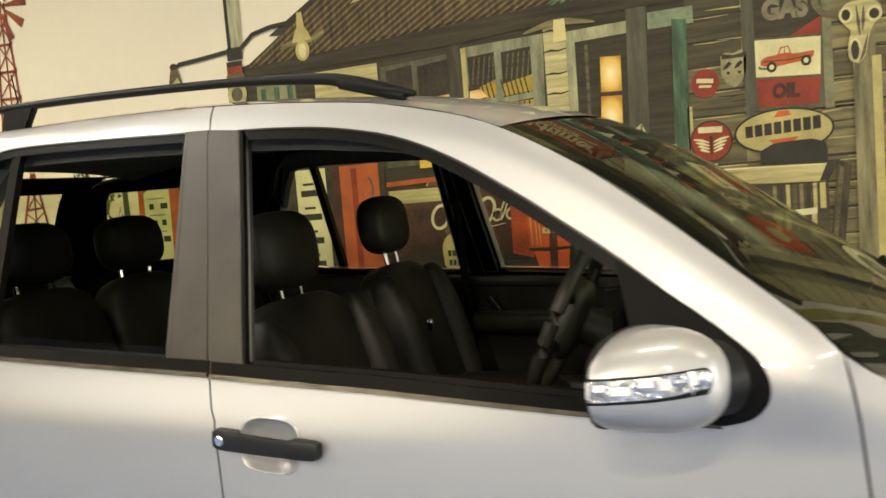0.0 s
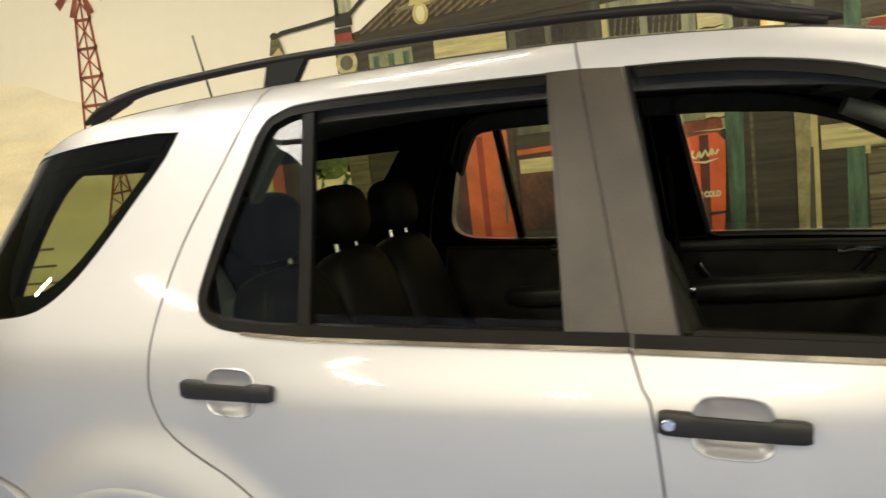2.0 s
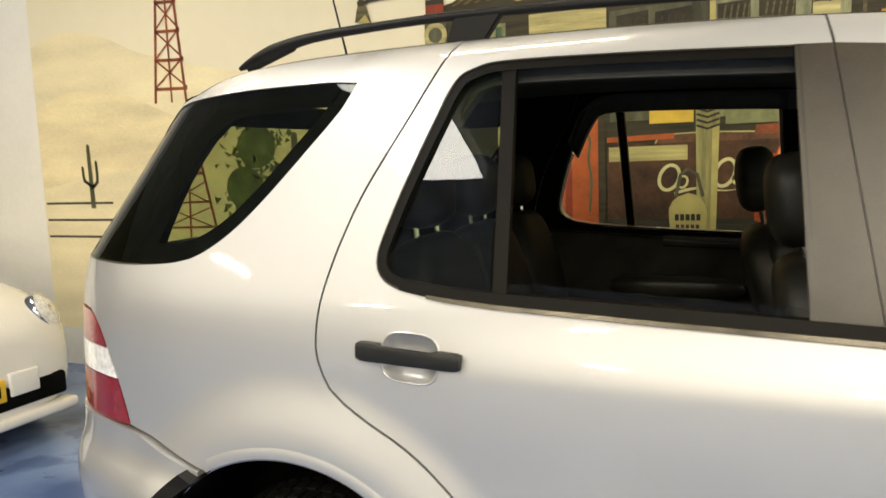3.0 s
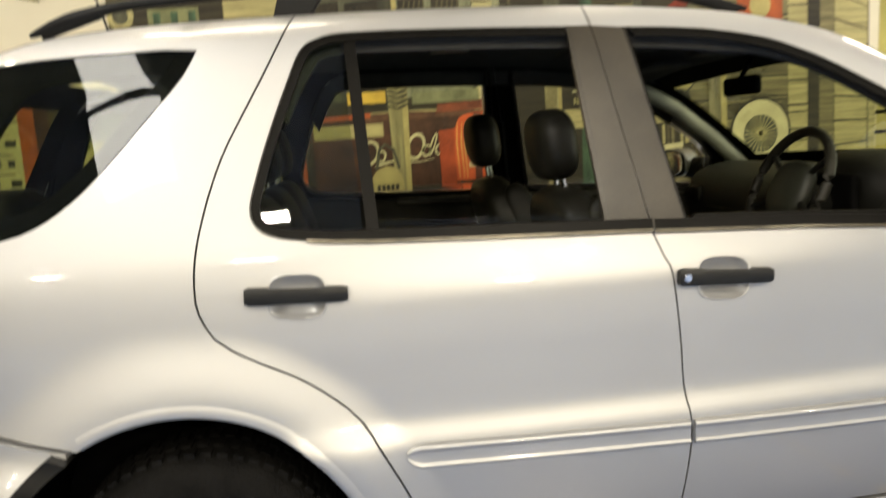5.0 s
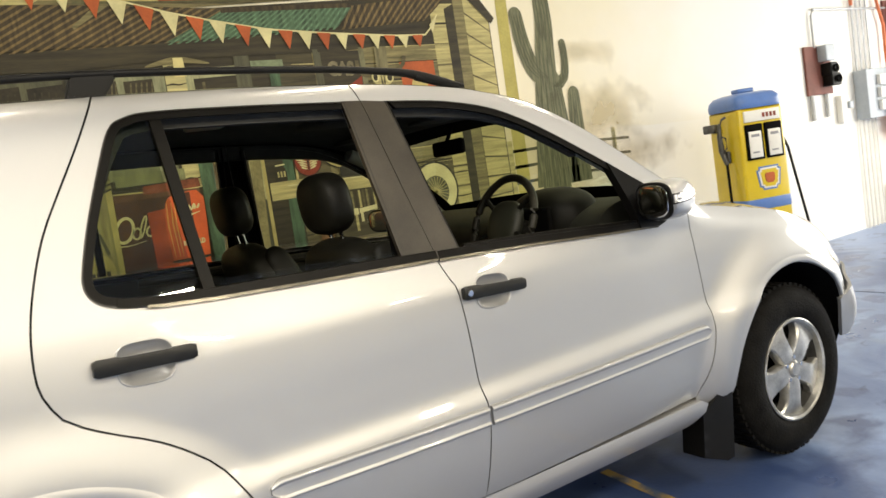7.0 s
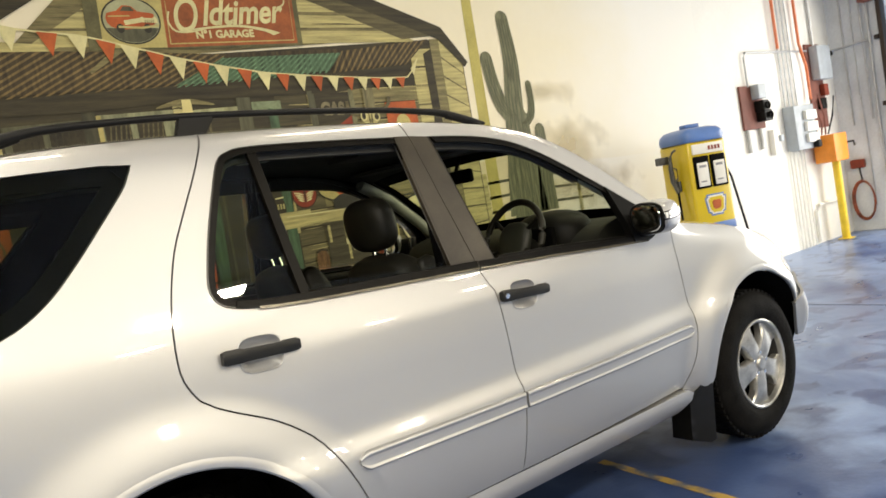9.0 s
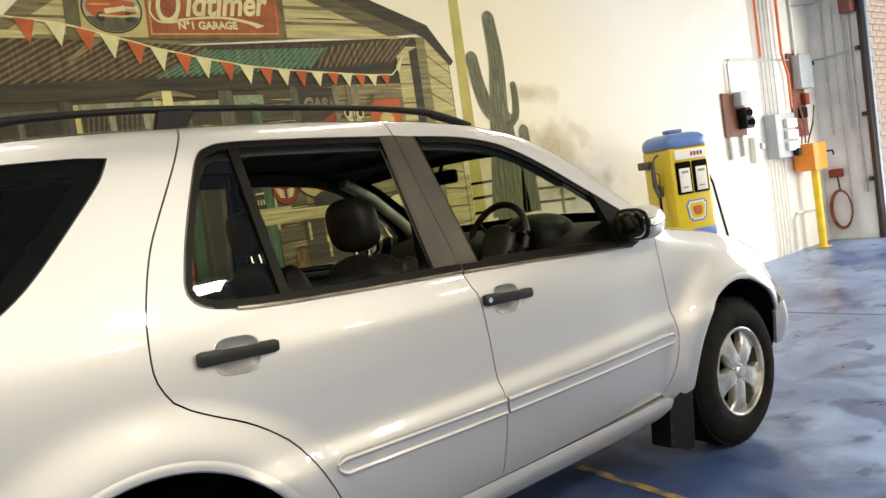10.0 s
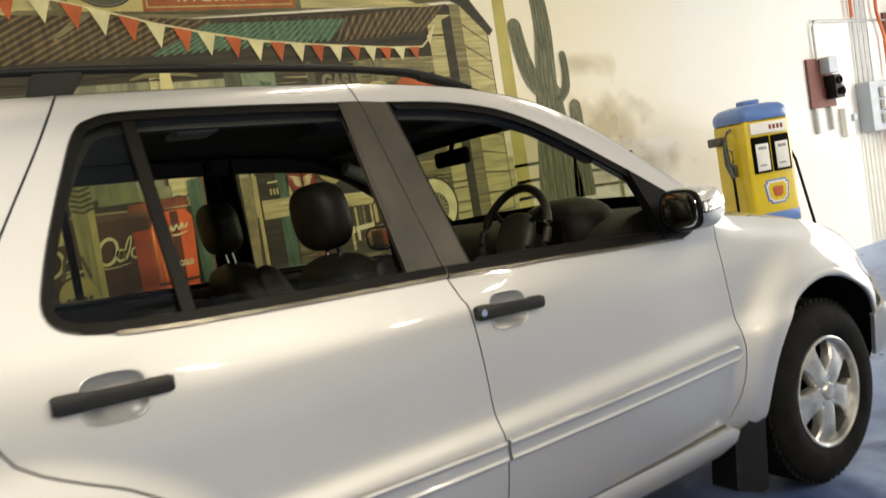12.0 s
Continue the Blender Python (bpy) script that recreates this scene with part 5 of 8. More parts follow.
# dunes on both sides of the station
flat("painted_dune", catmull([(-5.42, 2.50), (-5.1, 2.58), (-4.7, 2.52), (-4.3, 2.36), (-3.6, 2.2), (-2.6, 2.05), (-1.8, 1.9)], 0.1) + [(-1.8, 0.3), (-5.42, 0.3)], SANDL, 3)
flat("painted_dune", catmull([(-5.42, 2.02), (-5.0, 2.15), (-4.5, 2.08), (-3.9, 1.86), (-3.0, 1.72), (-1.8, 1.62)], 0.1) + [(-1.8, 0.3), (-5.42, 0.3)], SAND, 5)
flat("painted_dune", catmull([(-5.42, 1.40), (-4.6, 1.52), (-3.6, 1.44), (-1.8, 1.40)], 0.1) + [(-1.8, 0.3), (-5.42, 0.3)], SANDL, 7)
flat("painted_dune", catmull([(2.6, 1.72), (3.0, 1.78), (3.5, 1.70), (4.2, 1.60), (5.2, 1.58)], 0.1) + [(5.2, 0.3), (2.6, 0.3)], SANDFADE, 3)
for zz in (1.53, 1.40, 1.27):
    flat("painted_fence_rail", stroke([(2.62, zz), (3.3, zz + 0.01), (4.02, zz - 0.02)], 0.025), GREYP, 5)
    flat("painted_fence_rail", stroke([(-5.40, zz - 0.24), (-4.7, zz - 0.24)], 0.018), GREYP, 9)
for px in (2.63, 3.82):
    flat("painted_fence_post", stroke([(px, 1.05), (px + 0.01, 1.62)], 0.05), LIGHTP, 7)

# station front: dark back wall, planks
front = flat("painted_station", [(-1.95, 2.44), (-1.95, 0.3), (2.34, 0.3), (2.34, 2.80), (0.2, 2.70), (-1.3, 2.55)], DARKW, 9, label="painted wooden filling station")
SHADEP = paint((0.075, 0.066, 0.047), 0.22, 5, (0.5, 1, 8))
MIDP = paint((0.19, 0.17, 0.12), 0.24, 5, (0.5, 1, 8))
hand = random.Random(5)
for k in range(14):
    z0 = 2.42 - 0.125 * k
    tone = (PLANK, MIDP, PLANK, PLANK2)[k % 4]
    sag = hand.uniform(-0.006, 0.006)
    flat("painted_plank", [(1.04, z0 - 0.114), (1.6, z0 - 0.114 + sag), (2.29, z0 - 0.114), (2.29, z0), (1.5, z0 + sag), (1.04, z0)], tone, 12 + k % 2, front)
    flat("painted_plank", [(0.78, z0 - 0.114), (1.04, z0 - 0.114), (1.04, z0), (0.78, z0)], SHADEP if z0 > 2.06 else (MIDP if k % 2 else PLANK2), 12 + k % 2, front)
    for x0, x1 in ((0.80, 1.05), (1.42, 2.27)):
        a, c = hand.uniform(x0, x0 + 0.1), hand.uniform(x1 - 0.12, x1)
        flat("painted_plank_edge", stroke([(a, z0 - 0.002), ((a + c) / 2, z0 - 0.004), (c, z0 - 0.002)], [0.002, 0.006, 0.002]), LIGHTP, 15, front)
for k in range(10):
    z0 = 2.72 - 0.155 * k
    flat("painted_plank", [(2.06, z0 - 0.14), (2.28, z0 - 0.14), (2.28, z0), (2.06, z0)], LIGHTP, 15, front)
for k in range(12):
    z0 = 2.80 - 0.16 * k
    flat("painted_side_plank", [(2.375, z0 - 0.145), (2.60, z0 - 0.145 - 0.15 * (z0 - 1.45) / 1.35), (2.60, z0 - 0.012 - 0.15 * (z0 - 1.45) / 1.35), (2.375, z0)], LIGHTP, 13, front)
flat("painted_side_joints", [(2.36, 2.76), (2.61, 2.60), (2.61, 0.3), (2.36, 0.3)], PLANK2, 11, front)
flat("painted_corner_post", [(2.28, 2.80), (2.375, 2.80), (2.36, 0.3), (2.26, 0.3)], PLANK, 17, front)
flat("painted_corner_shade", [(2.19, 2.68), (2.28, 2.72), (2.26, 0.3), (2.19, 0.3)], DARKW, 18, front)
brush = random.Random(11)
for k in range(95):
    zc = 2.42 - 0.13 * brush.randint(0, 13) - brush.choice((0.004, 0.114, 0.118, brush.uniform(0.02, 0.10)))
    x0 = brush.uniform(0.82, 2.0)
    w = brush.uniform(0.08, 0.45)
    x1 = min(2.27, x0 + w)
    th = brush.uniform(0.003, 0.013)
    flat("painted_brush_mark", stroke([(x0, zc), ((x0 + x1) / 2, zc + brush.uniform(-0.008, 0.008)), (x1, zc + brush.uniform(-0.006, 0.006))], [0.002, th, 0.002]), brush.choice((DARKW, DARKW, BLACKP, LIGHTP)), 16, front)
for k in range(40):
    zc = 2.76 + 0.115 * brush.randint(0, 5) + brush.choice((0.0, 0.104, brush.uniform(0.02, 0.09)))
    x0 = brush.uniform(-0.5, 1.5)
    x1 = x0 + brush.uniform(0.1, 0.5)
    if zc < 3.35 - 0.34 * max(0, x1 - 0.6) and zc < 2.75 + 0.65 * (x0 + 0.75):
        flat("painted_brush_mark", stroke([(x0, zc), ((x0 + x1) / 2, zc + brush.uniform(-0.01, 0.01)), (x1, zc)], [0.003, brush.uniform(0.006, 0.016), 0.003]), brush.choice((DARKW, BLACKP, PLANK2)), 22, front)
# gable with planks and eave
GABLE = paint((0.22, 0.195, 0.135), 0.28, 5, (0.5, 1, 8))
flat("painted_gable", [(-0.95, 2.64), (2.32, 2.83), (1.30, 3.22), (0.55, 3.50), (-0.2, 3.40)], GABLE, 19, front)
for k in range(5):
    z0 = 2.76 + 0.115 * k
    flat("painted_gable_plank", [(-0.75 + 0.17 * k, z0), (2.15 - 0.31 * k, z0 + 0.02), (1.90 - 0.31 * k, z0 + 0.108), (-0.60 + 0.17 * k, z0 + 0.10)], LIGHTP, 21, front)
flat("painted_eave", [(1.05, 3.36), (2.42, 2.90), (2.66, 2.60), (2.62, 2.56), (2.37, 2.80), (1.05, 3.24)], DARKW, 24, front)
flat("painted_eave_shade", [(1.05, 3.27), (2.36, 2.83), (2.00, 2.80), (1.05, 3.14)], PLANK2, 23, front)
flat("painted_eave", [(-1.72, 2.60), (-1.02, 2.975), (-0.3, 3.40), (-0.1, 3.40), (-0.95, 2.86), (-1.45, 2.58)], DARKW, 24, front)

# corrugated awnings, rib by rib
def awning(name, top, low, n, a, b, lift):
    """top and low: the ends of the upper and lower edge."""
    o = flat(name, [low[0], low[1], top[1], top[0]], a, lift, front, "painted corrugated iron awning")
    for k in range(n):
        t0, t1 = (k + 0.15) / n, (k + 0.55) / n
        P = [np.array(low[0]) * (1 - t) + np.array(low[1]) * t for t in (t0, t1)]
        Q = [np.array(top[0]) * (1 - t) + np.array(top[1]) * t for t in (t1, t0)]
        flat("painted_rib", [tuple(P[0] - (0, 0.014)), tuple(P[1] - (0, 0.014)), tuple(Q[0]), tuple(Q[1])], b, lift + 2, o)


RUSTL = paint((0.20, 0.145, 0.085), 0.25, 6, (6, 1, 1))
TEALL = paint((0.13, 0.25, 0.22), 0.2, 6, (6, 1, 1))
awning("painted_awning", ((-1.35, 2.76), (0.60, 2.70)), ((-1.90, 2.44), (0.20, 2.515)), 30, RUST, RUSTL, 27)
awning("painted_awning", ((0.46, 2.685), (1.40, 2.70)), ((0.085, 2.50), (1.27, 2.565)), 22, TEAL, TEALL, 30)
awning("painted_awning", ((1.39, 2.71), (2.26, 2.80)), ((1.29, 2.56), (2.02, 2.61)), 14, RUST, RUSTL, 27)
flat("painted_awning_trim", stroke([(0.46, 2.69), (1.40, 2.715)], 0.03), RUST, 33, front)
flat("painted_beam", [(-1.87, 2.43), (0.1, 2.50), (1.3, 2.55), (2.05, 2.60), (2.05, 2.47), (1.3, 2.40), (0.1, 2.40), (-0.48, 2.36), (-1.87, 2.36)], DARKW, 25, front)

# left end: pale openings and posts below the awning
flat("painted_opening", quad(-1.42, 1.95, -0.98, 2.33), LIGHTP, 15, front)
flat("painted_opening", quad(-1.85, 1.95, -1.55, 2.30), paint((0.24, 0.26, 0.18), 0.2), 15, front)
flat("painted_bar", quad(-1.56, 1.6, -1.46, 2.36), DARKW, 17, front)
for k in range(3):
    flat("painted_bar", quad(-1.82 + 0.1 * k, 1.95, -1.78 + 0.1 * k, 2.28), TEAL, 17, front)

flat("painted_pale_sheet", [(-1.12, 2.70), (-0.98, 2.80), (-0.55, 2.77), (-0.62, 2.735), (-0.90, 2.735)], LIGHTP, 32, front)
flat("painted_pale_sheet", stroke([(-0.42, 2.60), (-0.20, 2.76)], [0.02, 0.05]), PLANK, 32, front)
# window, door and posts
FRAMEP = paint((0.27, 0.29, 0.27), 0.2, 6, (3, 1, 0.6))
DIMFRAME = paint((0.105, 0.11, 0.10), 0.2, 6, (3, 1, 0.6))
PANEP = paint((0.040, 0.033, 0.022), 0.3, 5)
CURTAIN = paint((0.42, 0.31, 0.06), 0.2)
WARMLIT = glow_paint("mural_lamp_glow", -0.44, 2.05, 0.24, 0.06, (0.86, 0.70, 0.36), (0.75, 0.50, 0.16), (0.40, 0.20, 0.05))
win = flat("painted_window", [(-0.43, 1.70), (0.02, 1.70), (0.04, 2.345), (-0.43, 2.338)], FRAMEP, 15, front, "painted window with a pale frame")
for x0, x1 in ((-0.405, -0.245), (-0.205, -0.035)):
    flat("painted_pane", [(x0, 2.03), (x1, 2.045), (x1, 2.288), (x0, 2.280)], PANEP, 18, win)
    flat("painted_pane", [(x0, 1.80), (x1, 1.80), (x1, 2.008), (x0, 1.995)], PANEP, 18, win)
    for k in range(5):
        a = x0 + 0.012 + 0.031 * k
        flat("painted_stripe", [(a, 2.10), (a + 0.010, 2.10), (min(x1, a + 0.035), 2.27), (min(x1 - 0.008, a + 0.025), 2.27)], PLANK2, 19, win)
    flat("painted_curtain", [(x0 + (0.10 if x0 < -0.3 else 0.0), 2.035), (x1, 2.048), (x1, 2.135), (x0 + (0.06 if x0 < -0.3 else 0.0), 2.105)], CURTAIN, 20, win)
    for k in range(6):
        a = x0 + 0.006 + 0.027 * k
        flat("painted_stripe", [(a, 2.035), (a + 0.008, 2.035), (a - 0.012, 2.13), (a - 0.020, 2.13)], PANEP, 21, win)
flat("painted_curtain", [(-0.205, 1.81), (-0.035, 1.81), (-0.035, 2.0), (-0.205, 1.995)], CURTAIN, 20, win)
for k in range(6):
    flat("painted_stripe", [(-0.200 + 0.028 * k, 1.81), (-0.190 + 0.028 * k, 1.81), (-0.195 + 0.028 * k, 1.995), (-0.204 + 0.028 * k, 1.995)], PANEP, 21, win)
flat("painted_lampshade", [(-0.405, 2.03), (-0.30, 2.045), (-0.335, 2.095), (-0.405, 2.088)], WARMLIT, 22, win)
flat("painted_edge", quad(-0.442, 1.70, -0.413, 2.335), CREAMP, 23, win)
dim = flat("painted_window", [(-0.965, 1.70), (-0.53, 1.70), (-0.53, 2.318), (-0.965, 2.300)], DIMFRAME, 15, front, "painted dim window beside the post")
for x0, x1 in ((-0.925, -0.755), (-0.72, -0.53)):
    flat("painted_pane", [(x0, 1.75), (x1, 1.75), (x1, 2.288), (x0, 2.272)], PANEP, 18, dim)
    for k in range(4):
        a = x0 + 0.02 + 0.036 * k
        flat("painted_stripe", [(a, 2.03), (a + 0.010, 2.03), (a + 0.022, 2.25), (a + 0.012, 2.25)], DARKW, 19, dim)
flat("painted_lampshade", [(-0.68, 1.99), (-0.53, 2.0), (-0.53, 2.09), (-0.62, 2.085)], WARMLIT, 22, dim)
flat("painted_post", quad(-0.523, 1.45, -0.442, 2.37), paint((0.062, 0.062, 0.055), 0.2, 5, (4, 1, 0.5)), 19, front)
flat("painted_planks", quad(0.042, 1.60, 0.165, 2.40), paint((0.60, 0.56, 0.42), 0.15, 5, (0.5, 1, 8)), 15, front)
for k in range(7):
    z0 = 1.66 + 0.115 * k + (0.008 if k % 2 else 0)
    flat("painted_joint", stroke([(0.042, z0), (0.08, z0 + 0.004), (0.12, z0 - 0.002), (0.165, z0 + 0.006)], [0.006, 0.012, 0.009, 0.005]), DARKW, 17, front)
door = flat("painted_door", [(0.158, 1.0), (0.50, 1.0), (0.50, 2.342), (0.164, 2.335)], paint((0.40, 0.42, 0.37), 0.2, 6, (3, 1, 0.6)), 15, front, "painted door with a lit window")
flat("painted_door_leaf", [(0.205, 1.0), (0.70, 1.0), (0.70, 2.285), (0.212, 2.272)], DARKW, 18, door)
flat("painted_door_edge", [(0.255, 1.0), (0.27, 1.0), (0.28, 2.25), (0.262, 2.25)], PLANK2, 19, door)
LIT = [((0.332, 1.990), (0.446, 1.985), (0.449, 2.168), (0.336, 2.175)), ((0.318, 1.75), (0.438, 1.745), (0.444, 1.962), (0.330, 1.968))]
for k, quadr in enumerate(LIT):
    cx, cz = sum(p[0] for p in quadr) / 4, sum(p[1] for p in quadr) / 4
    lit = glow_paint("mural_lit_pane", cx, cz, 0.085, 0.125, (0.90, 0.78, 0.42), (0.78, 0.50, 0.09), (0.48, 0.23, 0.02))
    flat("painted_lit_pane", [(x, z) for x, z in quadr], lit, 21, door)
    flat("painted_pane_bar", stroke([quadr[0], quadr[3]], 0.010), PANEP, 22, door)
flat("painted_picket", [(0.465, 1.46), (0.562, 1.46), (0.562, 1.745), (0.535, 1.80), (0.465, 1.755)], paint((0.55, 0.53, 0.42), 0.15), 27, front)
flat("painted_picket_edge", [(0.525, 1.46), (0.533, 1.46), (0.540, 1.795), (0.530, 1.79)], PLANK2, 28, front)
jug = flat("painted_jug", catmull([(0.632, 1.545), (0.628, 1.62), (0.645, 1.655), (0.672, 1.668), (0.70, 1.655), (0.712, 1.62), (0.708, 1.545)], 0.02), PANEP, 27, front, "painted dark jar with pale marks")
flat("painted_jug_rim", stroke([(0.638, 1.668), (0.705, 1.672)], 0.010), PWHITE, 29, jug)
for k in range(3):
    flat("painted_mark", quad(0.645 + 0.022 * k, 1.590, 0.658 + 0.022 * k, 1.628), LIGHTP, 29, jug)
flat("painted_lintel", quad(0.595, 2.28, 0.82, 2.365), paint((0.25, 0.32, 0.29), 0.2), 19, front)
flat("painted_post", [(0.455, 1.0), (0.555, 1.0), (0.592, 2.46), (0.490, 2.46)], GREYP, 23, front)
flat("painted_post", [(0.680, 1.0), (0.765, 1.0), (0.785, 2.30), (0.715, 2.315)], TEAL, 23, front)
flat("painted_edge", quad(0.768, 1.4, 0.792, 1.86), LIGHTP, 23, front)

# signs on the plank wall
sgn = flat("painted_gas_sign", [(1.07, 1.80), (1.42, 1.785), (1.425, 2.40), (1.085, 2.40)], GREYP, 26, front, "painted fuel sign with a red pickup")
flat("painted_panel", [(1.105, 1.815), (1.375, 1.808), (1.385, 1.935), (1.10, 1.955)], REDP, 29, sgn)
flat("painted_panel", [(1.10, 1.965), (1.385, 1.945), (1.392, 2.125), (1.10, 2.145)], PWHITE, 29, sgn)
flat("painted_panel", [(1.10, 2.155), (1.392, 2.135), (1.395, 2.40), (1.10, 2.40)], DARKW, 29, sgn)
flat("painted_panel", [(1.26, 2.145), (1.392, 2.135), (1.395, 2.22)], REDP, 31, sgn)
letters("GAS", 1.240, 2.275, 0.125, paint((0.23, 0.21, 0.19), 0.2), 32, sgn, -2, 0, 0.205, bold=0.008)
letters("OIL", 1.23, 1.882, 0.090, DARKRED, 32, sgn, -3, 0, 0.125, bold=0.006)
truck = flat("painted_pickup", catmull([(1.122, 2.020), (1.124, 2.042), (1.150, 2.058), (1.195, 2.062), (1.212, 2.070), (1.250, 2.070), (1.262, 2.060), (1.300, 2.058), (1.362, 2.060), (1.358, 2.035), (1.330, 2.022), (1.25, 2.012), (1.18, 2.006)], 0.015, True), ORANGE, 32, sgn)
flat("painted_cab", [(1.200, 2.062), (1.214, 2.096), (1.250, 2.100), (1.262, 2.060)], ORANGE, 33, truck)
flat("painted_glass", [(1.208, 2.066), (1.219, 2.090), (1.230, 2.092), (1.230, 2.066)], PWHITE, 34, truck)
flat("painted_glass", [(1.234, 2.066), (1.234, 2.092), (1.247, 2.094), (1.254, 2.065)], PWHITE, 34, truck)
flat("painted_shade", stroke([(1.135, 2.036), (1.25, 2.032), (1.345, 2.040)], 0.005), DARKRED, 34, truck)
flat("painted_bumper", stroke([(1.112, 2.012), (1.125, 2.004), (1.15, 2.0)], 0.010), GREYP, 34, truck)
for tx in (1.172, 1.325):
    flat("painted_wheel", oval(tx, 2.006 + 0.012 * (tx > 1.3), 0.023, 0.026, 18), BLACKP, 35, truck)
    flat("painted_hub", oval(tx, 2.006 + 0.012 * (tx > 1.3), 0.011, 0.013, 14), PWHITE, 36, truck)
flat("painted_post", quad(1.045, 1.78, 1.085, 2.42), GREYP, 27, front)
flat("painted_post", quad(1.40, 1.78, 1.44, 2.42), paint((0.22, 0.22, 0.18), 0.2), 27, front)
rd = flat("painted_round_sign", oval(0.86, 1.968, 0.068, 0.072), REDP, 27, front, "painted round red sign")
flat("painted_bars", stroke([(0.82, 1.985), (0.90, 1.975)], 0.022), PWHITE, 29, rd)
flat("painted_bars", stroke([(0.83, 1.955), (0.89, 1.95)], 0.012), PWHITE, 29, rd)
sh = flat("painted_shield", [(0.94, 2.09), (0.96, 2.11), (1.00, 2.10), (1.04, 2.115), (1.06, 2.09), (1.055, 2.0), (1.03, 1.95), (1.0, 1.93), (0.965, 1.95), (0.938, 2.0)], paint((0.36, 0.34, 0.26), 0.2), 27, front, "painted highway shield")
flat("painted_band", [(0.945, 2.075), (1.055, 2.075), (1.055, 2.10), (1.0, 2.09), (0.945, 2.10)], RUST, 29, sh)
letters("66", 0.998, 2.015, 0.105, BLACKP, 30, sh, bold=0.004)
fl = flat("painted_round_sign", oval(0.875, 1.675, 0.103, 0.105), REDP, 27, front, "painted round red sign with pale wings")
flat("painted_bars", stroke([(0.815, 1.735), (0.93, 1.73)], 0.03), PWHITE, 30, fl)
flat("painted_rim", stroke(oval(0.875, 1.675, 0.099, 0.101) + [(0.974, 1.675)], 0.008), DARKRED, 29, fl)
for s in (-1, 1):
    for k in range(4):
        flat("painted_feather", stroke([(0.875 + s * 0.010, 1.668 - 0.016 * k), (0.875 + s * 0.045, 1.682 - 0.016 * k), (0.875 + s * (0.084 - 0.010 * k), 1.690 - 0.018 * k)], [0.006, 0.014, 0.006]), PWHITE, 30, fl)
flat("painted_shield_core", [(0.867, 1.70), (0.883, 1.70), (0.880, 1.612), (0.870, 1.612)], DARKRED, 31, fl)
pz = flat("painted_oval_sign", oval(1.21, 1.692, 0.225, 0.112), BLACKP, 30, front, "painted oval oil sign with dark bars")
flat("painted_field", oval(1.21, 1.692, 0.215, 0.102), CREAMP, 32, pz)
flat("painted_bell", [(1.17, 1.76), (1.25, 1.765), (1.235, 1.79), (1.19, 1.79)], ORANGE, 34, pz)
flat("painted_bell", [(1.14, 1.652), (1.28, 1.658), (1.25, 1.632), (1.17, 1.628)], ORANGE, 34, pz)
for k in range(8):
    x0 = 1.038 + 0.0435 * k
    flat("painted_bar", [(x0, 1.672 + 0.002 * k), (x0 + 0.034, 1.673 + 0.002 * k), (x0 + 0.034, 1.730 + 0.003 * k), (x0, 1.728 + 0.003 * k)], BLACKP, 35, pz)
flat("painted_bench", catmull([(1.10, 1.545), (1.10, 1.60), (1.16, 1.632), (1.34, 1.64), (1.395, 1.62), (1.40, 1.525)], 0.04) + [(1.10, 1.535)], BLACKP, 36, front, "painted dark bench back")
flat("painted_counter", [(0.70, 1.455), (1.385, 1.43), (1.43, 1.51), (0.69, 1.525)], LIGHTP, 33, front, "painted pale counter board")
flat("painted_counter_edge", stroke([(0.70, 1.527), (1.05, 1.523), (1.42, 1.512)], 0.008), PWHITE, 34, front)
flat("painted_counter_end", [(1.36, 1.432), (1.40, 1.432), (1.45, 1.53), (1.40, 1.53)], DARKW, 35, front)
flat("painted_recess", quad(0.99, 1.10, 1.40, 1.425), SHADEP, 30, front)
chair = flat("painted_chair", [(1.20, 1.262), (1.345, 1.275), (1.345, 1.305), (1.20, 1.295)], PWHITE, 35, front, "painted slatted chair")
for k in range(7):
    flat("painted_slat", quad(1.150 + 0.030 * k, 1.30, 1.167 + 0.030 * k, 1.425), (PLANK, DARKW, LIGHTP, PLANK2)[k % 4], 34, chair)
flat("painted_arm", quad(1.150, 1.255, 1.192, 1.30), PWHITE, 36, chair)
for x0, z0, mt in ((1.160, 1.14, LIGHTP), (1.205, 1.20, PWHITE), (1.32, 1.16, LIGHTP)):
    flat("painted_leg", quad(x0, z0, x0 + 0.022, 1.285), mt, 34, chair)
flat("painted_stool_leg", quad(1.012, 1.29, 1.034, 1.42), LIGHTP, 33, front)
flat("painted_stool_bar", stroke([(1.0, 1.315), (1.14, 1.325)], 0.012), DARKW, 33, front)
flat("painted_stool_leg", quad(1.36, 1.30, 1.385, 1.425), CREAMP, 33, front)
flat("painted_trunk", [(1.385, 1.02), (1.45, 1.02), (1.500, 1.50), (1.445, 1.53)], RUST, 36, front)
flat("painted_trunk_light", [(1.395, 1.02), (1.415, 1.02), (1.468, 1.49), (1.45, 1.50)], PLANK2, 37, front)
flat("painted_stool", catmull([(0.885, 1.06), (0.880, 1.20), (0.90, 1.245), (0.96, 1.245), (0.98, 1.20), (0.975, 1.06)], 0.03), RUSTY, 33, front)
flat("painted_stool_rim", stroke([(0.885, 1.235), (0.93, 1.252), (0.98, 1.235)], 0.016), DARKW, 34, front)
flat("painted_tree_post", [(1.52, 0.9), (1.60, 0.9), (1.625, 2.42), (1.525, 2.42)], paint((0.22, 0.205, 0.16), 0.25, 5, (5, 1, 0.6)), 36, front)
flat("painted_edge", quad(1.602, 0.9, 1.640, 2.0), CREAMP, 37, front)
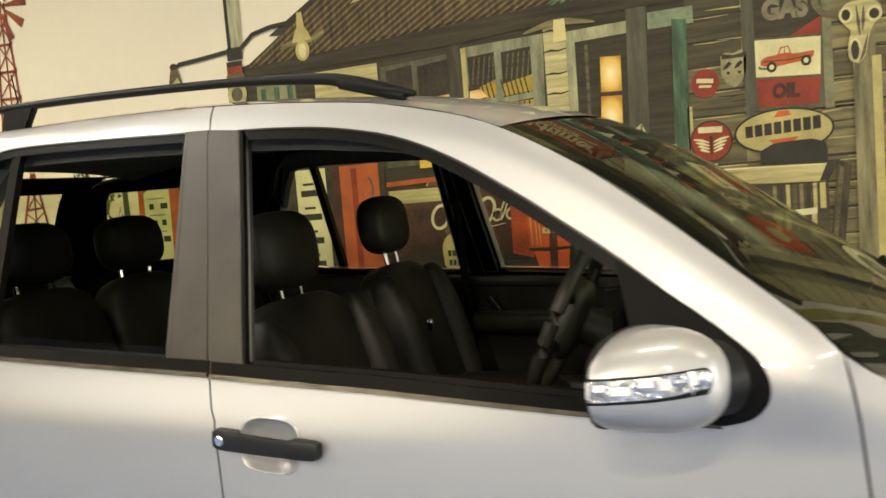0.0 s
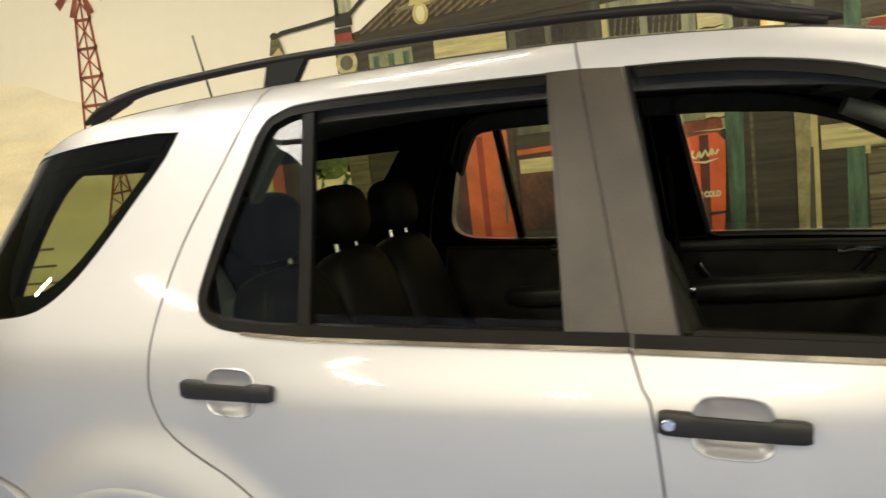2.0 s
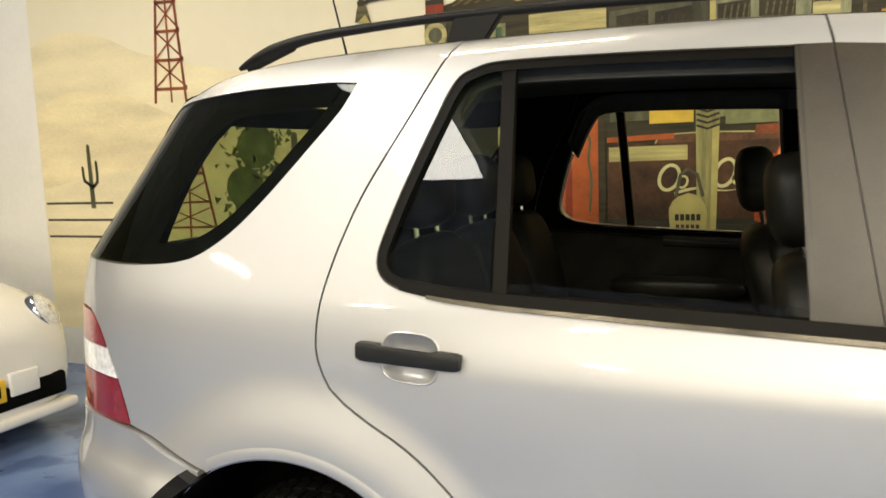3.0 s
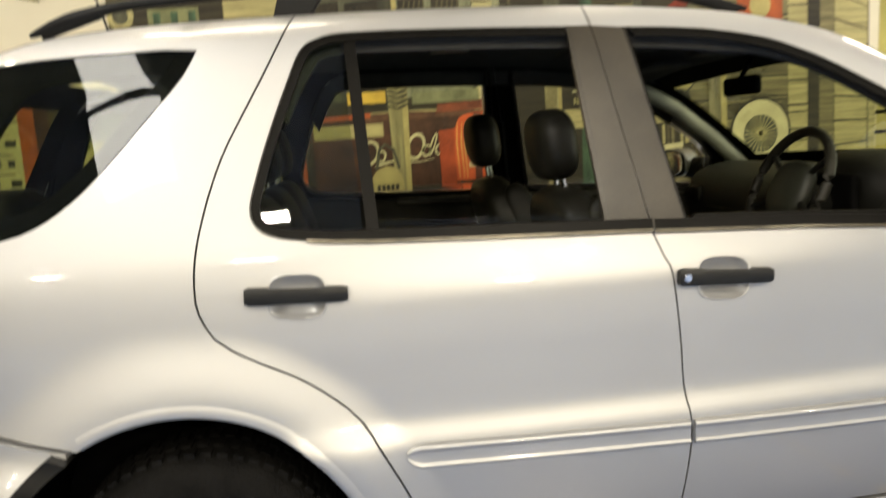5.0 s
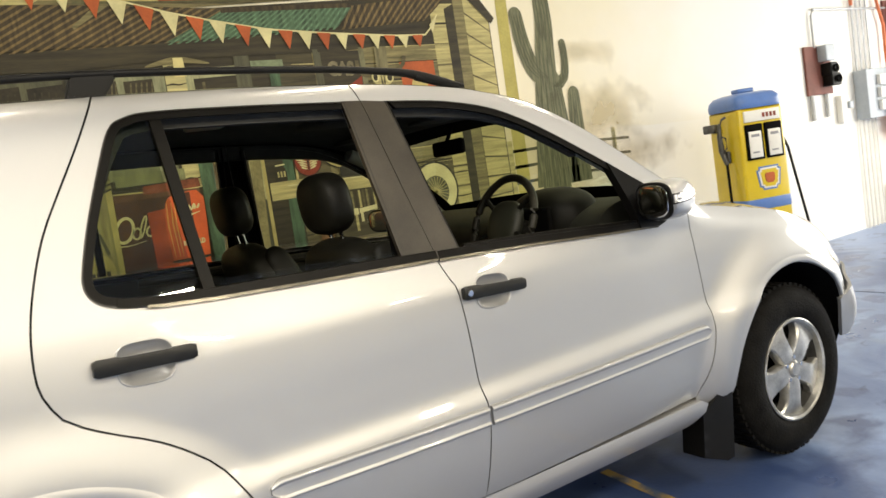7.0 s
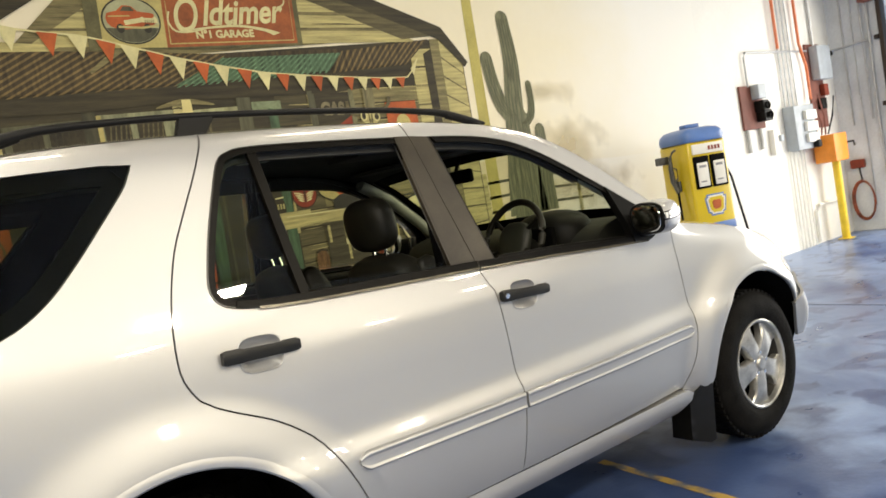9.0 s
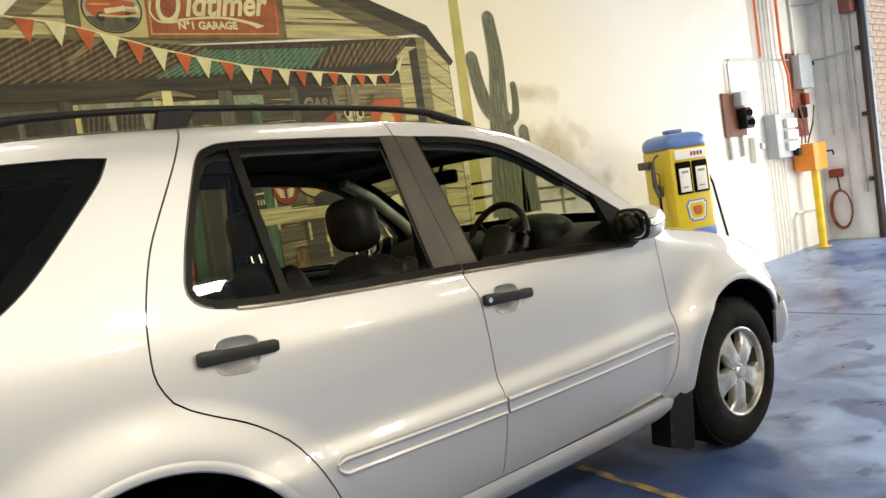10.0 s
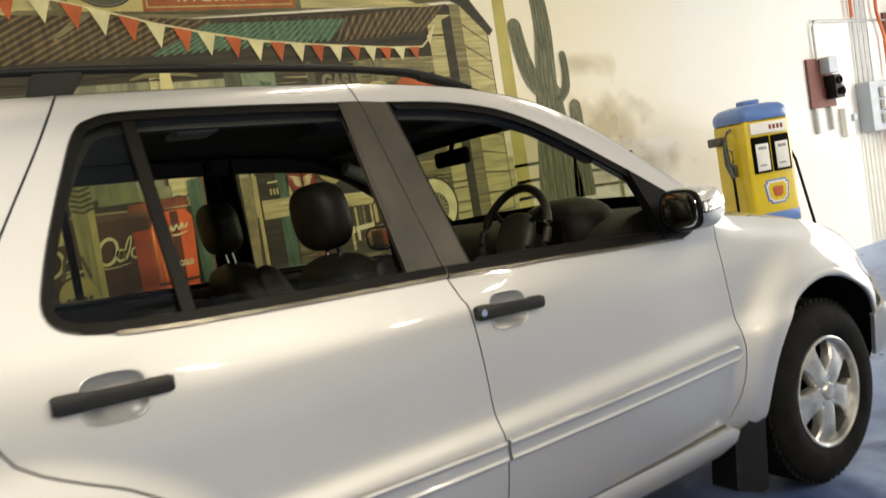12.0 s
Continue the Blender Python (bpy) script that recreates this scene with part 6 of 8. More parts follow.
skull = flat("painted_skull", catmull([(1.475, 2.19), (1.49, 2.245), (1.53, 2.262), (1.60, 2.262), (1.645, 2.23), (1.642, 2.17), (1.615, 2.145), (1.592, 2.08), (1.578, 2.01), (1.545, 1.972), (1.512, 1.99), (1.505, 2.06), (1.520, 2.13), (1.495, 2.155)], 0.02, True), LIGHTP, 39, front, "painted steer skull")
for sx, sz, rx, rz in ((1.501, 2.203, 0.018, 0.026), (1.618, 2.193, 0.021, 0.024), (1.534, 2.035, 0.017, 0.045)):
    flat("painted_socket_rim", oval(sx, sz, rx + 0.012, rz + 0.012, 18), paint((0.66, 0.62, 0.47), 0.15), 40, skull)
    flat("painted_hollow", oval(sx, sz, rx, rz, 16), PANEP, 41, skull)
for pts in (((1.545, 2.24), (1.552, 2.16), (1.556, 2.10)), ((1.575, 2.235), (1.572, 2.17), (1.568, 2.12)), ((1.588, 2.10), (1.570, 2.02), (1.555, 1.985))):
    flat("painted_crack", stroke(pts, [0.004, 0.016, 0.004]), PLANK2, 41, skull)
flat("painted_horn", stroke(catmull([(1.47, 2.22), (1.41, 2.225), (1.375, 2.27), (1.37, 2.33)], 0.02), 0.03), PLANK2, 38, skull)
flat("painted_horn", stroke(catmull([(1.64, 2.235), (1.70, 2.25), (1.75, 2.29), (1.768, 2.345)], 0.02), 0.03), PLANK2, 38, skull)
rs = flat("painted_square_sign", quad(1.72, 1.95, 2.02, 2.30), ORANGE, 30, front, "painted orange square sign")
flat("painted_mark", oval(1.87, 2.12, 0.07, 0.08, 20), CREAMP, 32, rs)
tyre = flat("painted_tyre", oval(1.865, 1.335, 0.205, 0.215), BLACKP, 33, front, "painted whitewall tyre on the wall")
flat("painted_whitewall", oval(1.865, 1.335, 0.19, 0.20), PWHITE, 35, tyre)
flat("painted_rim", oval(1.865, 1.32, 0.115, 0.12), GREYP, 37, tyre)
for k in range(12):
    a = math.pi * k / 12
    flat("painted_spoke", stroke([(1.865 - 0.11 * math.cos(a), 1.32 - 0.115 * math.sin(a)), (1.865 + 0.11 * math.cos(a), 1.32 + 0.115 * math.sin(a))], 0.006), LIGHTP, 39, tyre)

# drink machine and panels low on the wall, seen through the car
pan = flat("painted_drink_panel", [(-0.98, 1.02), (0.06, 1.0), (0.06, 1.585), (-0.98, 1.575)], paint((0.082, 0.034, 0.022), 0.3), 27, front, "painted dark red drinks panel")
flat("painted_panel_top", catmull([(-0.72, 1.572), (-0.70, 1.605), (-0.66, 1.618), (-0.40, 1.622), (0.12, 1.60)], 0.04) + [(0.12, 1.575)], paint((0.15, 0.07, 0.05), 0.25), 28, front)
flat("painted_panel_line", stroke(catmull([(-0.72, 1.572), (-0.70, 1.605), (-0.66, 1.618), (-0.40, 1.622), (0.12, 1.60)], 0.04), 0.007), LIGHTP, 29, front)
flat("painted_lower_step", quad(-0.98, 1.02, 0.06, 1.16), BLACKP, 28, front)


def loop(cx, cz, rx, rz, w, tilt=-22):
    """A painted ring."""
    o = oval(cx, cz, rx, rz, 24, tilt)
    return stroke(o + [o[0], o[1]], w)


for lx, lz, rx, rz, w in ((-0.645, 1.385, 0.050, 0.070, 0.018), (-0.575, 1.36, 0.024, 0.032, 0.012), (-0.36, 1.405, 0.048, 0.075, 0.018), (-0.295, 1.375, 0.022, 0.033, 0.012), (-0.253, 1.41, 0.011, 0.068, 0.010), (-0.215, 1.378, 0.022, 0.030, 0.012)):
    flat("painted_flourish", loop(lx, lz, rx, rz, w), PWHITE, 30, pan)
flat("painted_flourish", stroke(catmull([(-0.62, 1.30), (-0.50, 1.325), (-0.36, 1.31), (-0.25, 1.325)], 0.03), [0.004, 0.016, 0.016, 0.014, 0.012, 0.010, 0.008, 0.007, 0.006, 0.005, 0.004, 0.004, 0.003, 0.003][:len(catmull([(-0.62, 1.30), (-0.50, 1.325), (-0.36, 1.31), (-0.25, 1.325)], 0.03))]), PWHITE, 30, pan)
MACHO = paint((0.70, 0.125, 0.045), 0.12)
mach = flat("painted_drink_machine", [(-0.215, 1.15), (-0.095, 1.12), (-0.095, 1.50), (-0.215, 1.49)], paint((0.50, 0.085, 0.03), 0.2), 33, front, "painted orange drinks machine")
flat("painted_machine_front", catmull([(-0.115, 1.175), (-0.12, 1.40), (-0.10, 1.53), (-0.05, 1.575), (0.10, 1.585), (0.135, 1.54), (0.115, 1.175)], 0.03), MACHO, 34, mach)
flat("painted_machine_base", [(-0.095, 1.155), (0.112, 1.165), (0.10, 1.06), (-0.06, 1.05)], MACHO, 34, mach)
flat("painted_machine_gap", stroke([(-0.12, 1.168), (0.0, 1.158), (0.118, 1.170)], 0.014), BLACKP, 36, mach)
flat("painted_shade_band", [(-0.005, 1.06), (0.040, 1.06), (0.055, 1.58), (0.008, 1.58)], paint((0.10, 0.03, 0.02), 0.2), 35, mach)
for gx in (-0.098, -0.070, -0.050):
    flat("painted_gloss", stroke([(gx, 1.19), (gx - 0.008, 1.40), (gx + 0.002, 1.53)], [0.004, 0.010, 0.004]), paint((0.85, 0.42, 0.16), 0.1), 36, mach)
flat("painted_machine_top", [(-0.22, 1.60), (0.13, 1.605), (0.125, 1.66), (-0.21, 1.65)], paint((0.26, 0.07, 0.04), 0.25), 31, mach)
flat("painted_flourish", stroke(catmull([(-0.025, 1.505), (-0.035, 1.475), (-0.015, 1.462), (0.005, 1.495), (0.015, 1.465), (0.035, 1.500), (0.048, 1.468), (0.068, 1.505), (0.078, 1.470), (0.10, 1.500)], 0.012), 0.011), PWHITE, 37, mach)
flat("painted_flourish", stroke([(-0.03, 1.445), (0.03, 1.437), (0.095, 1.452)], [0.004, 0.012, 0.004]), PWHITE, 37, mach)
letters("ICE COLD", 0.030, 1.268, 0.040, PWHITE, 37, mach, 0, 0, 0.135, bold=0.003)
flat("painted_post", [(0.135, 1.0), (0.205, 1.0), (0.235, 1.75), (0.142, 1.75)], TEAL, 33, front)
flat("painted_post", [(0.455, 0.95), (0.50, 0.95), (0.545, 1.72), (0.47, 1.72)], paint((0.34, 0.31, 0.21), 0.2), 34, front)
flat("painted_edge", [(0.535, 0.98), (0.56, 0.98), (0.57, 1.72), (0.548, 1.72)], CREAMP, 34, front)
flat("painted_board", quad(0.58, 1.44, 0.90, 1.56), LIGHTP, 29, front)
flat("painted_post", [(-0.50, 1.02), (-0.405, 1.02), (-0.385, 1.80), (-0.51, 1.80)], paint((0.32, 0.30, 0.20), 0.2, 5, (5, 1, 0.5)), 34, front)
flat("painted_post_light", [(-0.435, 1.02), (-0.405, 1.02), (-0.390, 1.66), (-0.425, 1.64)], CREAMP, 35, front)
for k in range(5):
    flat("painted_stripe", stroke([(-0.505, 1.66 + 0.03 * k), (-0.45, 1.64 + 0.03 * k), (-0.39, 1.66 + 0.03 * k)], 0.012), BLACKP, 36, front)
flat("painted_lit_sill", quad(-0.75, 1.68, -0.52, 1.75), GLOWY, 30, front)
flat("painted_lit_sill", quad(-0.36, 1.66, 0.05, 1.73), paint((0.24, 0.26, 0.2), 0.2), 30, front)
flat("painted_board", quad(-0.97, 1.48, -0.55, 1.56), LIGHTP, 30, front)
flat("painted_board", stroke([(-0.98, 1.60), (-0.62, 1.61)], 0.03), ORANGE, 30, front)
bot = flat("painted_bag", catmull([(-0.64, 1.10), (-0.645, 1.22), (-0.60, 1.28), (-0.545, 1.30), (-0.48, 1.27), (-0.45, 1.20), (-0.455, 1.10)], 0.03) + [(-0.5, 1.05), (-0.6, 1.05)], CREAMP, 37, front, "painted pale sack")
for k in range(5):
    flat("painted_bar", quad(-0.615 + 0.028 * k, 1.150, -0.594 + 0.028 * k, 1.185), BLACKP, 39, bot)
    flat("painted_bar", quad(-0.610 + 0.026 * k, 1.095, -0.592 + 0.026 * k, 1.128), BLACKP, 39, bot)
flat("painted_handle", stroke([(-0.61, 1.28), (-0.585, 1.40), (-0.55, 1.43), (-0.50, 1.40), (-0.47, 1.28)], 0.018), GREYP, 39, bot)

# old pump panels at the left
vm = flat("painted_pump", [(-2.945, 0.9), (-2.50, 0.9), (-2.49, 1.84), (-2.925, 1.80)], ORANGE, 27, front, "painted old orange fuel pump")
flat("painted_pump_face", [(-2.885, 0.95), (-2.665, 0.95), (-2.645, 1.86), (-2.875, 1.84)], PWHITE, 30, vm)
flat("painted_line", stroke(catmull([(-2.88, 1.695), (-2.82, 1.725), (-2.72, 1.73), (-2.655, 1.715)], 0.03), 0.012), BLACKP, 32, vm)
for r in range(3):
    for c in range(2):
        flat("painted_bars", quad(-2.835 + 0.10 * c, 1.345 + 0.115 * r, -2.795 + 0.10 * c + 0.022 * ((r + c) % 2), 1.385 + 0.115 * r), BLACKP, 32, vm)
    flat("painted_bars", quad(-2.84, 1.415 + 0.115 * r, -2.70, 1.422 + 0.115 * r), GREYP, 32, vm)
flat("painted_bars", quad(-2.79, 1.17, -2.71, 1.20), BLACKP, 32, vm)
flat("painted_column", [(-2.57, 0.9), (-2.49, 0.9), (-2.475, 1.84), (-2.555, 1.84)], DARKRED, 31, vm)
flat("painted_shade", [(-2.49, 0.9), (-2.33, 0.9), (-2.33, 1.72), (-2.475, 1.84)], paint((0.10, 0.075, 0.045), 0.3), 28, vm)
for k in range(9):
    flat("painted_chain_link", oval(-2.425 + 0.012 * math.sin(1.7 * k), 1.30 + 0.055 * k, 0.012, 0.018, 10), GREYP, 31, vm)
for k in range(3):
    flat("painted_rail", stroke([(-3.45, 1.165 + 0.065 * k), (-3.15, 1.175 + 0.062 * k), (-2.96, 1.19 + 0.06 * k)], 0.012), BLACKP, 25, front)
vm2 = flat("painted_pump", quad(-1.36, 0.9, -0.99, 1.74), ORANGE, 27, front, "painted old orange fuel pump")
flat("painted_gloss", quad(-1.22, 0.95, -1.18, 1.72), REDP, 30, vm2)
flat("painted_nozzle", stroke(catmull([(-1.10, 1.66), (-1.075, 1.60), (-1.085, 1.50), (-1.07, 1.38), (-1.08, 1.2)], 0.03), 0.014), GREYP, 30, vm2)
flat("painted_strip", quad(-1.36, 0.9, -1.30, 1.74), DARKRED, 30, vm2)
flat("painted_strip", quad(-1.03, 0.9, -0.99, 1.74), DARKW, 30, vm2)
flat("painted_pump_face", quad(-1.62, 0.95, -1.40, 1.74), PWHITE, 27, front)
for r in range(4):
    flat("painted_bars", quad(-1.59, 1.12 + 0.15 * r, -1.45, 1.16 + 0.15 * r), BLACKP, 30, front)
    flat("painted_bars", quad(-1.57, 1.19 + 0.15 * r, -1.49, 1.205 + 0.15 * r), BLACKP, 30, front)

# name board of the station
bd = flat("painted_name_board", [(-0.40, 2.735), (1.085, 2.755), (1.10, 3.23), (-0.385, 3.21)], paint((0.13, 0.125, 0.085), 0.2), 33, front, "painted station name board with an old car")
flat("painted_field", [(-0.315, 2.752), (0.085, 2.752), (0.10, 3.11), (-0.30, 3.09)], CREAMP, 35, bd)
flat("painted_field", [(0.085, 2.752), (1.045, 2.775), (1.06, 3.15), (0.10, 3.11)], paint((0.36, 0.105, 0.045), 0.15), 35, bd)
flat("painted_border", stroke([(0.11, 2.775), (1.02, 2.797), (1.035, 3.125), (0.125, 3.09), (0.11, 2.775)], 0.008), CREAMP, 37, bd)
flat("painted_oval", oval(-0.113, 2.925, 0.185, 0.152), BLACKP, 37, bd)
flat("painted_oval_field", oval(-0.113, 2.925, 0.174, 0.142), paint((0.42, 0.44, 0.42), 0.1), 39, bd)
flat("painted_oval_ground", [p for p in oval(-0.113, 2.925, 0.172, 0.140) if p[1] < 2.90], GREYP, 40, bd)
flat("painted_old_car", catmull([(-0.265, 2.91), (-0.26, 2.97), (-0.20, 2.985), (-0.16, 3.02), (-0.10, 3.015), (-0.07, 2.985), (0.03, 2.97), (0.05, 2.92), (-0.02, 2.885), (-0.2, 2.87)], 0.03, True), ORANGE, 41, bd)
flat("painted_glass", [(-0.175, 2.985), (-0.15, 3.015), (-0.105, 3.012), (-0.085, 2.985)], GREYP, 42, bd)
for hx, hz in ((-0.045, 2.935), (0.035, 2.938)):
    flat("painted_headlight", oval(hx, hz, 0.013, 0.015, 14), PWHITE, 44, bd)
for k in range(5):
    flat("painted_grille", stroke([(-0.03 + 0.013 * k, 2.90), (-0.028 + 0.013 * k, 2.93)], 0.004), BLACKP, 45, bd)
flat("painted_bumper", stroke([(-0.20, 2.885), (-0.06, 2.878), (0.055, 2.895)], 0.014), LIGHTP, 44, bd)
flat("painted_side_light", stroke([(-0.255, 2.95), (-0.12, 2.955)], 0.008), CREAMP, 44, bd)
flat("painted_chrome", stroke([(-0.16, 2.91), (-0.05, 2.93), (0.05, 2.925)], 0.03), PWHITE, 43, bd)
for wx in (-0.19, -0.02):
    flat("painted_wheel", oval(wx, 2.875, 0.025, 0.03, 16), BLACKP, 43, bd)
letters("O", 0.225, 2.952, 0.33, PWHITE, 39, bd, 1.5, 0.30, 0.17, bold=0.004)
letters("ldtimer", 0.640, 2.985, 0.235, PWHITE, 39, bd, 2.5, 0.34, 0.62, bold=0.006)
flat("painted_swash", stroke(catmull([(0.135, 2.99), (0.12, 2.92), (0.16, 2.86), (0.26, 2.855), (0.40, 2.885)], 0.02), 0.012), PWHITE, 40, bd)
flat("painted_swash", stroke(catmull([(0.94, 3.03), (0.985, 3.06), (0.99, 3.10), (0.965, 3.105)], 0.015), 0.012), PWHITE, 40, bd)
letters("N\u00b01 GARAGE", 0.50, 2.838, 0.070, PWHITE, 39, bd, 1.5, 0, 0.42, bold=0.003)
flat("painted_swash", catmull([(0.20, 2.86), (0.35, 2.885), (0.60, 2.905), (0.80, 2.88), (0.92, 2.85)], 0.03) + catmull([(0.86, 2.83), (0.80, 2.858), (0.60, 2.888), (0.35, 2.872)], 0.03), PWHITE, 41, bd)

# bunting along the awning
def hang(t):
    pts = [(-1.30, 3.02), (-1.05, 2.93), (-0.762, 2.862), (-0.431, 2.828), (-0.093, 2.741), (0.131, 2.680), (0.392, 2.626), (0.755, 2.562), (1.16, 2.527), (1.712, 2.492), (1.98, 2.49)]
    return float(np.interp(t, [p[0] for p in pts], [p[1] for p in pts]))


bunt = flat("painted_string", stroke([(x, hang(x)) for x in np.linspace(-1.3, 1.98, 40)], 0.012), PWHITE, 46, front, "painted string of red and white pennants")
flat("painted_string", stroke([(1.98, 2.49), (2.05, 2.55), (2.11, 2.635)], 0.012), PWHITE, 46, front)
tips = [-1.20, -1.02, -0.83, -0.616, -0.448, -0.290, -0.151, 0.0, 0.143, 0.295, 0.434, 0.596, 0.738, 0.882, 1.021, 1.159, 1.294, 1.431, 1.555, 1.677, 1.793, 1.917]
for k, tx in enumerate(tips):
    w = 0.057 - 0.010 * max(0, min(1, (tx + 0.2) / 2.1))
    zt = hang(tx) - 0.142 + 0.05 * max(0, min(1, (tx - 0.3) / 1.6))
    flat("painted_pennant", [(tx - w - 0.008, hang(tx - w)), (tx + w - 0.008, hang(tx + w)), (tx + 0.004, zt)], ORANGE if k % 2 == 1 else PWHITE, 48, bunt)
flat("painted_pennant", [(2.03, 2.56), (2.115, 2.645), (2.05, 2.50)], PWHITE, 48, bunt)
# far lamp under the awning
flat("painted_lamp_shade", catmull([(-0.07, 2.355), (0.02, 2.392), (0.13, 2.412), (0.24, 2.393), (0.33, 2.36), (0.13, 2.372)], 0.03, True), PLANK, 35, front)
flat("painted_lamp_neck", [(0.098, 2.285), (0.172, 2.29), (0.166, 2.405), (0.106, 2.405)], paint((0.74, 0.68, 0.48), 0.05), 37, front)

# lamp post with two arms
lp = flat("painted_lamp_post", [(-2.01, 2.56), (-1.925, 2.56), (-1.915, 3.4), (-2.03, 3.4)], paint((0.50, 0.50, 0.47), 0.2, 5, (6, 1, 0.5)), 27, None, "painted lamp post with two bulbs")
flat("painted_post_edge", quad(-2.04, 2.56, -2.015, 3.4), BLACKP, 29, lp)
flat("painted_collar", quad(-2.05, 2.49, -1.93, 2.57), BLACKP, 29, lp)
flat("painted_tag", quad(-2.06, 2.40, -1.94, 2.48), REDP, 31, lp)
flat("painted_tag_band", quad(-2.06, 2.45, -1.94, 2.482), BLACKP, 32, lp)
flat("painted_roundel", oval(-2.0, 2.27, 0.075, 0.075, 24), LIGHTP, 31, lp)
flat("painted_roundel_ring", oval(-2.0, 2.27, 0.045, 0.045, 20), GREYP, 33, lp)
flat("painted_post_low", quad(-2.07, 1.0, -1.93, 2.40), PLANK2, 26, lp)
flat("painted_arm", stroke([(-1.96, 2.54), (-1.84, 2.63), (-1.70, 2.655), (-1.515, 2.66)], 0.028), BLACKP, 31, lp)
flat("painted_arm", stroke([(-2.05, 2.55), (-2.25, 2.535), (-2.44, 2.525), (-2.50, 2.50)], 0.028), BLACKP, 31, lp)
flat("painted_shade", [(-2.545, 2.40), (-2.425, 2.375), (-2.455, 2.47), (-2.475, 2.515), (-2.515, 2.515), (-2.53, 2.47)], PLANK2, 33, lp)
flat("painted_shade_mouth", [(-2.525, 2.398), (-2.43, 2.378), (-2.47, 2.44)], CREAMP, 35, lp)
flat("painted_cap", oval(-2.495, 2.515, 0.03, 0.022, 16), DARKW, 35, lp)
flat("painted_bulb_glow", [(-1.548, 2.53), (-1.408, 2.535), (-1.425, 2.58), (-1.452, 2.62), (-1.462, 2.71), (-1.498, 2.71), (-1.506, 2.62), (-1.532, 2.575)], CREAMP, 37, lp)
flat("painted_shade", [(-1.645, 2.505), (-1.62, 2.53), (-1.55, 2.55), (-1.39, 2.55), (-1.315, 2.585), (-1.315, 2.56), (-1.42, 2.515), (-1.54, 2.515)], PLANK, 36, lp)
flat("painted_bulb_halo", oval(-1.478, 2.475, 0.05, 0.062, 24), CREAMP, 38, lp)
flat("painted_bulb", oval(-1.478, 2.475, 0.028, 0.045, 20), PWHITE, 39, lp)

# wind pump tower
wm = flat("painted_wind_pump", stroke([(-4.21, 2.0), (-4.10, 3.2)], 0.022), MILLRED, 11, None, "painted red wind pump tower")
flat("painted_leg", stroke([(-3.93, 2.0), (-4.02, 3.2)], 0.022), MILLRED, 11, wm)
flat("painted_leg", stroke([(-4.06, 2.0), (-4.06, 3.2)], 0.016), MILLRED, 11, wm)
for k in range(6):
    za = 2.10 + 0.20 * k
    wa, wb = 0.137 - 0.017 * k, 0.137 - 0.017 * (k + 1)
    flat("painted_brace", stroke([(-4.07 - wa, za), (-4.05 + wa, za - 0.01)], 0.022), MILLRED, 13, wm)
    flat("painted_brace", stroke([(-4.07 - wa, za), (-4.06 + wb, za + 0.2)], 0.013), MILLRED, 13, wm)
    flat("painted_brace", stroke([(-4.05 + wa, za), (-4.06 - wb, za + 0.2)], 0.013), MILLRED, 13, wm)
for k in range(10):
    a = 2 * math.pi * k / 10
    flat("painted_vane", stroke([(-4.06 + 0.06 * math.cos(a), 3.18 + 0.06 * math.sin(a)), (-4.06 + 0.27 * math.cos(a), 3.18 + 0.27 * math.sin(a))], [0.02, 0.07]), MILLRED, 15, wm)

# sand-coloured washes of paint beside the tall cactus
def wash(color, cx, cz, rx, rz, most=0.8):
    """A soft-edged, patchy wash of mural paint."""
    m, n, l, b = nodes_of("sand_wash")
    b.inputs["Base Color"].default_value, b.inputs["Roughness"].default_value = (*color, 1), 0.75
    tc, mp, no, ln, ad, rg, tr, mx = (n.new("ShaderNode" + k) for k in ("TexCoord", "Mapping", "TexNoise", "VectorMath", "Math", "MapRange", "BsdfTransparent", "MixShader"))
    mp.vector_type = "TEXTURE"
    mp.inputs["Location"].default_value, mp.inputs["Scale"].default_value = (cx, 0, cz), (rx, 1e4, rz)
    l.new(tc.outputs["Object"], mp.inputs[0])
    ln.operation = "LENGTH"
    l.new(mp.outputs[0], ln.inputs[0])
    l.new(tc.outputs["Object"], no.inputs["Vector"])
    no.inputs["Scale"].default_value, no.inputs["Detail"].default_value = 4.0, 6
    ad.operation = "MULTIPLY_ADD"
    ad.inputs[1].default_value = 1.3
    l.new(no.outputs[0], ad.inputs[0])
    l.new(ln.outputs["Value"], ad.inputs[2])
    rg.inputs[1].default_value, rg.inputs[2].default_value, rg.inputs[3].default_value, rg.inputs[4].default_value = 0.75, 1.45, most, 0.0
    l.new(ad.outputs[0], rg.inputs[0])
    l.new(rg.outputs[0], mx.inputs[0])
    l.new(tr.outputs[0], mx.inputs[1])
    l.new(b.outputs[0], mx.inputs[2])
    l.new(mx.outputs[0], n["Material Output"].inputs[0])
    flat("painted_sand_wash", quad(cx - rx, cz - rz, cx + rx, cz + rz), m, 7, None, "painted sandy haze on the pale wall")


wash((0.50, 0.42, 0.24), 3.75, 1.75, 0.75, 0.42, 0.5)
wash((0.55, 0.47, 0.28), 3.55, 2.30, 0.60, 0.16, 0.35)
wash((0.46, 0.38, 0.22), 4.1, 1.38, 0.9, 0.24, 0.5)


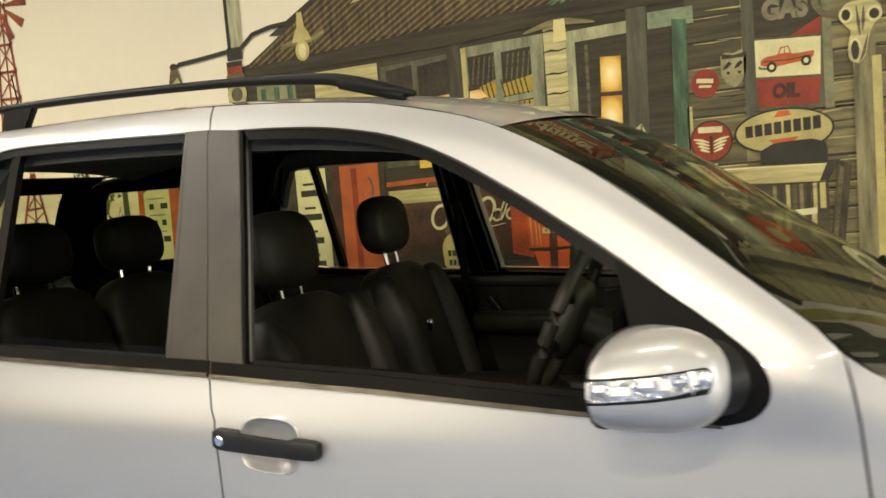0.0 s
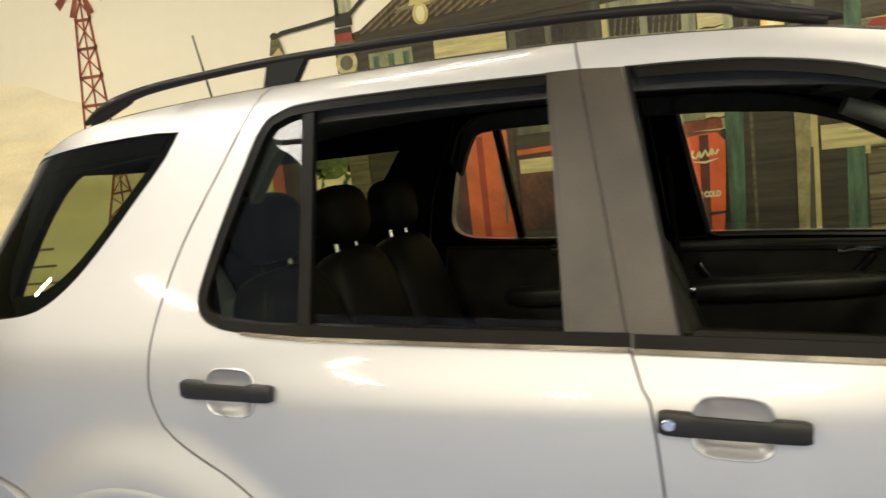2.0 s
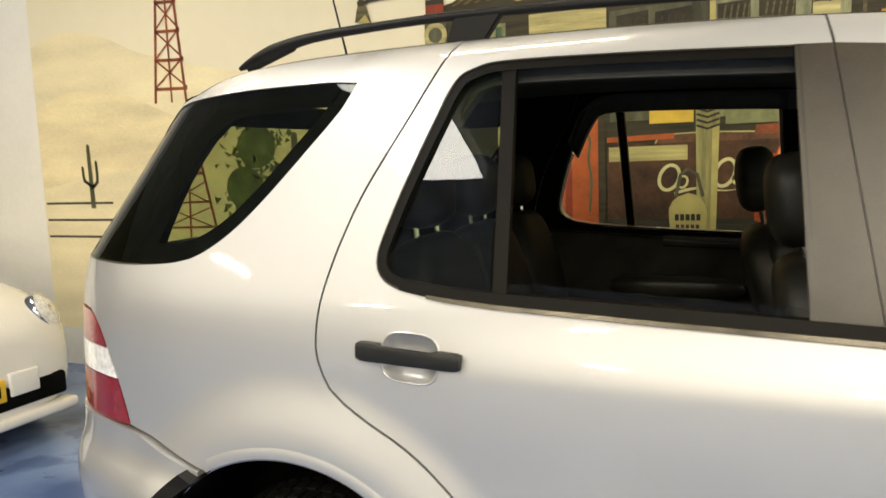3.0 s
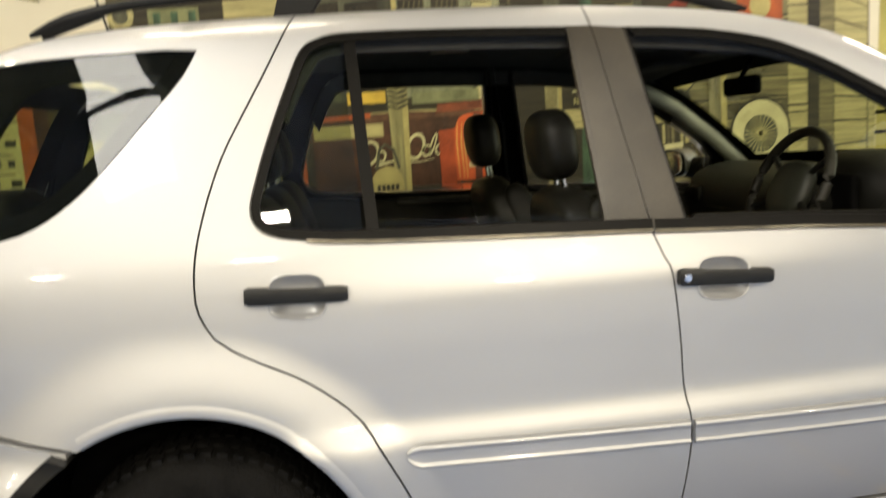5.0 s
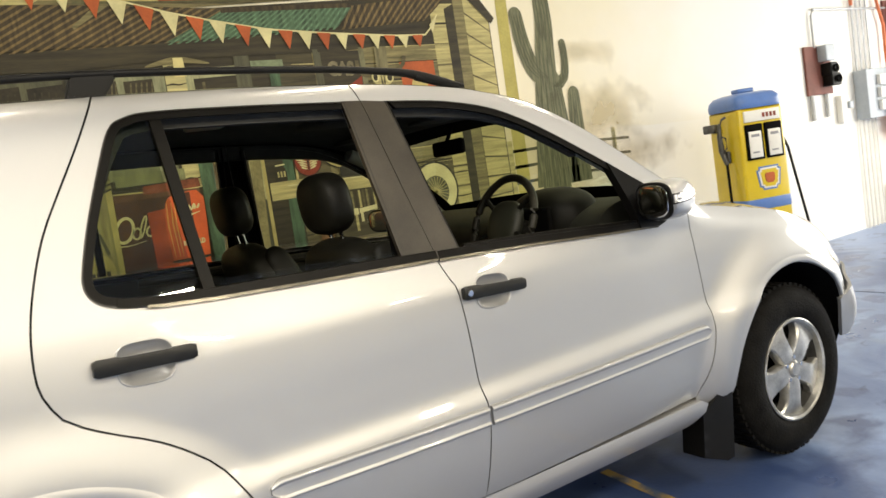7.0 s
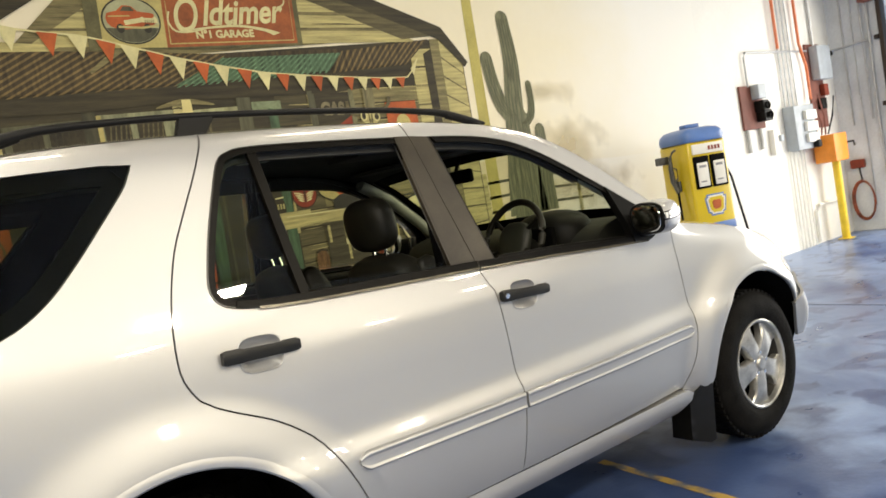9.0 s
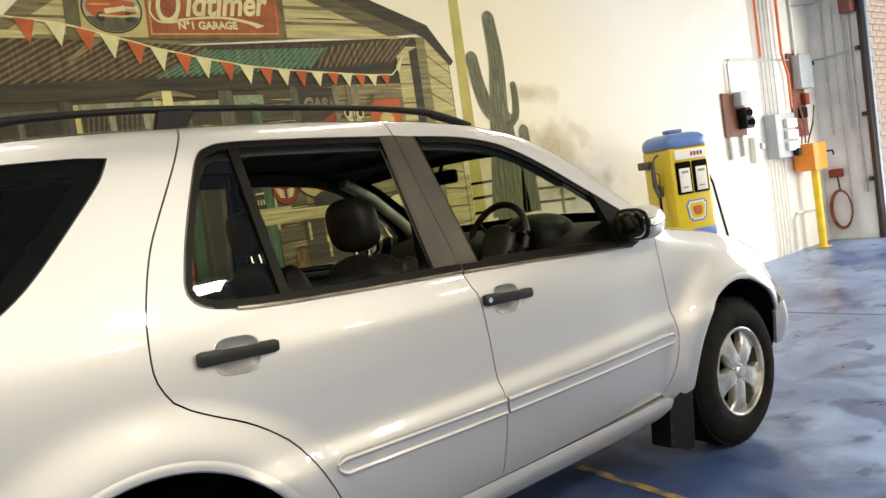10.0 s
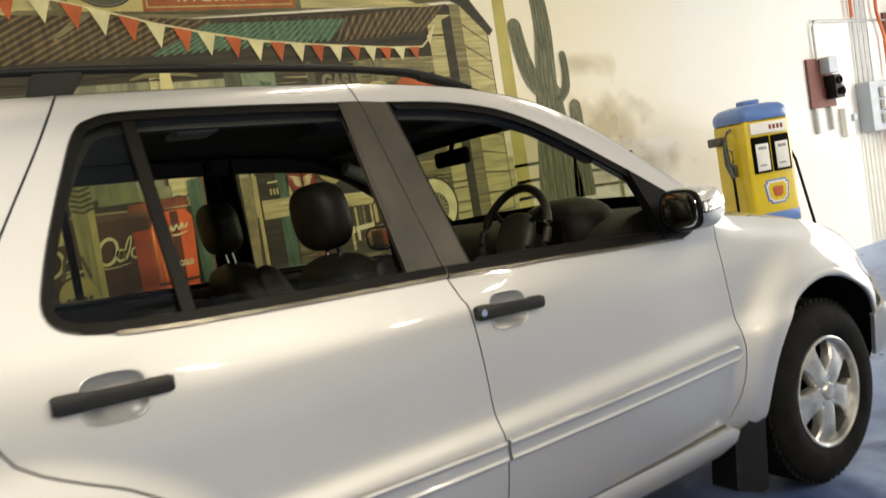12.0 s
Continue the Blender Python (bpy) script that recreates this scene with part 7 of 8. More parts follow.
# cacti
def cactus(parts, parent_label):
    root = None
    for pts, w in parts:
        o = flat("painted_cactus" if root is None else "painted_cactus_arm", stroke(catmull(pts, 0.05), [w[0] + (w[1] - w[0]) * i / max(1, len(catmull(pts, 0.05)) - 1) for i in range(len(catmull(pts, 0.05)))]), CACT, 11 if root is None else 13, root, parent_label if root is None else "")
        root = root or o
        a, b = pts[-2], pts[-1]
        flat("painted_cactus_tip", oval(b[0], b[1], w[1] / 2, w[1] / 2, 16), CACT, 12 if o is root else 14, root)
        for off in (-0.3, -0.1, 0.1, 0.3):
            c = catmull(pts, 0.05)
            ww = [w[0] + (w[1] - w[0]) * i / max(1, len(c) - 1) for i in range(len(c))]
            flat("painted_groove", stroke([(p[0] + off * q, p[1]) for p, q in zip(c, ww)], 0.008), paint((0.09, 0.10, 0.075), 0.1), 16, root)


cactus([([(3.08, 1.0), (3.10, 1.5), (3.14, 2.2), (3.18, 2.6), (3.155, 2.98)], (0.33, 0.15)), ([(3.12, 1.2), (3.13, 1.7), (3.14, 2.06)], (0.50, 0.28)), ([(3.10, 2.10), (2.99, 2.20), (2.92, 2.40), (2.885, 2.62)], (0.17, 0.14)), ([(3.22, 2.02), (3.33, 2.10), (3.36, 2.25), (3.355, 2.38)], (0.10, 0.075)), ([(3.38, 1.2), (3.41, 1.95)], (0.24, 0.13))], "painted tall ribbed cactus")
cactus([([(-4.90, 1.25), (-4.91, 1.72)], (0.05, 0.035)), ([(-4.90, 1.42), (-4.97, 1.46), (-4.98, 1.56)], (0.03, 0.025)), ([(-4.90, 1.40), (-4.84, 1.45), (-4.84, 1.60)], (0.03, 0.025))], "painted small cactus")
cactus([([(-3.05, 1.0), (-3.05, 1.72)], (0.07, 0.05)), ([(-3.05, 1.36), (-3.15, 1.40), (-3.16, 1.52)], (0.04, 0.03))], "painted slim cactus")
rng = random.Random(4)
for bx0, bz0, n in ((-3.47, 1.38, 70), (-3.36, 1.66, 90), (-2.2, 1.72, 60)):
    bush = flat("painted_bush", oval(bx0, bz0, 0.16, 0.15, 14), paint((0.10, 0.14, 0.05), 0.3), 13, None, "painted dark desert bush")
    for _ in range(n):
        a, r = rng.uniform(0, 6.28), rng.uniform(0.08, 0.30)
        x, z = bx0 + r * math.cos(a), bz0 + r * math.sin(a) * 0.9
        flat("painted_leaf", [(x, z), (x + rng.uniform(0.02, 0.06), z + rng.uniform(-0.02, 0.05)), (x + rng.uniform(-0.02, 0.03), z + rng.uniform(0.02, 0.07))], paint((0.10, 0.14, 0.05), 0.3) if rng.random() < 0.6 else paint((0.20, 0.24, 0.08), 0.3), 15, bush)
tw = flat("painted_derrick", stroke([(-4.28, 0.92), (-3.945, 1.92)], 0.022), MILLRED, 17, None, "painted small red derrick")
flat("painted_leg", stroke([(-3.70, 0.92), (-3.915, 1.92)], 0.022), MILLRED, 17, tw)
flat("painted_leg", stroke([(-3.98, 0.92), (-3.93, 1.92)], 0.016), MILLRED, 17, tw)
for za, wa, wb in ((1.10, -4.22, -3.74), (1.28, -4.16, -3.78), (1.48, -4.09, -3.82), (1.65, -4.03, -3.86), (1.78, -3.99, -3.885)):
    flat("painted_brace", stroke([(wa, za), (wb, za + 0.01)], 0.016), MILLRED, 18, tw)
    flat("painted_brace", stroke([(wa, za), (wb - 0.03, za + 0.15)], 0.010), MILLRED, 18, tw)
    flat("painted_brace", stroke([(wb, za), (wa + 0.04, za + 0.15)], 0.010), MILLRED, 18, tw)
flat("painted_column", [(2.745, 4.9), (2.83, 4.9), (2.80, 1.0), (2.66, 1.0)], OLIVE, 5, None, "painted yellow-green strip of light")

# ---- fuel pump by the wall ----
YELLOW = mat("yellow_enamel", (0.66, 0.49, 0.010), 0.28, 0, 0.06, 4, 0.02, 80, coat=0.5)
BLUE = mat("blue_enamel", (0.10, 0.20, 0.50), 0.32, 0, 0.08, 4, 0.02, 80, coat=0.4)
EGREYP = mat("grey_print", (0.30, 0.30, 0.31), 0.6, 0, 0.1, 20)
DARKMETAL = mat("dull_dark_metal", (0.10, 0.10, 0.095), 0.4, 0.6, 0.2, 20)
PX0, PX1, PY0, PY1 = 4.78, 5.26, 2.20, 2.63
pump = thing("fuel_pump", ((PX0 + PX1) / 2, (PY0 + PY1) / 2, 0), "old yellow fuel pump with a blue rounded top by the wall", "fuel pump")
body = part("pump_body", bx((PX0, PY0, 0.10), (PX1, PY1, 1.60), 0.03), YELLOW, pump)
part("pump_base", bx((PX0 - 0.02, PY0 - 0.02, 0), (PX1 + 0.02, PY1 + 0.02, 0.12), 0.01), BLUE, pump)
part("blue_band", bx((PX0 - 0.004, PY0 - 0.004, 0.66), (PX1 + 0.004, PY1 + 0.004, 0.79), 0.03), BLUE, body)
top = bmesh.new()
rows = []
for z, k in ((1.595, 1.05), (1.61, 1.08), (1.65, 1.09), (1.69, 1.04), (1.725, 0.90), (1.742, 0.62), (1.746, 0.02)):
    rows.append([top.verts.new(((PX0 + PX1) / 2 + 0.24 * k * math.copysign(abs(math.cos(a)) ** 0.35, math.cos(a)), (PY0 + PY1) / 2 + 0.215 * k * math.copysign(abs(math.sin(a)) ** 0.35, math.sin(a)), z)) for a in np.linspace(0, 2 * math.pi, 40, endpoint=False)])
for a, b in zip(rows, rows[1:]):
    for i in range(40):
        top.faces.new((a[i], a[(i + 1) % 40], b[(i + 1) % 40], b[i]))
part("pump_top", top, BLUE, pump, "rounded blue cap")
part("cap_knob", bx((4.93, 2.36, 1.745), (5.11, 2.46, 1.785), 0.012), BLUE, pump)
for k in range(2):
    x0 = PX0 + 0.045 + 0.205 * k
    fr = part("display_window", bx((x0, PY0 - 0.02, 1.13), (x0 + 0.185, PY0 + 0.01, 1.45), 0.012), BLACK, body, "black display frame")
    part("display_card", bx((x0 + 0.026, PY0 - 0.025, 1.15), (x0 + 0.159, PY0 - 0.012, 1.385), 0.004), WHITE, fr)
    part("display_strip", bx((x0 + 0.05, PY0 - 0.028, 1.335), (x0 + 0.135, PY0 - 0.020, 1.36), 0.002), EGREYP, fr)
    part("display_strip", bx((x0 + 0.05, PY0 - 0.028, 1.19), (x0 + 0.12, PY0 - 0.020, 1.205), 0.002), EGREYP, fr)
pl = part("price_plate", bx((PX0 + 0.05, PY0 - 0.014, 1.47), (PX1 - 0.05, PY0 + 0.01, 1.57), 0.006), WHITE, body, "white plate with red marks")
for k in range(4):
    part("mark", bx((PX0 + 0.24 + 0.04 * k, PY0 - 0.017, 1.50), (PX0 + 0.265 + 0.04 * k, PY0 - 0.010, 1.54)), REDP, pl)
bm = bmesh.new()
for sc, dy, mt, nm in ((1.0, 0.0, BLUE, "badge"), (0.86, 0.004, WHITE, "badge_field"), (0.72, 0.008, YELLOW, "badge_mark"), (0.42, 0.012, ORANGE, "badge_core")):
    vs = [(-0.12, 0.09), (0.12, 0.09), (0.09, -0.09), (-0.09, -0.09)]
    b2 = bmesh.new()
    f = b2.faces.new([b2.verts.new((PX0 + 0.255 + 1.15 * x * sc, PY0 - 0.003 - dy, 0.955 + 1.2 * z * sc)) for x, z in vs])
    r = bmesh.ops.extrude_face_region(b2, geom=[f])
    for v in (q for q in r["geom"] if isinstance(q, bmesh.types.BMVert)):
        v.co.y += 0.012
    bmesh.ops.bevel(b2, geom=[e for e in b2.edges if abs(e.verts[0].co.y - e.verts[1].co.y) > 0.005], offset=0.03 * sc, segments=3, affect="EDGES")
    part(nm, b2, mt, body)
part("nozzle_boot", bx((PX0 - 0.035, PY0 + 0.15, 1.13), (PX0, PY0 + 0.22, 1.24), 0.012), DARKMETAL, pump)
part("trigger_guard", tube([(PX0 - 0.07, PY0 + 0.19, 1.39), (PX0 - 0.08, PY0 + 0.10, 1.36), (PX0 - 0.08, PY0 + 0.10, 1.27), (PX0 - 0.06, PY0 + 0.18, 1.22)], 0.007, 8), DARKMETAL, pump)
part("nozzle_spout", tube([(PX0 - 0.06, PY0 + 0.19, 1.48), (PX0 - 0.05, PY0 + 0.17, 1.53), (PX0 - 0.02, PY0 + 0.15, 1.55)], 0.011, 8), DARKMETAL, pump)
part("nozzle", tube([(PX0 - 0.06, PY0 + 0.19, 1.50), (PX0 - 0.075, PY0 + 0.19, 1.38), (PX0 - 0.06, PY0 + 0.20, 1.25), (PX0 - 0.05, PY0 + 0.16, 1.12)], [0.012, 0.022, 0.028, 0.018], 12), DARKMETAL, pump, "dark metal nozzle")
part("hose", tube([(PX0 - 0.05, PY0 + 0.16, 1.14), (PX0 - 0.07, PY0 + 0.13, 0.8), (PX0 - 0.06, PY0 + 0.15, 0.4), (PX0 - 0.02, PY0 + 0.2, 0.25)], 0.013, 10), RUBBER, pump)
part("side_bracket", bx((PX0 - 0.06, PY1 - 0.14, 1.42), (PX0 + 0.01, PY1 + 0.02, 1.50), 0.015), DARKMETAL, pump)
part("prop_bar", tube([(PX1 - 0.01, PY0 + 0.06, 1.36), (PX1 + 0.02, PY0 + 0.01, 1.20), (PX1 + 0.08, PY0 + 0.0, 0.85), (PX1 + 0.17, PY0 + 0.0, 0.40)], 0.012, 8), RUBBER, pump, "thin black hose at the side")
pump.rotation_euler.z = radians(-17)

# ---- electrical gear on the wall ----
GALV = mat("galvanised_conduit", (0.50, 0.51, 0.52), 0.4, 0.5, 0.1, 8)
MAROON = mat("maroon_board", (0.20, 0.07, 0.05), 0.7, 0, 0.15, 6)
EGREY = mat("grey_box_enamel", (0.42, 0.46, 0.50), 0.45, 0, 0.08, 6)
EORANGE = mat("orange_enamel", (0.85, 0.28, 0.02), 0.4, 0, 0.08, 6)
YPOLE = mat("yellow_painted_steel", (0.85, 0.60, 0.03), 0.4, 0, 0.1, 6)
WY = WALL_Y


def wall_thing(name, c, label, category):
    return thing(name, c, label, category)


eb = wall_thing("meter_board", (7.2, WY, 1.93), "maroon meter board with black meters on the white wall", "meter board")
part("board", bx((6.92, WY - 0.03, 1.66), (7.42, WY - 0.002, 2.20), 0.005), MAROON, eb)
for (x0, z0, x1, z1, d) in ((7.16, 2.02, 7.34, 2.20, 0.14), (7.20, 1.86, 7.33, 2.0, 0.16), (7.22, 1.74, 7.40, 1.88, 0.15)):
    part("meter", bx((x0, WY - d, z0), (x1, WY - 0.03, z1), 0.012), EGREY if z0 > 2 else TRIM, eb)
for k in range(2):
    part("meter_dial", lathe([(0, -0.012), (0.035, -0.012), (0.045, 0.0), (0.045, 0.02)], pose(7.27 + 0.04 * k, WY - 0.165, 1.93 - 0.12 * k, 90, 0, 0), 20), TRIM, eb)
gb = wall_thing("switch_box", (8.2, WY, 1.6), "grey steel switch box with white fuse covers", "switch box")
part("box", bx((7.92, WY - 0.16, 1.30), (8.45, WY - 0.002, 1.88), 0.012), EGREY, gb)
for k in range(3):
    part("fuse_cover", bx((8.13, WY - 0.21, 1.68 - 0.15 * k), (8.42, WY - 0.16, 1.80 - 0.15 * k), 0.01), WHITE, gb, "white fuse cover")
part("switch_lever", bx((8.30, WY - 0.24, 1.30), (8.40, WY - 0.16, 1.40), 0.02), TRIM, gb)
gp = wall_thing("isolator_box", (8.95, WY, 2.4), "grey isolator box on a maroon board", "switch box")
part("board", bx((8.72, WY - 0.03, 1.55), (9.12, WY - 0.002, 2.70), 0.004), MAROON, gp)
part("box", bx((8.80, WY - 0.15, 2.20), (9.18, WY - 0.03, 2.66), 0.012), EGREY, gp)
part("switch_knob", bx((9.18, WY - 0.13, 2.52), (9.30, WY - 0.05, 2.58), 0.01), TRIM, gp)
part("junction", bx((8.86, WY - 0.10, 1.80), (9.0, WY - 0.03, 1.95), 0.01), TRIM, gp)
part("junction", bx((8.98, WY - 0.10, 1.98), (9.10, WY - 0.03, 2.14), 0.01), REDP, gp)
ob_ = wall_thing("phone_post", (9.22, 2.72, 0), "orange steel box on a yellow post", "post box")
part("post", tube([(9.22, 2.72, 0), (9.22, 2.72, 1.10)], 0.052, 16), YPOLE, ob_, "yellow round post")
part("post_foot", bx((9.14, 2.64, 0), (9.30, 2.80, 0.012), 0.003), YPOLE, ob_)
part("box", bx((8.98, 2.60, 1.07), (9.36, 2.88, 1.44), 0.012), EORANGE, ob_, "orange steel box")
part("box_lever", tube([(9.37, 2.62, 1.30), (9.45, 2.56, 1.30), (9.47, 2.56, 1.24)], 0.014, 8), TRIM, ob_)
for k, pts in enumerate((((9.0, 1.45), (8.92, 1.55), (8.86, 1.70)), ((9.05, 1.45), (9.10, 1.60), (9.02, 1.75), (8.98, 1.9)), ((9.12, 1.45), (9.15, 1.7), (9.05, 2.0)), ((9.15, 1.45), (9.35, 1.70), (9.45, 1.95)))):
    part("cable", tube([(x, 2.80 - 0.02 * k, z) for x, z in pts], 0.012, 6), MAROON if k in (1, 2) else TRIM, ob_)
ob_.location.x -= 0.44
bb = wall_thing("outlet_box", (7.6, WY, 1.45), "small white outlet box on the wall", "socket")
part("box", bx((7.50, WY - 0.07, 1.30), (7.66, WY - 0.002, 1.62), 0.01), WHITE, bb)
part("switch", bx((7.62, WY - 0.10, 1.46), (7.70, WY - 0.05, 1.54), 0.008), EGREY, bb)


def conduit(pts, r, material, label="grey steel conduit on the wall"):
    c = wall_thing("conduit", Vector(pts[0]), label, "pipe")
    part("pipe", tube(pts, r, 8), material, c)


ORANGEP = mat("orange_conduit", (0.70, 0.18, 0.06), 0.5, 0, 0.1, 8)
for k in range(5):
    x = 7.93 + 0.095 * k
    conduit([(x, WY - 0.025, 0.0), (x, WY - 0.025, 1.32)], 0.012, WHITE, "white painted conduit down to the floor")
for k in range(4):
    x = 7.98 + 0.11 * k
    conduit([(x, WY - 0.025, 1.86), (x, WY - 0.025, 4.9)], 0.013, GALV)
conduit([(7.12, WY - 0.03, 2.18), (7.12, WY - 0.03, 2.55), (7.16, WY - 0.03, 2.61), (8.75, WY - 0.03, 2.61)], 0.013, GALV)
conduit([(7.92, WY - 0.06, 2.64), (7.92, WY - 0.06, 4.9)], 0.02, ORANGEP, "orange plastic conduit on the wall")
conduit([(8.62, WY - 0.06, 1.95), (8.62, WY - 0.06, 2.4), (8.50, WY - 0.06, 2.7), (8.50, WY - 0.06, 4.9)], 0.02, ORANGEP, "orange plastic conduit on the wall")
conduit([(8.95, WY - 0.03, 2.68), (8.95, WY - 0.03, 3.45), (8.75, WY - 0.03, 3.52)], 0.02, GALV)
conduit([(8.42, WY - 0.03, 0.03), (8.42, WY - 0.03, 0.45), (8.50, WY - 0.03, 0.52), (9.15, WY - 0.03, 0.52)], 0.022, WHITE, "white bent pipe low on the wall")
conduit([(6.98, WY - 0.03, 1.66), (6.98, WY - 0.03, 1.38)], 0.025, GALV)
conduit([(7.28, WY - 0.03, 1.66), (7.28, WY - 0.03, 1.40)], 0.025, GALV)
ex = END_X
conduit([(ex - 0.03, 2.36, 0.65), (ex - 0.03, 2.38, 1.6), (ex - 0.03, 2.36, 4.9)], 0.02, GALV)
conduit([(ex - 0.03, 2.46, 1.55), (ex - 0.03, 2.46, 4.9)], 0.014, GALV)
conduit([(ex - 0.02, 2.72, 1.5), (ex - 0.02, 2.72, 4.9)], 0.012, GALV)
for k, (z0, z1) in enumerate(((0.35, 1.9), (1.9, 3.3))):
    conduit([(ex - 0.02, 2.56 + 0.03 * k, z0), (ex - 0.02, 2.58, z1)], 0.008, GALV, "thin grey cable on the wall strip")
conduit([(9.18, WY - 0.05, 2.58), (ex - 0.04, WY - 0.12, 2.60), (ex - 0.04, 2.40, 2.62)], 0.014, GALV)
conduit([(9.0, WY - 0.04, 3.35), (ex - 0.04, WY - 0.10, 3.38), (ex - 0.04, 2.42, 3.42)], 0.012, GALV)
hr_ = thing("hose_reel", (ex, 2.75, 0.9), "red hose loop hanging on a small red box", "hose")
part("box", bx((ex - 0.10, 2.64, 0.90), (ex - 0.002, 2.82, 1.02), 0.02), REDP, hr_)
part("hook", tube([(ex - 0.05, 2.72, 0.92), (ex - 0.05, 2.70, 0.72)], 0.012, 8), TRIM, hr_)
for k in range(3):
    part("loop", tube([(ex - 0.05 - 0.015 * k, 2.70 + (0.13 + 0.01 * k) * math.cos(a), 0.44 + (0.26 + 0.01 * k) * math.sin(a)) for a in np.linspace(0, 2 * math.pi, 28, endpoint=False)], 0.011, 8, True), MILLRED, hr_)

# ---- shutter door opening and the yard ----
DARKSTEEL = mat("dark_steel_guide", (0.045, 0.03, 0.022), 0.5, 0.3, 0.15, 8)
jamb = thing("door_frame", (ex, DOOR_N, 0), "dark steel guide of the open shutter door", "door frame")
part("guide", bx((ex - 0.05, DOOR_N - 0.012, 0), (ex + 0.10, DOOR_N + 0.045, DOOR_H), 0.006), DARKSTEEL, jamb)
part("guide", bx((ex - 0.05, DOOR_S - 0.06, 0), (ex + 0.16, DOOR_S + 0.04, DOOR_H), 0.006), DARKSTEEL, jamb)
part("chain_box", bx((ex - 0.22, DOOR_N + 0.05, DOOR_H - 0.30), (ex - 0.01, DOOR_N + 0.20, DOOR_H + 0.20), 0.01), MAROON, jamb, "dark maroon chain box")
roll = part("shutter_roll", tube([(ex - 0.14, DOOR_S, DOOR_H + 0.16), (ex - 0.14, DOOR_N + 0.02, DOOR_H + 0.16)], 0.13, 20), DARKSTEEL, jamb, "rolled-up dark steel shutter")
for z in (0.8, 1.7, 2.6, 3.4):
    part("bracket", bx((ex - 0.07, DOOR_N + 0.05, z), (ex - 0.002, DOOR_N + 0.10, z + 0.06)), DARKSTEEL, jamb)

BRICKM = mat("buff_brick", (0.70, 0.52, 0.38), 0.85, 0, 0.18, 9, 0.2, 90)
MORTAR = mat("pale_mortar", (0.55, 0.52, 0.46), 0.9, 0, 0.1, 20)
CONC = mat("yard_concrete", (0.52, 0.51, 0.48), 0.85, 0, 0.1, 3, 0.1, 60)
structure("ground", bx((ex + 0.2, -40, -0.25), (120, 60, -0.02)), CONC, "pale concrete yard outside the door")
pier = thing("brick_pier", (10.7, 2.2, 0), "buff brick wall outside the door", "wall")
part("core", bx((ex + 0.205, 2.205, 0), (12.4, 2.44, 4.3)), MORTAR, pier, smooth=False)
bmesh_brick = bx((-0.112, -0.006, -0.036), (0.112, 0.006, 0.036), 0.003)
first = None
for r in range(46):
    for c in range(5):
        x = ex + 0.335 + 0.236 * c + (0.118 if r % 2 else 0)
        z = 0.06 + 0.086 * r
        if first is None:
            first = part("brick", bmesh_brick, BRICKM, pier, smooth=False)
            me = first.data
            me.transform(Matrix.Translation(ROOTS[pier]))
            o = first
        else:
            o = new("brick", first.data)
            o.parent = pier
        o.location = Vector((x, 2.203, z)) - ROOTS[pier]

# ---- the small white car behind ----
FWHITE = mat("white_car_paint", (0.80, 0.78, 0.72), 0.25, 0, 0.02, 4, coat=1.0)
PLATE = mat("yellow_plate", (0.85, 0.52, 0.03), 0.4, 0, 0.05, 10)
FX, FY = -3.88, 1.09
fiat = thing("small_car", (FX - 1.7, FY, 0), "small white hatchback parked behind, its front towards the room", "car")
SECT = ((0.0, 0.50, 0.20, 0.62), (0.03, 0.62, 0.17, 0.70), (0.10, 0.71, 0.15, 0.78), (0.22, 0.775, 0.15, 0.86), (0.40, 0.80, 0.15, 0.93), (0.70, 0.81, 0.15, 1.00), (0.95, 0.81, 0.15, 1.06), (1.25, 0.80, 0.15, 1.28), (1.6, 0.79, 0.15, 1.45), (2.3, 0.79, 0.15, 1.49), (3.0, 0.77, 0.15, 1.38), (3.4, 0.70, 0.2, 1.05), (3.52, 0.55, 0.3, 0.8))


def small_body():
    bm = bmesh.new()
    us = np.concatenate([np.linspace(0, 0.4, 16), np.linspace(0.45, 3.52, 40)])
    f = [hermite([s[0] for s in SECT], [s[k] for s in SECT]) for k in (1, 2, 3)]
    rows = []
    for u in us:
        w, z0, z1 = (g(u) for g in f)
        row = []
        for k in range(40):
            a = 2 * math.pi * k / 40
            e = 0.62
            zz = (z0 + z1) / 2 + (z1 - z0) / 2 * math.copysign(abs(math.sin(a)) ** e, math.sin(a))
            tum = 1 - 0.18 * max(0, zz - 0.95) / 0.5
            row.append(bm.verts.new((FX - u, FY + w * tum * math.copysign(abs(math.cos(a)) ** e, math.cos(a)), zz)))
        rows.append(row)
    for a, b in zip(rows, rows[1:]):
        for k in range(40):
            bm.faces.new((a[k], a[(k + 1) % 40], b[(k + 1) % 40], b[k]))
    bm.faces.new(rows[0][::-1])
    bm.faces.new(rows[-1])
    return bm


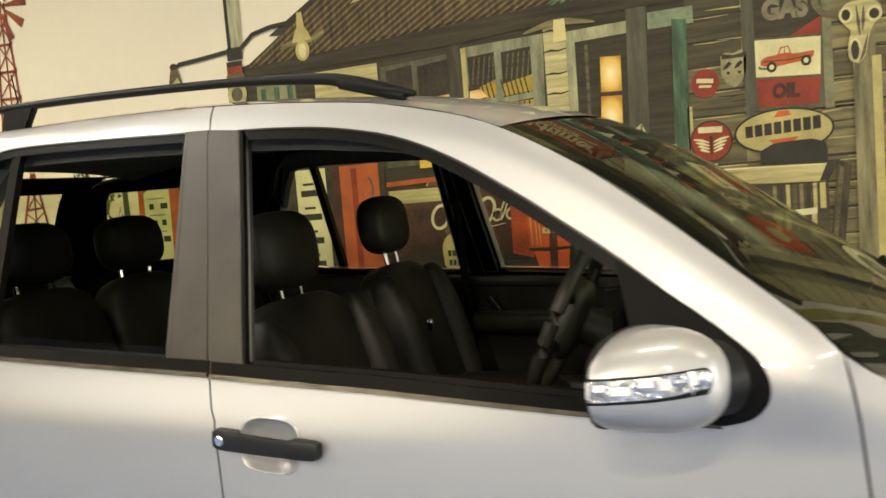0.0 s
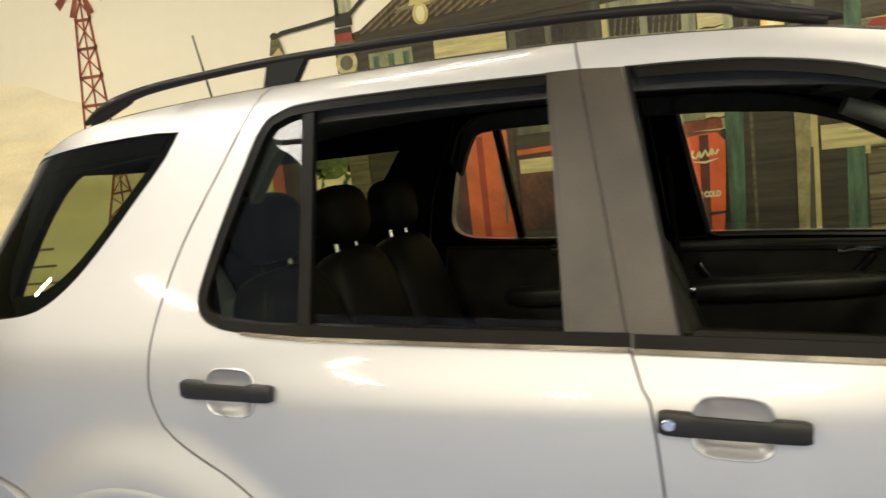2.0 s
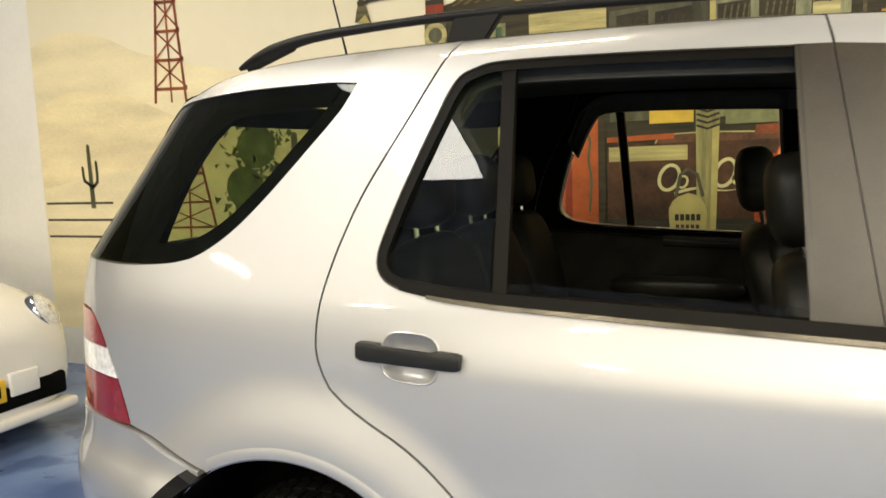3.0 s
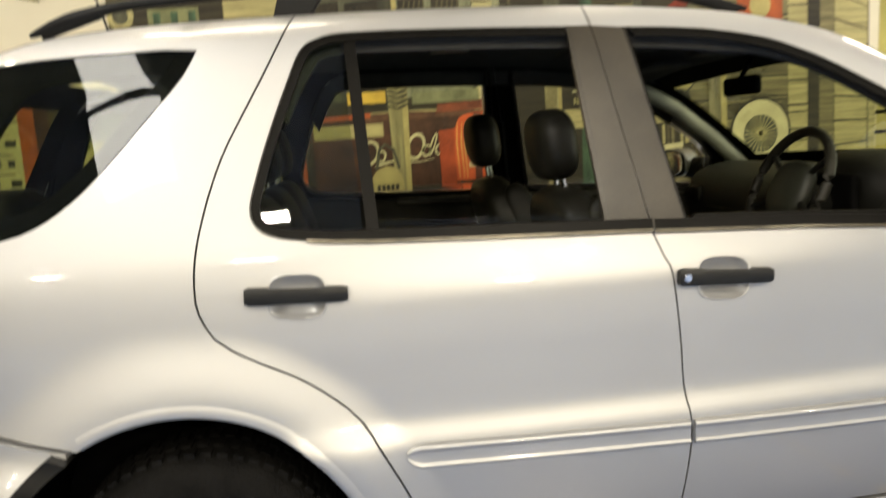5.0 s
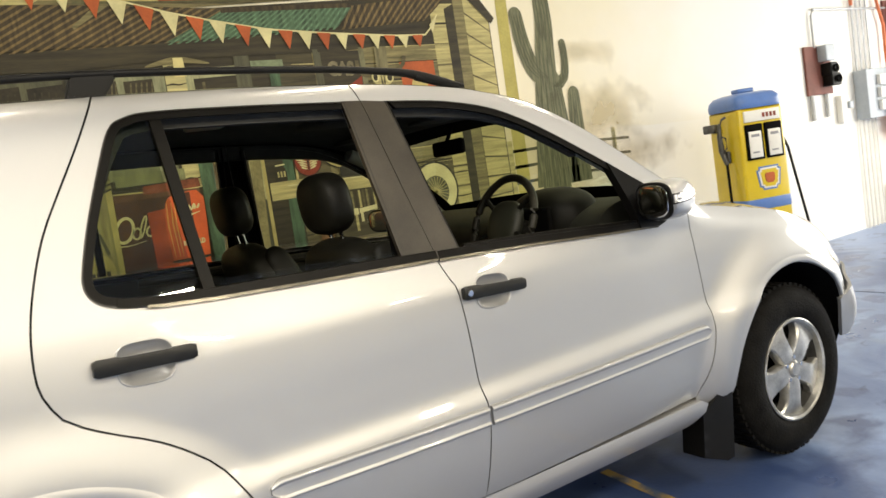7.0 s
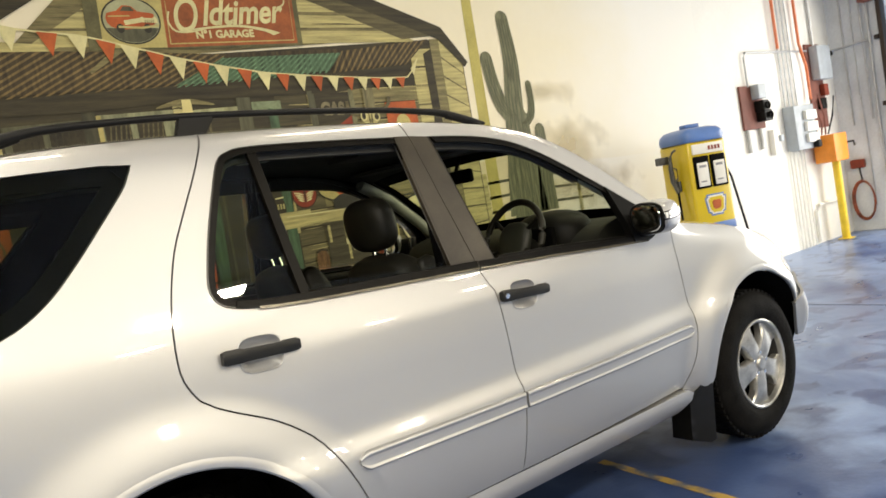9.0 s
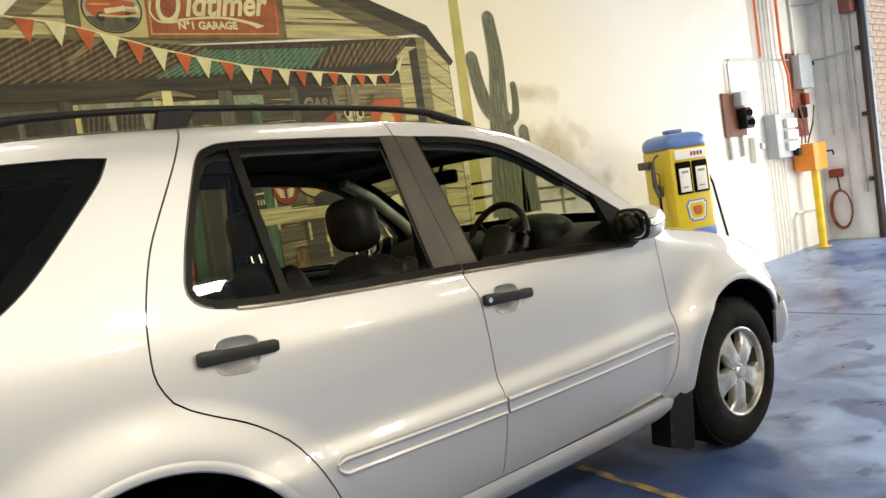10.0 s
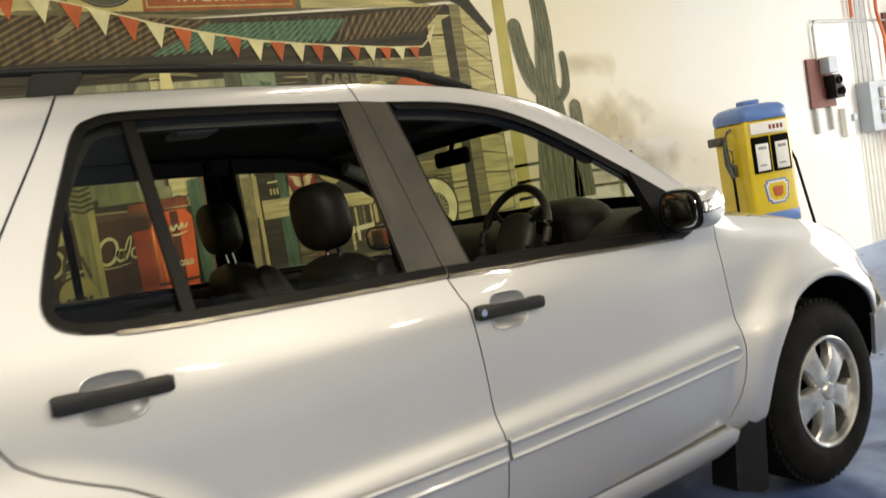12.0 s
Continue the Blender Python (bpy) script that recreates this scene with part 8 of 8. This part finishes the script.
part("body", small_body(), FWHITE, fiat)
for s in (-1, 1):
    cm = pose(FX - 0.155, FY + s * 0.625, 0.725, 0, 62, s * 32)
    hl = part("headlight", lathe([(0.0, 0.05), (0.06, 0.046), (0.10, 0.028), (0.116, 0.008), (0.12, 0.0), (0.118, -0.04)], cm, 32), CLEAR, fiat, "round clear headlight")
    part("headlight_ring", lathe([(0.112, 0.016), (0.120, 0.020), (0.128, 0.008), (0.126, -0.03)], cm, 32), CHROME, hl)
    part("headlight_bulb", lathe([(0.0, 0.056), (0.03, 0.05), (0.034, 0.03)], cm, 20), CHROME, hl)
    part("lower_lamp", lathe([(0.0, 0.03), (0.04, 0.024), (0.05, 0.0)], pose(FX - 0.06, FY + s * 0.58, 0.545, 0, 80, s * 22), 24), CLEAR, fiat)
    for wx in (0.62, 2.92):
        tm = pose(FX - wx, FY + s * 0.79, 0.29, 90 if s < 0 else -90, 0, 0)
        fw = part("wheel", lathe([(0.0, 0.0), (0.17, 0.0), (0.19, 0.012), (0.195, -0.05)], tm, 28), ALLOY, fiat)
        part("tyre", lathe([(0.19, 0.005), (0.23, 0.02), (0.27, 0.01), (0.29, -0.03), (0.29, -0.14), (0.19, -0.16)], tm, 32), RUBBER, fw)
part("lower_grille", bx((FX - 0.10, FY - 0.60, 0.27), (FX + 0.012, FY + 0.60, 0.40), 0.02), BLACK, fiat)
part("lower_lip", bx((FX - 0.10, FY - 0.66, 0.17), (FX + 0.03, FY + 0.66, 0.235), 0.025), FWHITE, fiat)
part("bumper_block", bx((FX - 0.05, FY + 0.24, 0.34), (FX + 0.022, FY + 0.42, 0.47), 0.012), FWHITE, fiat)
np_ = part("number_plate", bx((FX, FY - 0.16, 0.33), (FX + 0.028, FY + 0.21, 0.45), 0.006), PLATE, fiat, "yellow number plate with plain bars")
for k in range(6):
    part("bar", bx((FX + 0.026, FY - 0.13 + 0.055 * k, 0.36), (FX + 0.031, FY - 0.10 + 0.055 * k, 0.42)), BLACK, np_)
for zc, y0, y1 in ((0.60, -0.45, 0.45), (0.50, -0.35, 0.35)):
    part("crease", tube([(FX - 0.06 - 0.10 * (abs(y) / 0.45) ** 2, FY + y, zc + 0.02 * abs(y)) for y in np.linspace(y0, y1, 12)], 0.006, 6), BLACK, fiat)
part("windscreen", bx((FX - 1.45, FY - 0.56, 1.06), (FX - 1.02, FY + 0.56, 1.10), 0.01, None), BLACK, fiat)

# ---- housings of the unseen lamps ----
HOUSING = mat("white_lamp_housing", (0.7, 0.7, 0.68), 0.5, 0, 0.04, 8)
# invented boxes for the whole list, the skylight stand-ins included
for lx, ly, lz, w, h, power, colour in LAMPS:
    lampt = thing("unseen_lamp", (lx, ly, lz), "unseen lamp box standing for a reflected source or added as fill", "lamp", "ceiling lamps")
    part("housing", bx((lx - w / 2 - 0.02, ly - h / 2 - 0.02, lz + 0.006), (lx + w / 2 + 0.02, ly + h / 2 + 0.02, min(lz + 0.09, TOP_Z - 0.002)), 0.01), HOUSING, lampt)
    if lz < 4.3:
        for s in (-1, 1):
            part("hanger", tube([(lx + s * w * 0.4, ly, lz + 0.08), (lx + s * w * 0.4, ly, TOP_Z)], 0.006, 6), TRIM, lampt)
    elif lz < 4.5:
        for s in (-1, 1):
            part("hanger", tube([(lx + (s * 0.5 if w > h else 0), ly + (0 if w > h else s * 0.5), lz + 0.08), (lx + (s * 0.5 if w > h else 0), ly + (0 if w > h else s * 0.5), TOP_Z)], 0.006, 6), TRIM, lampt)
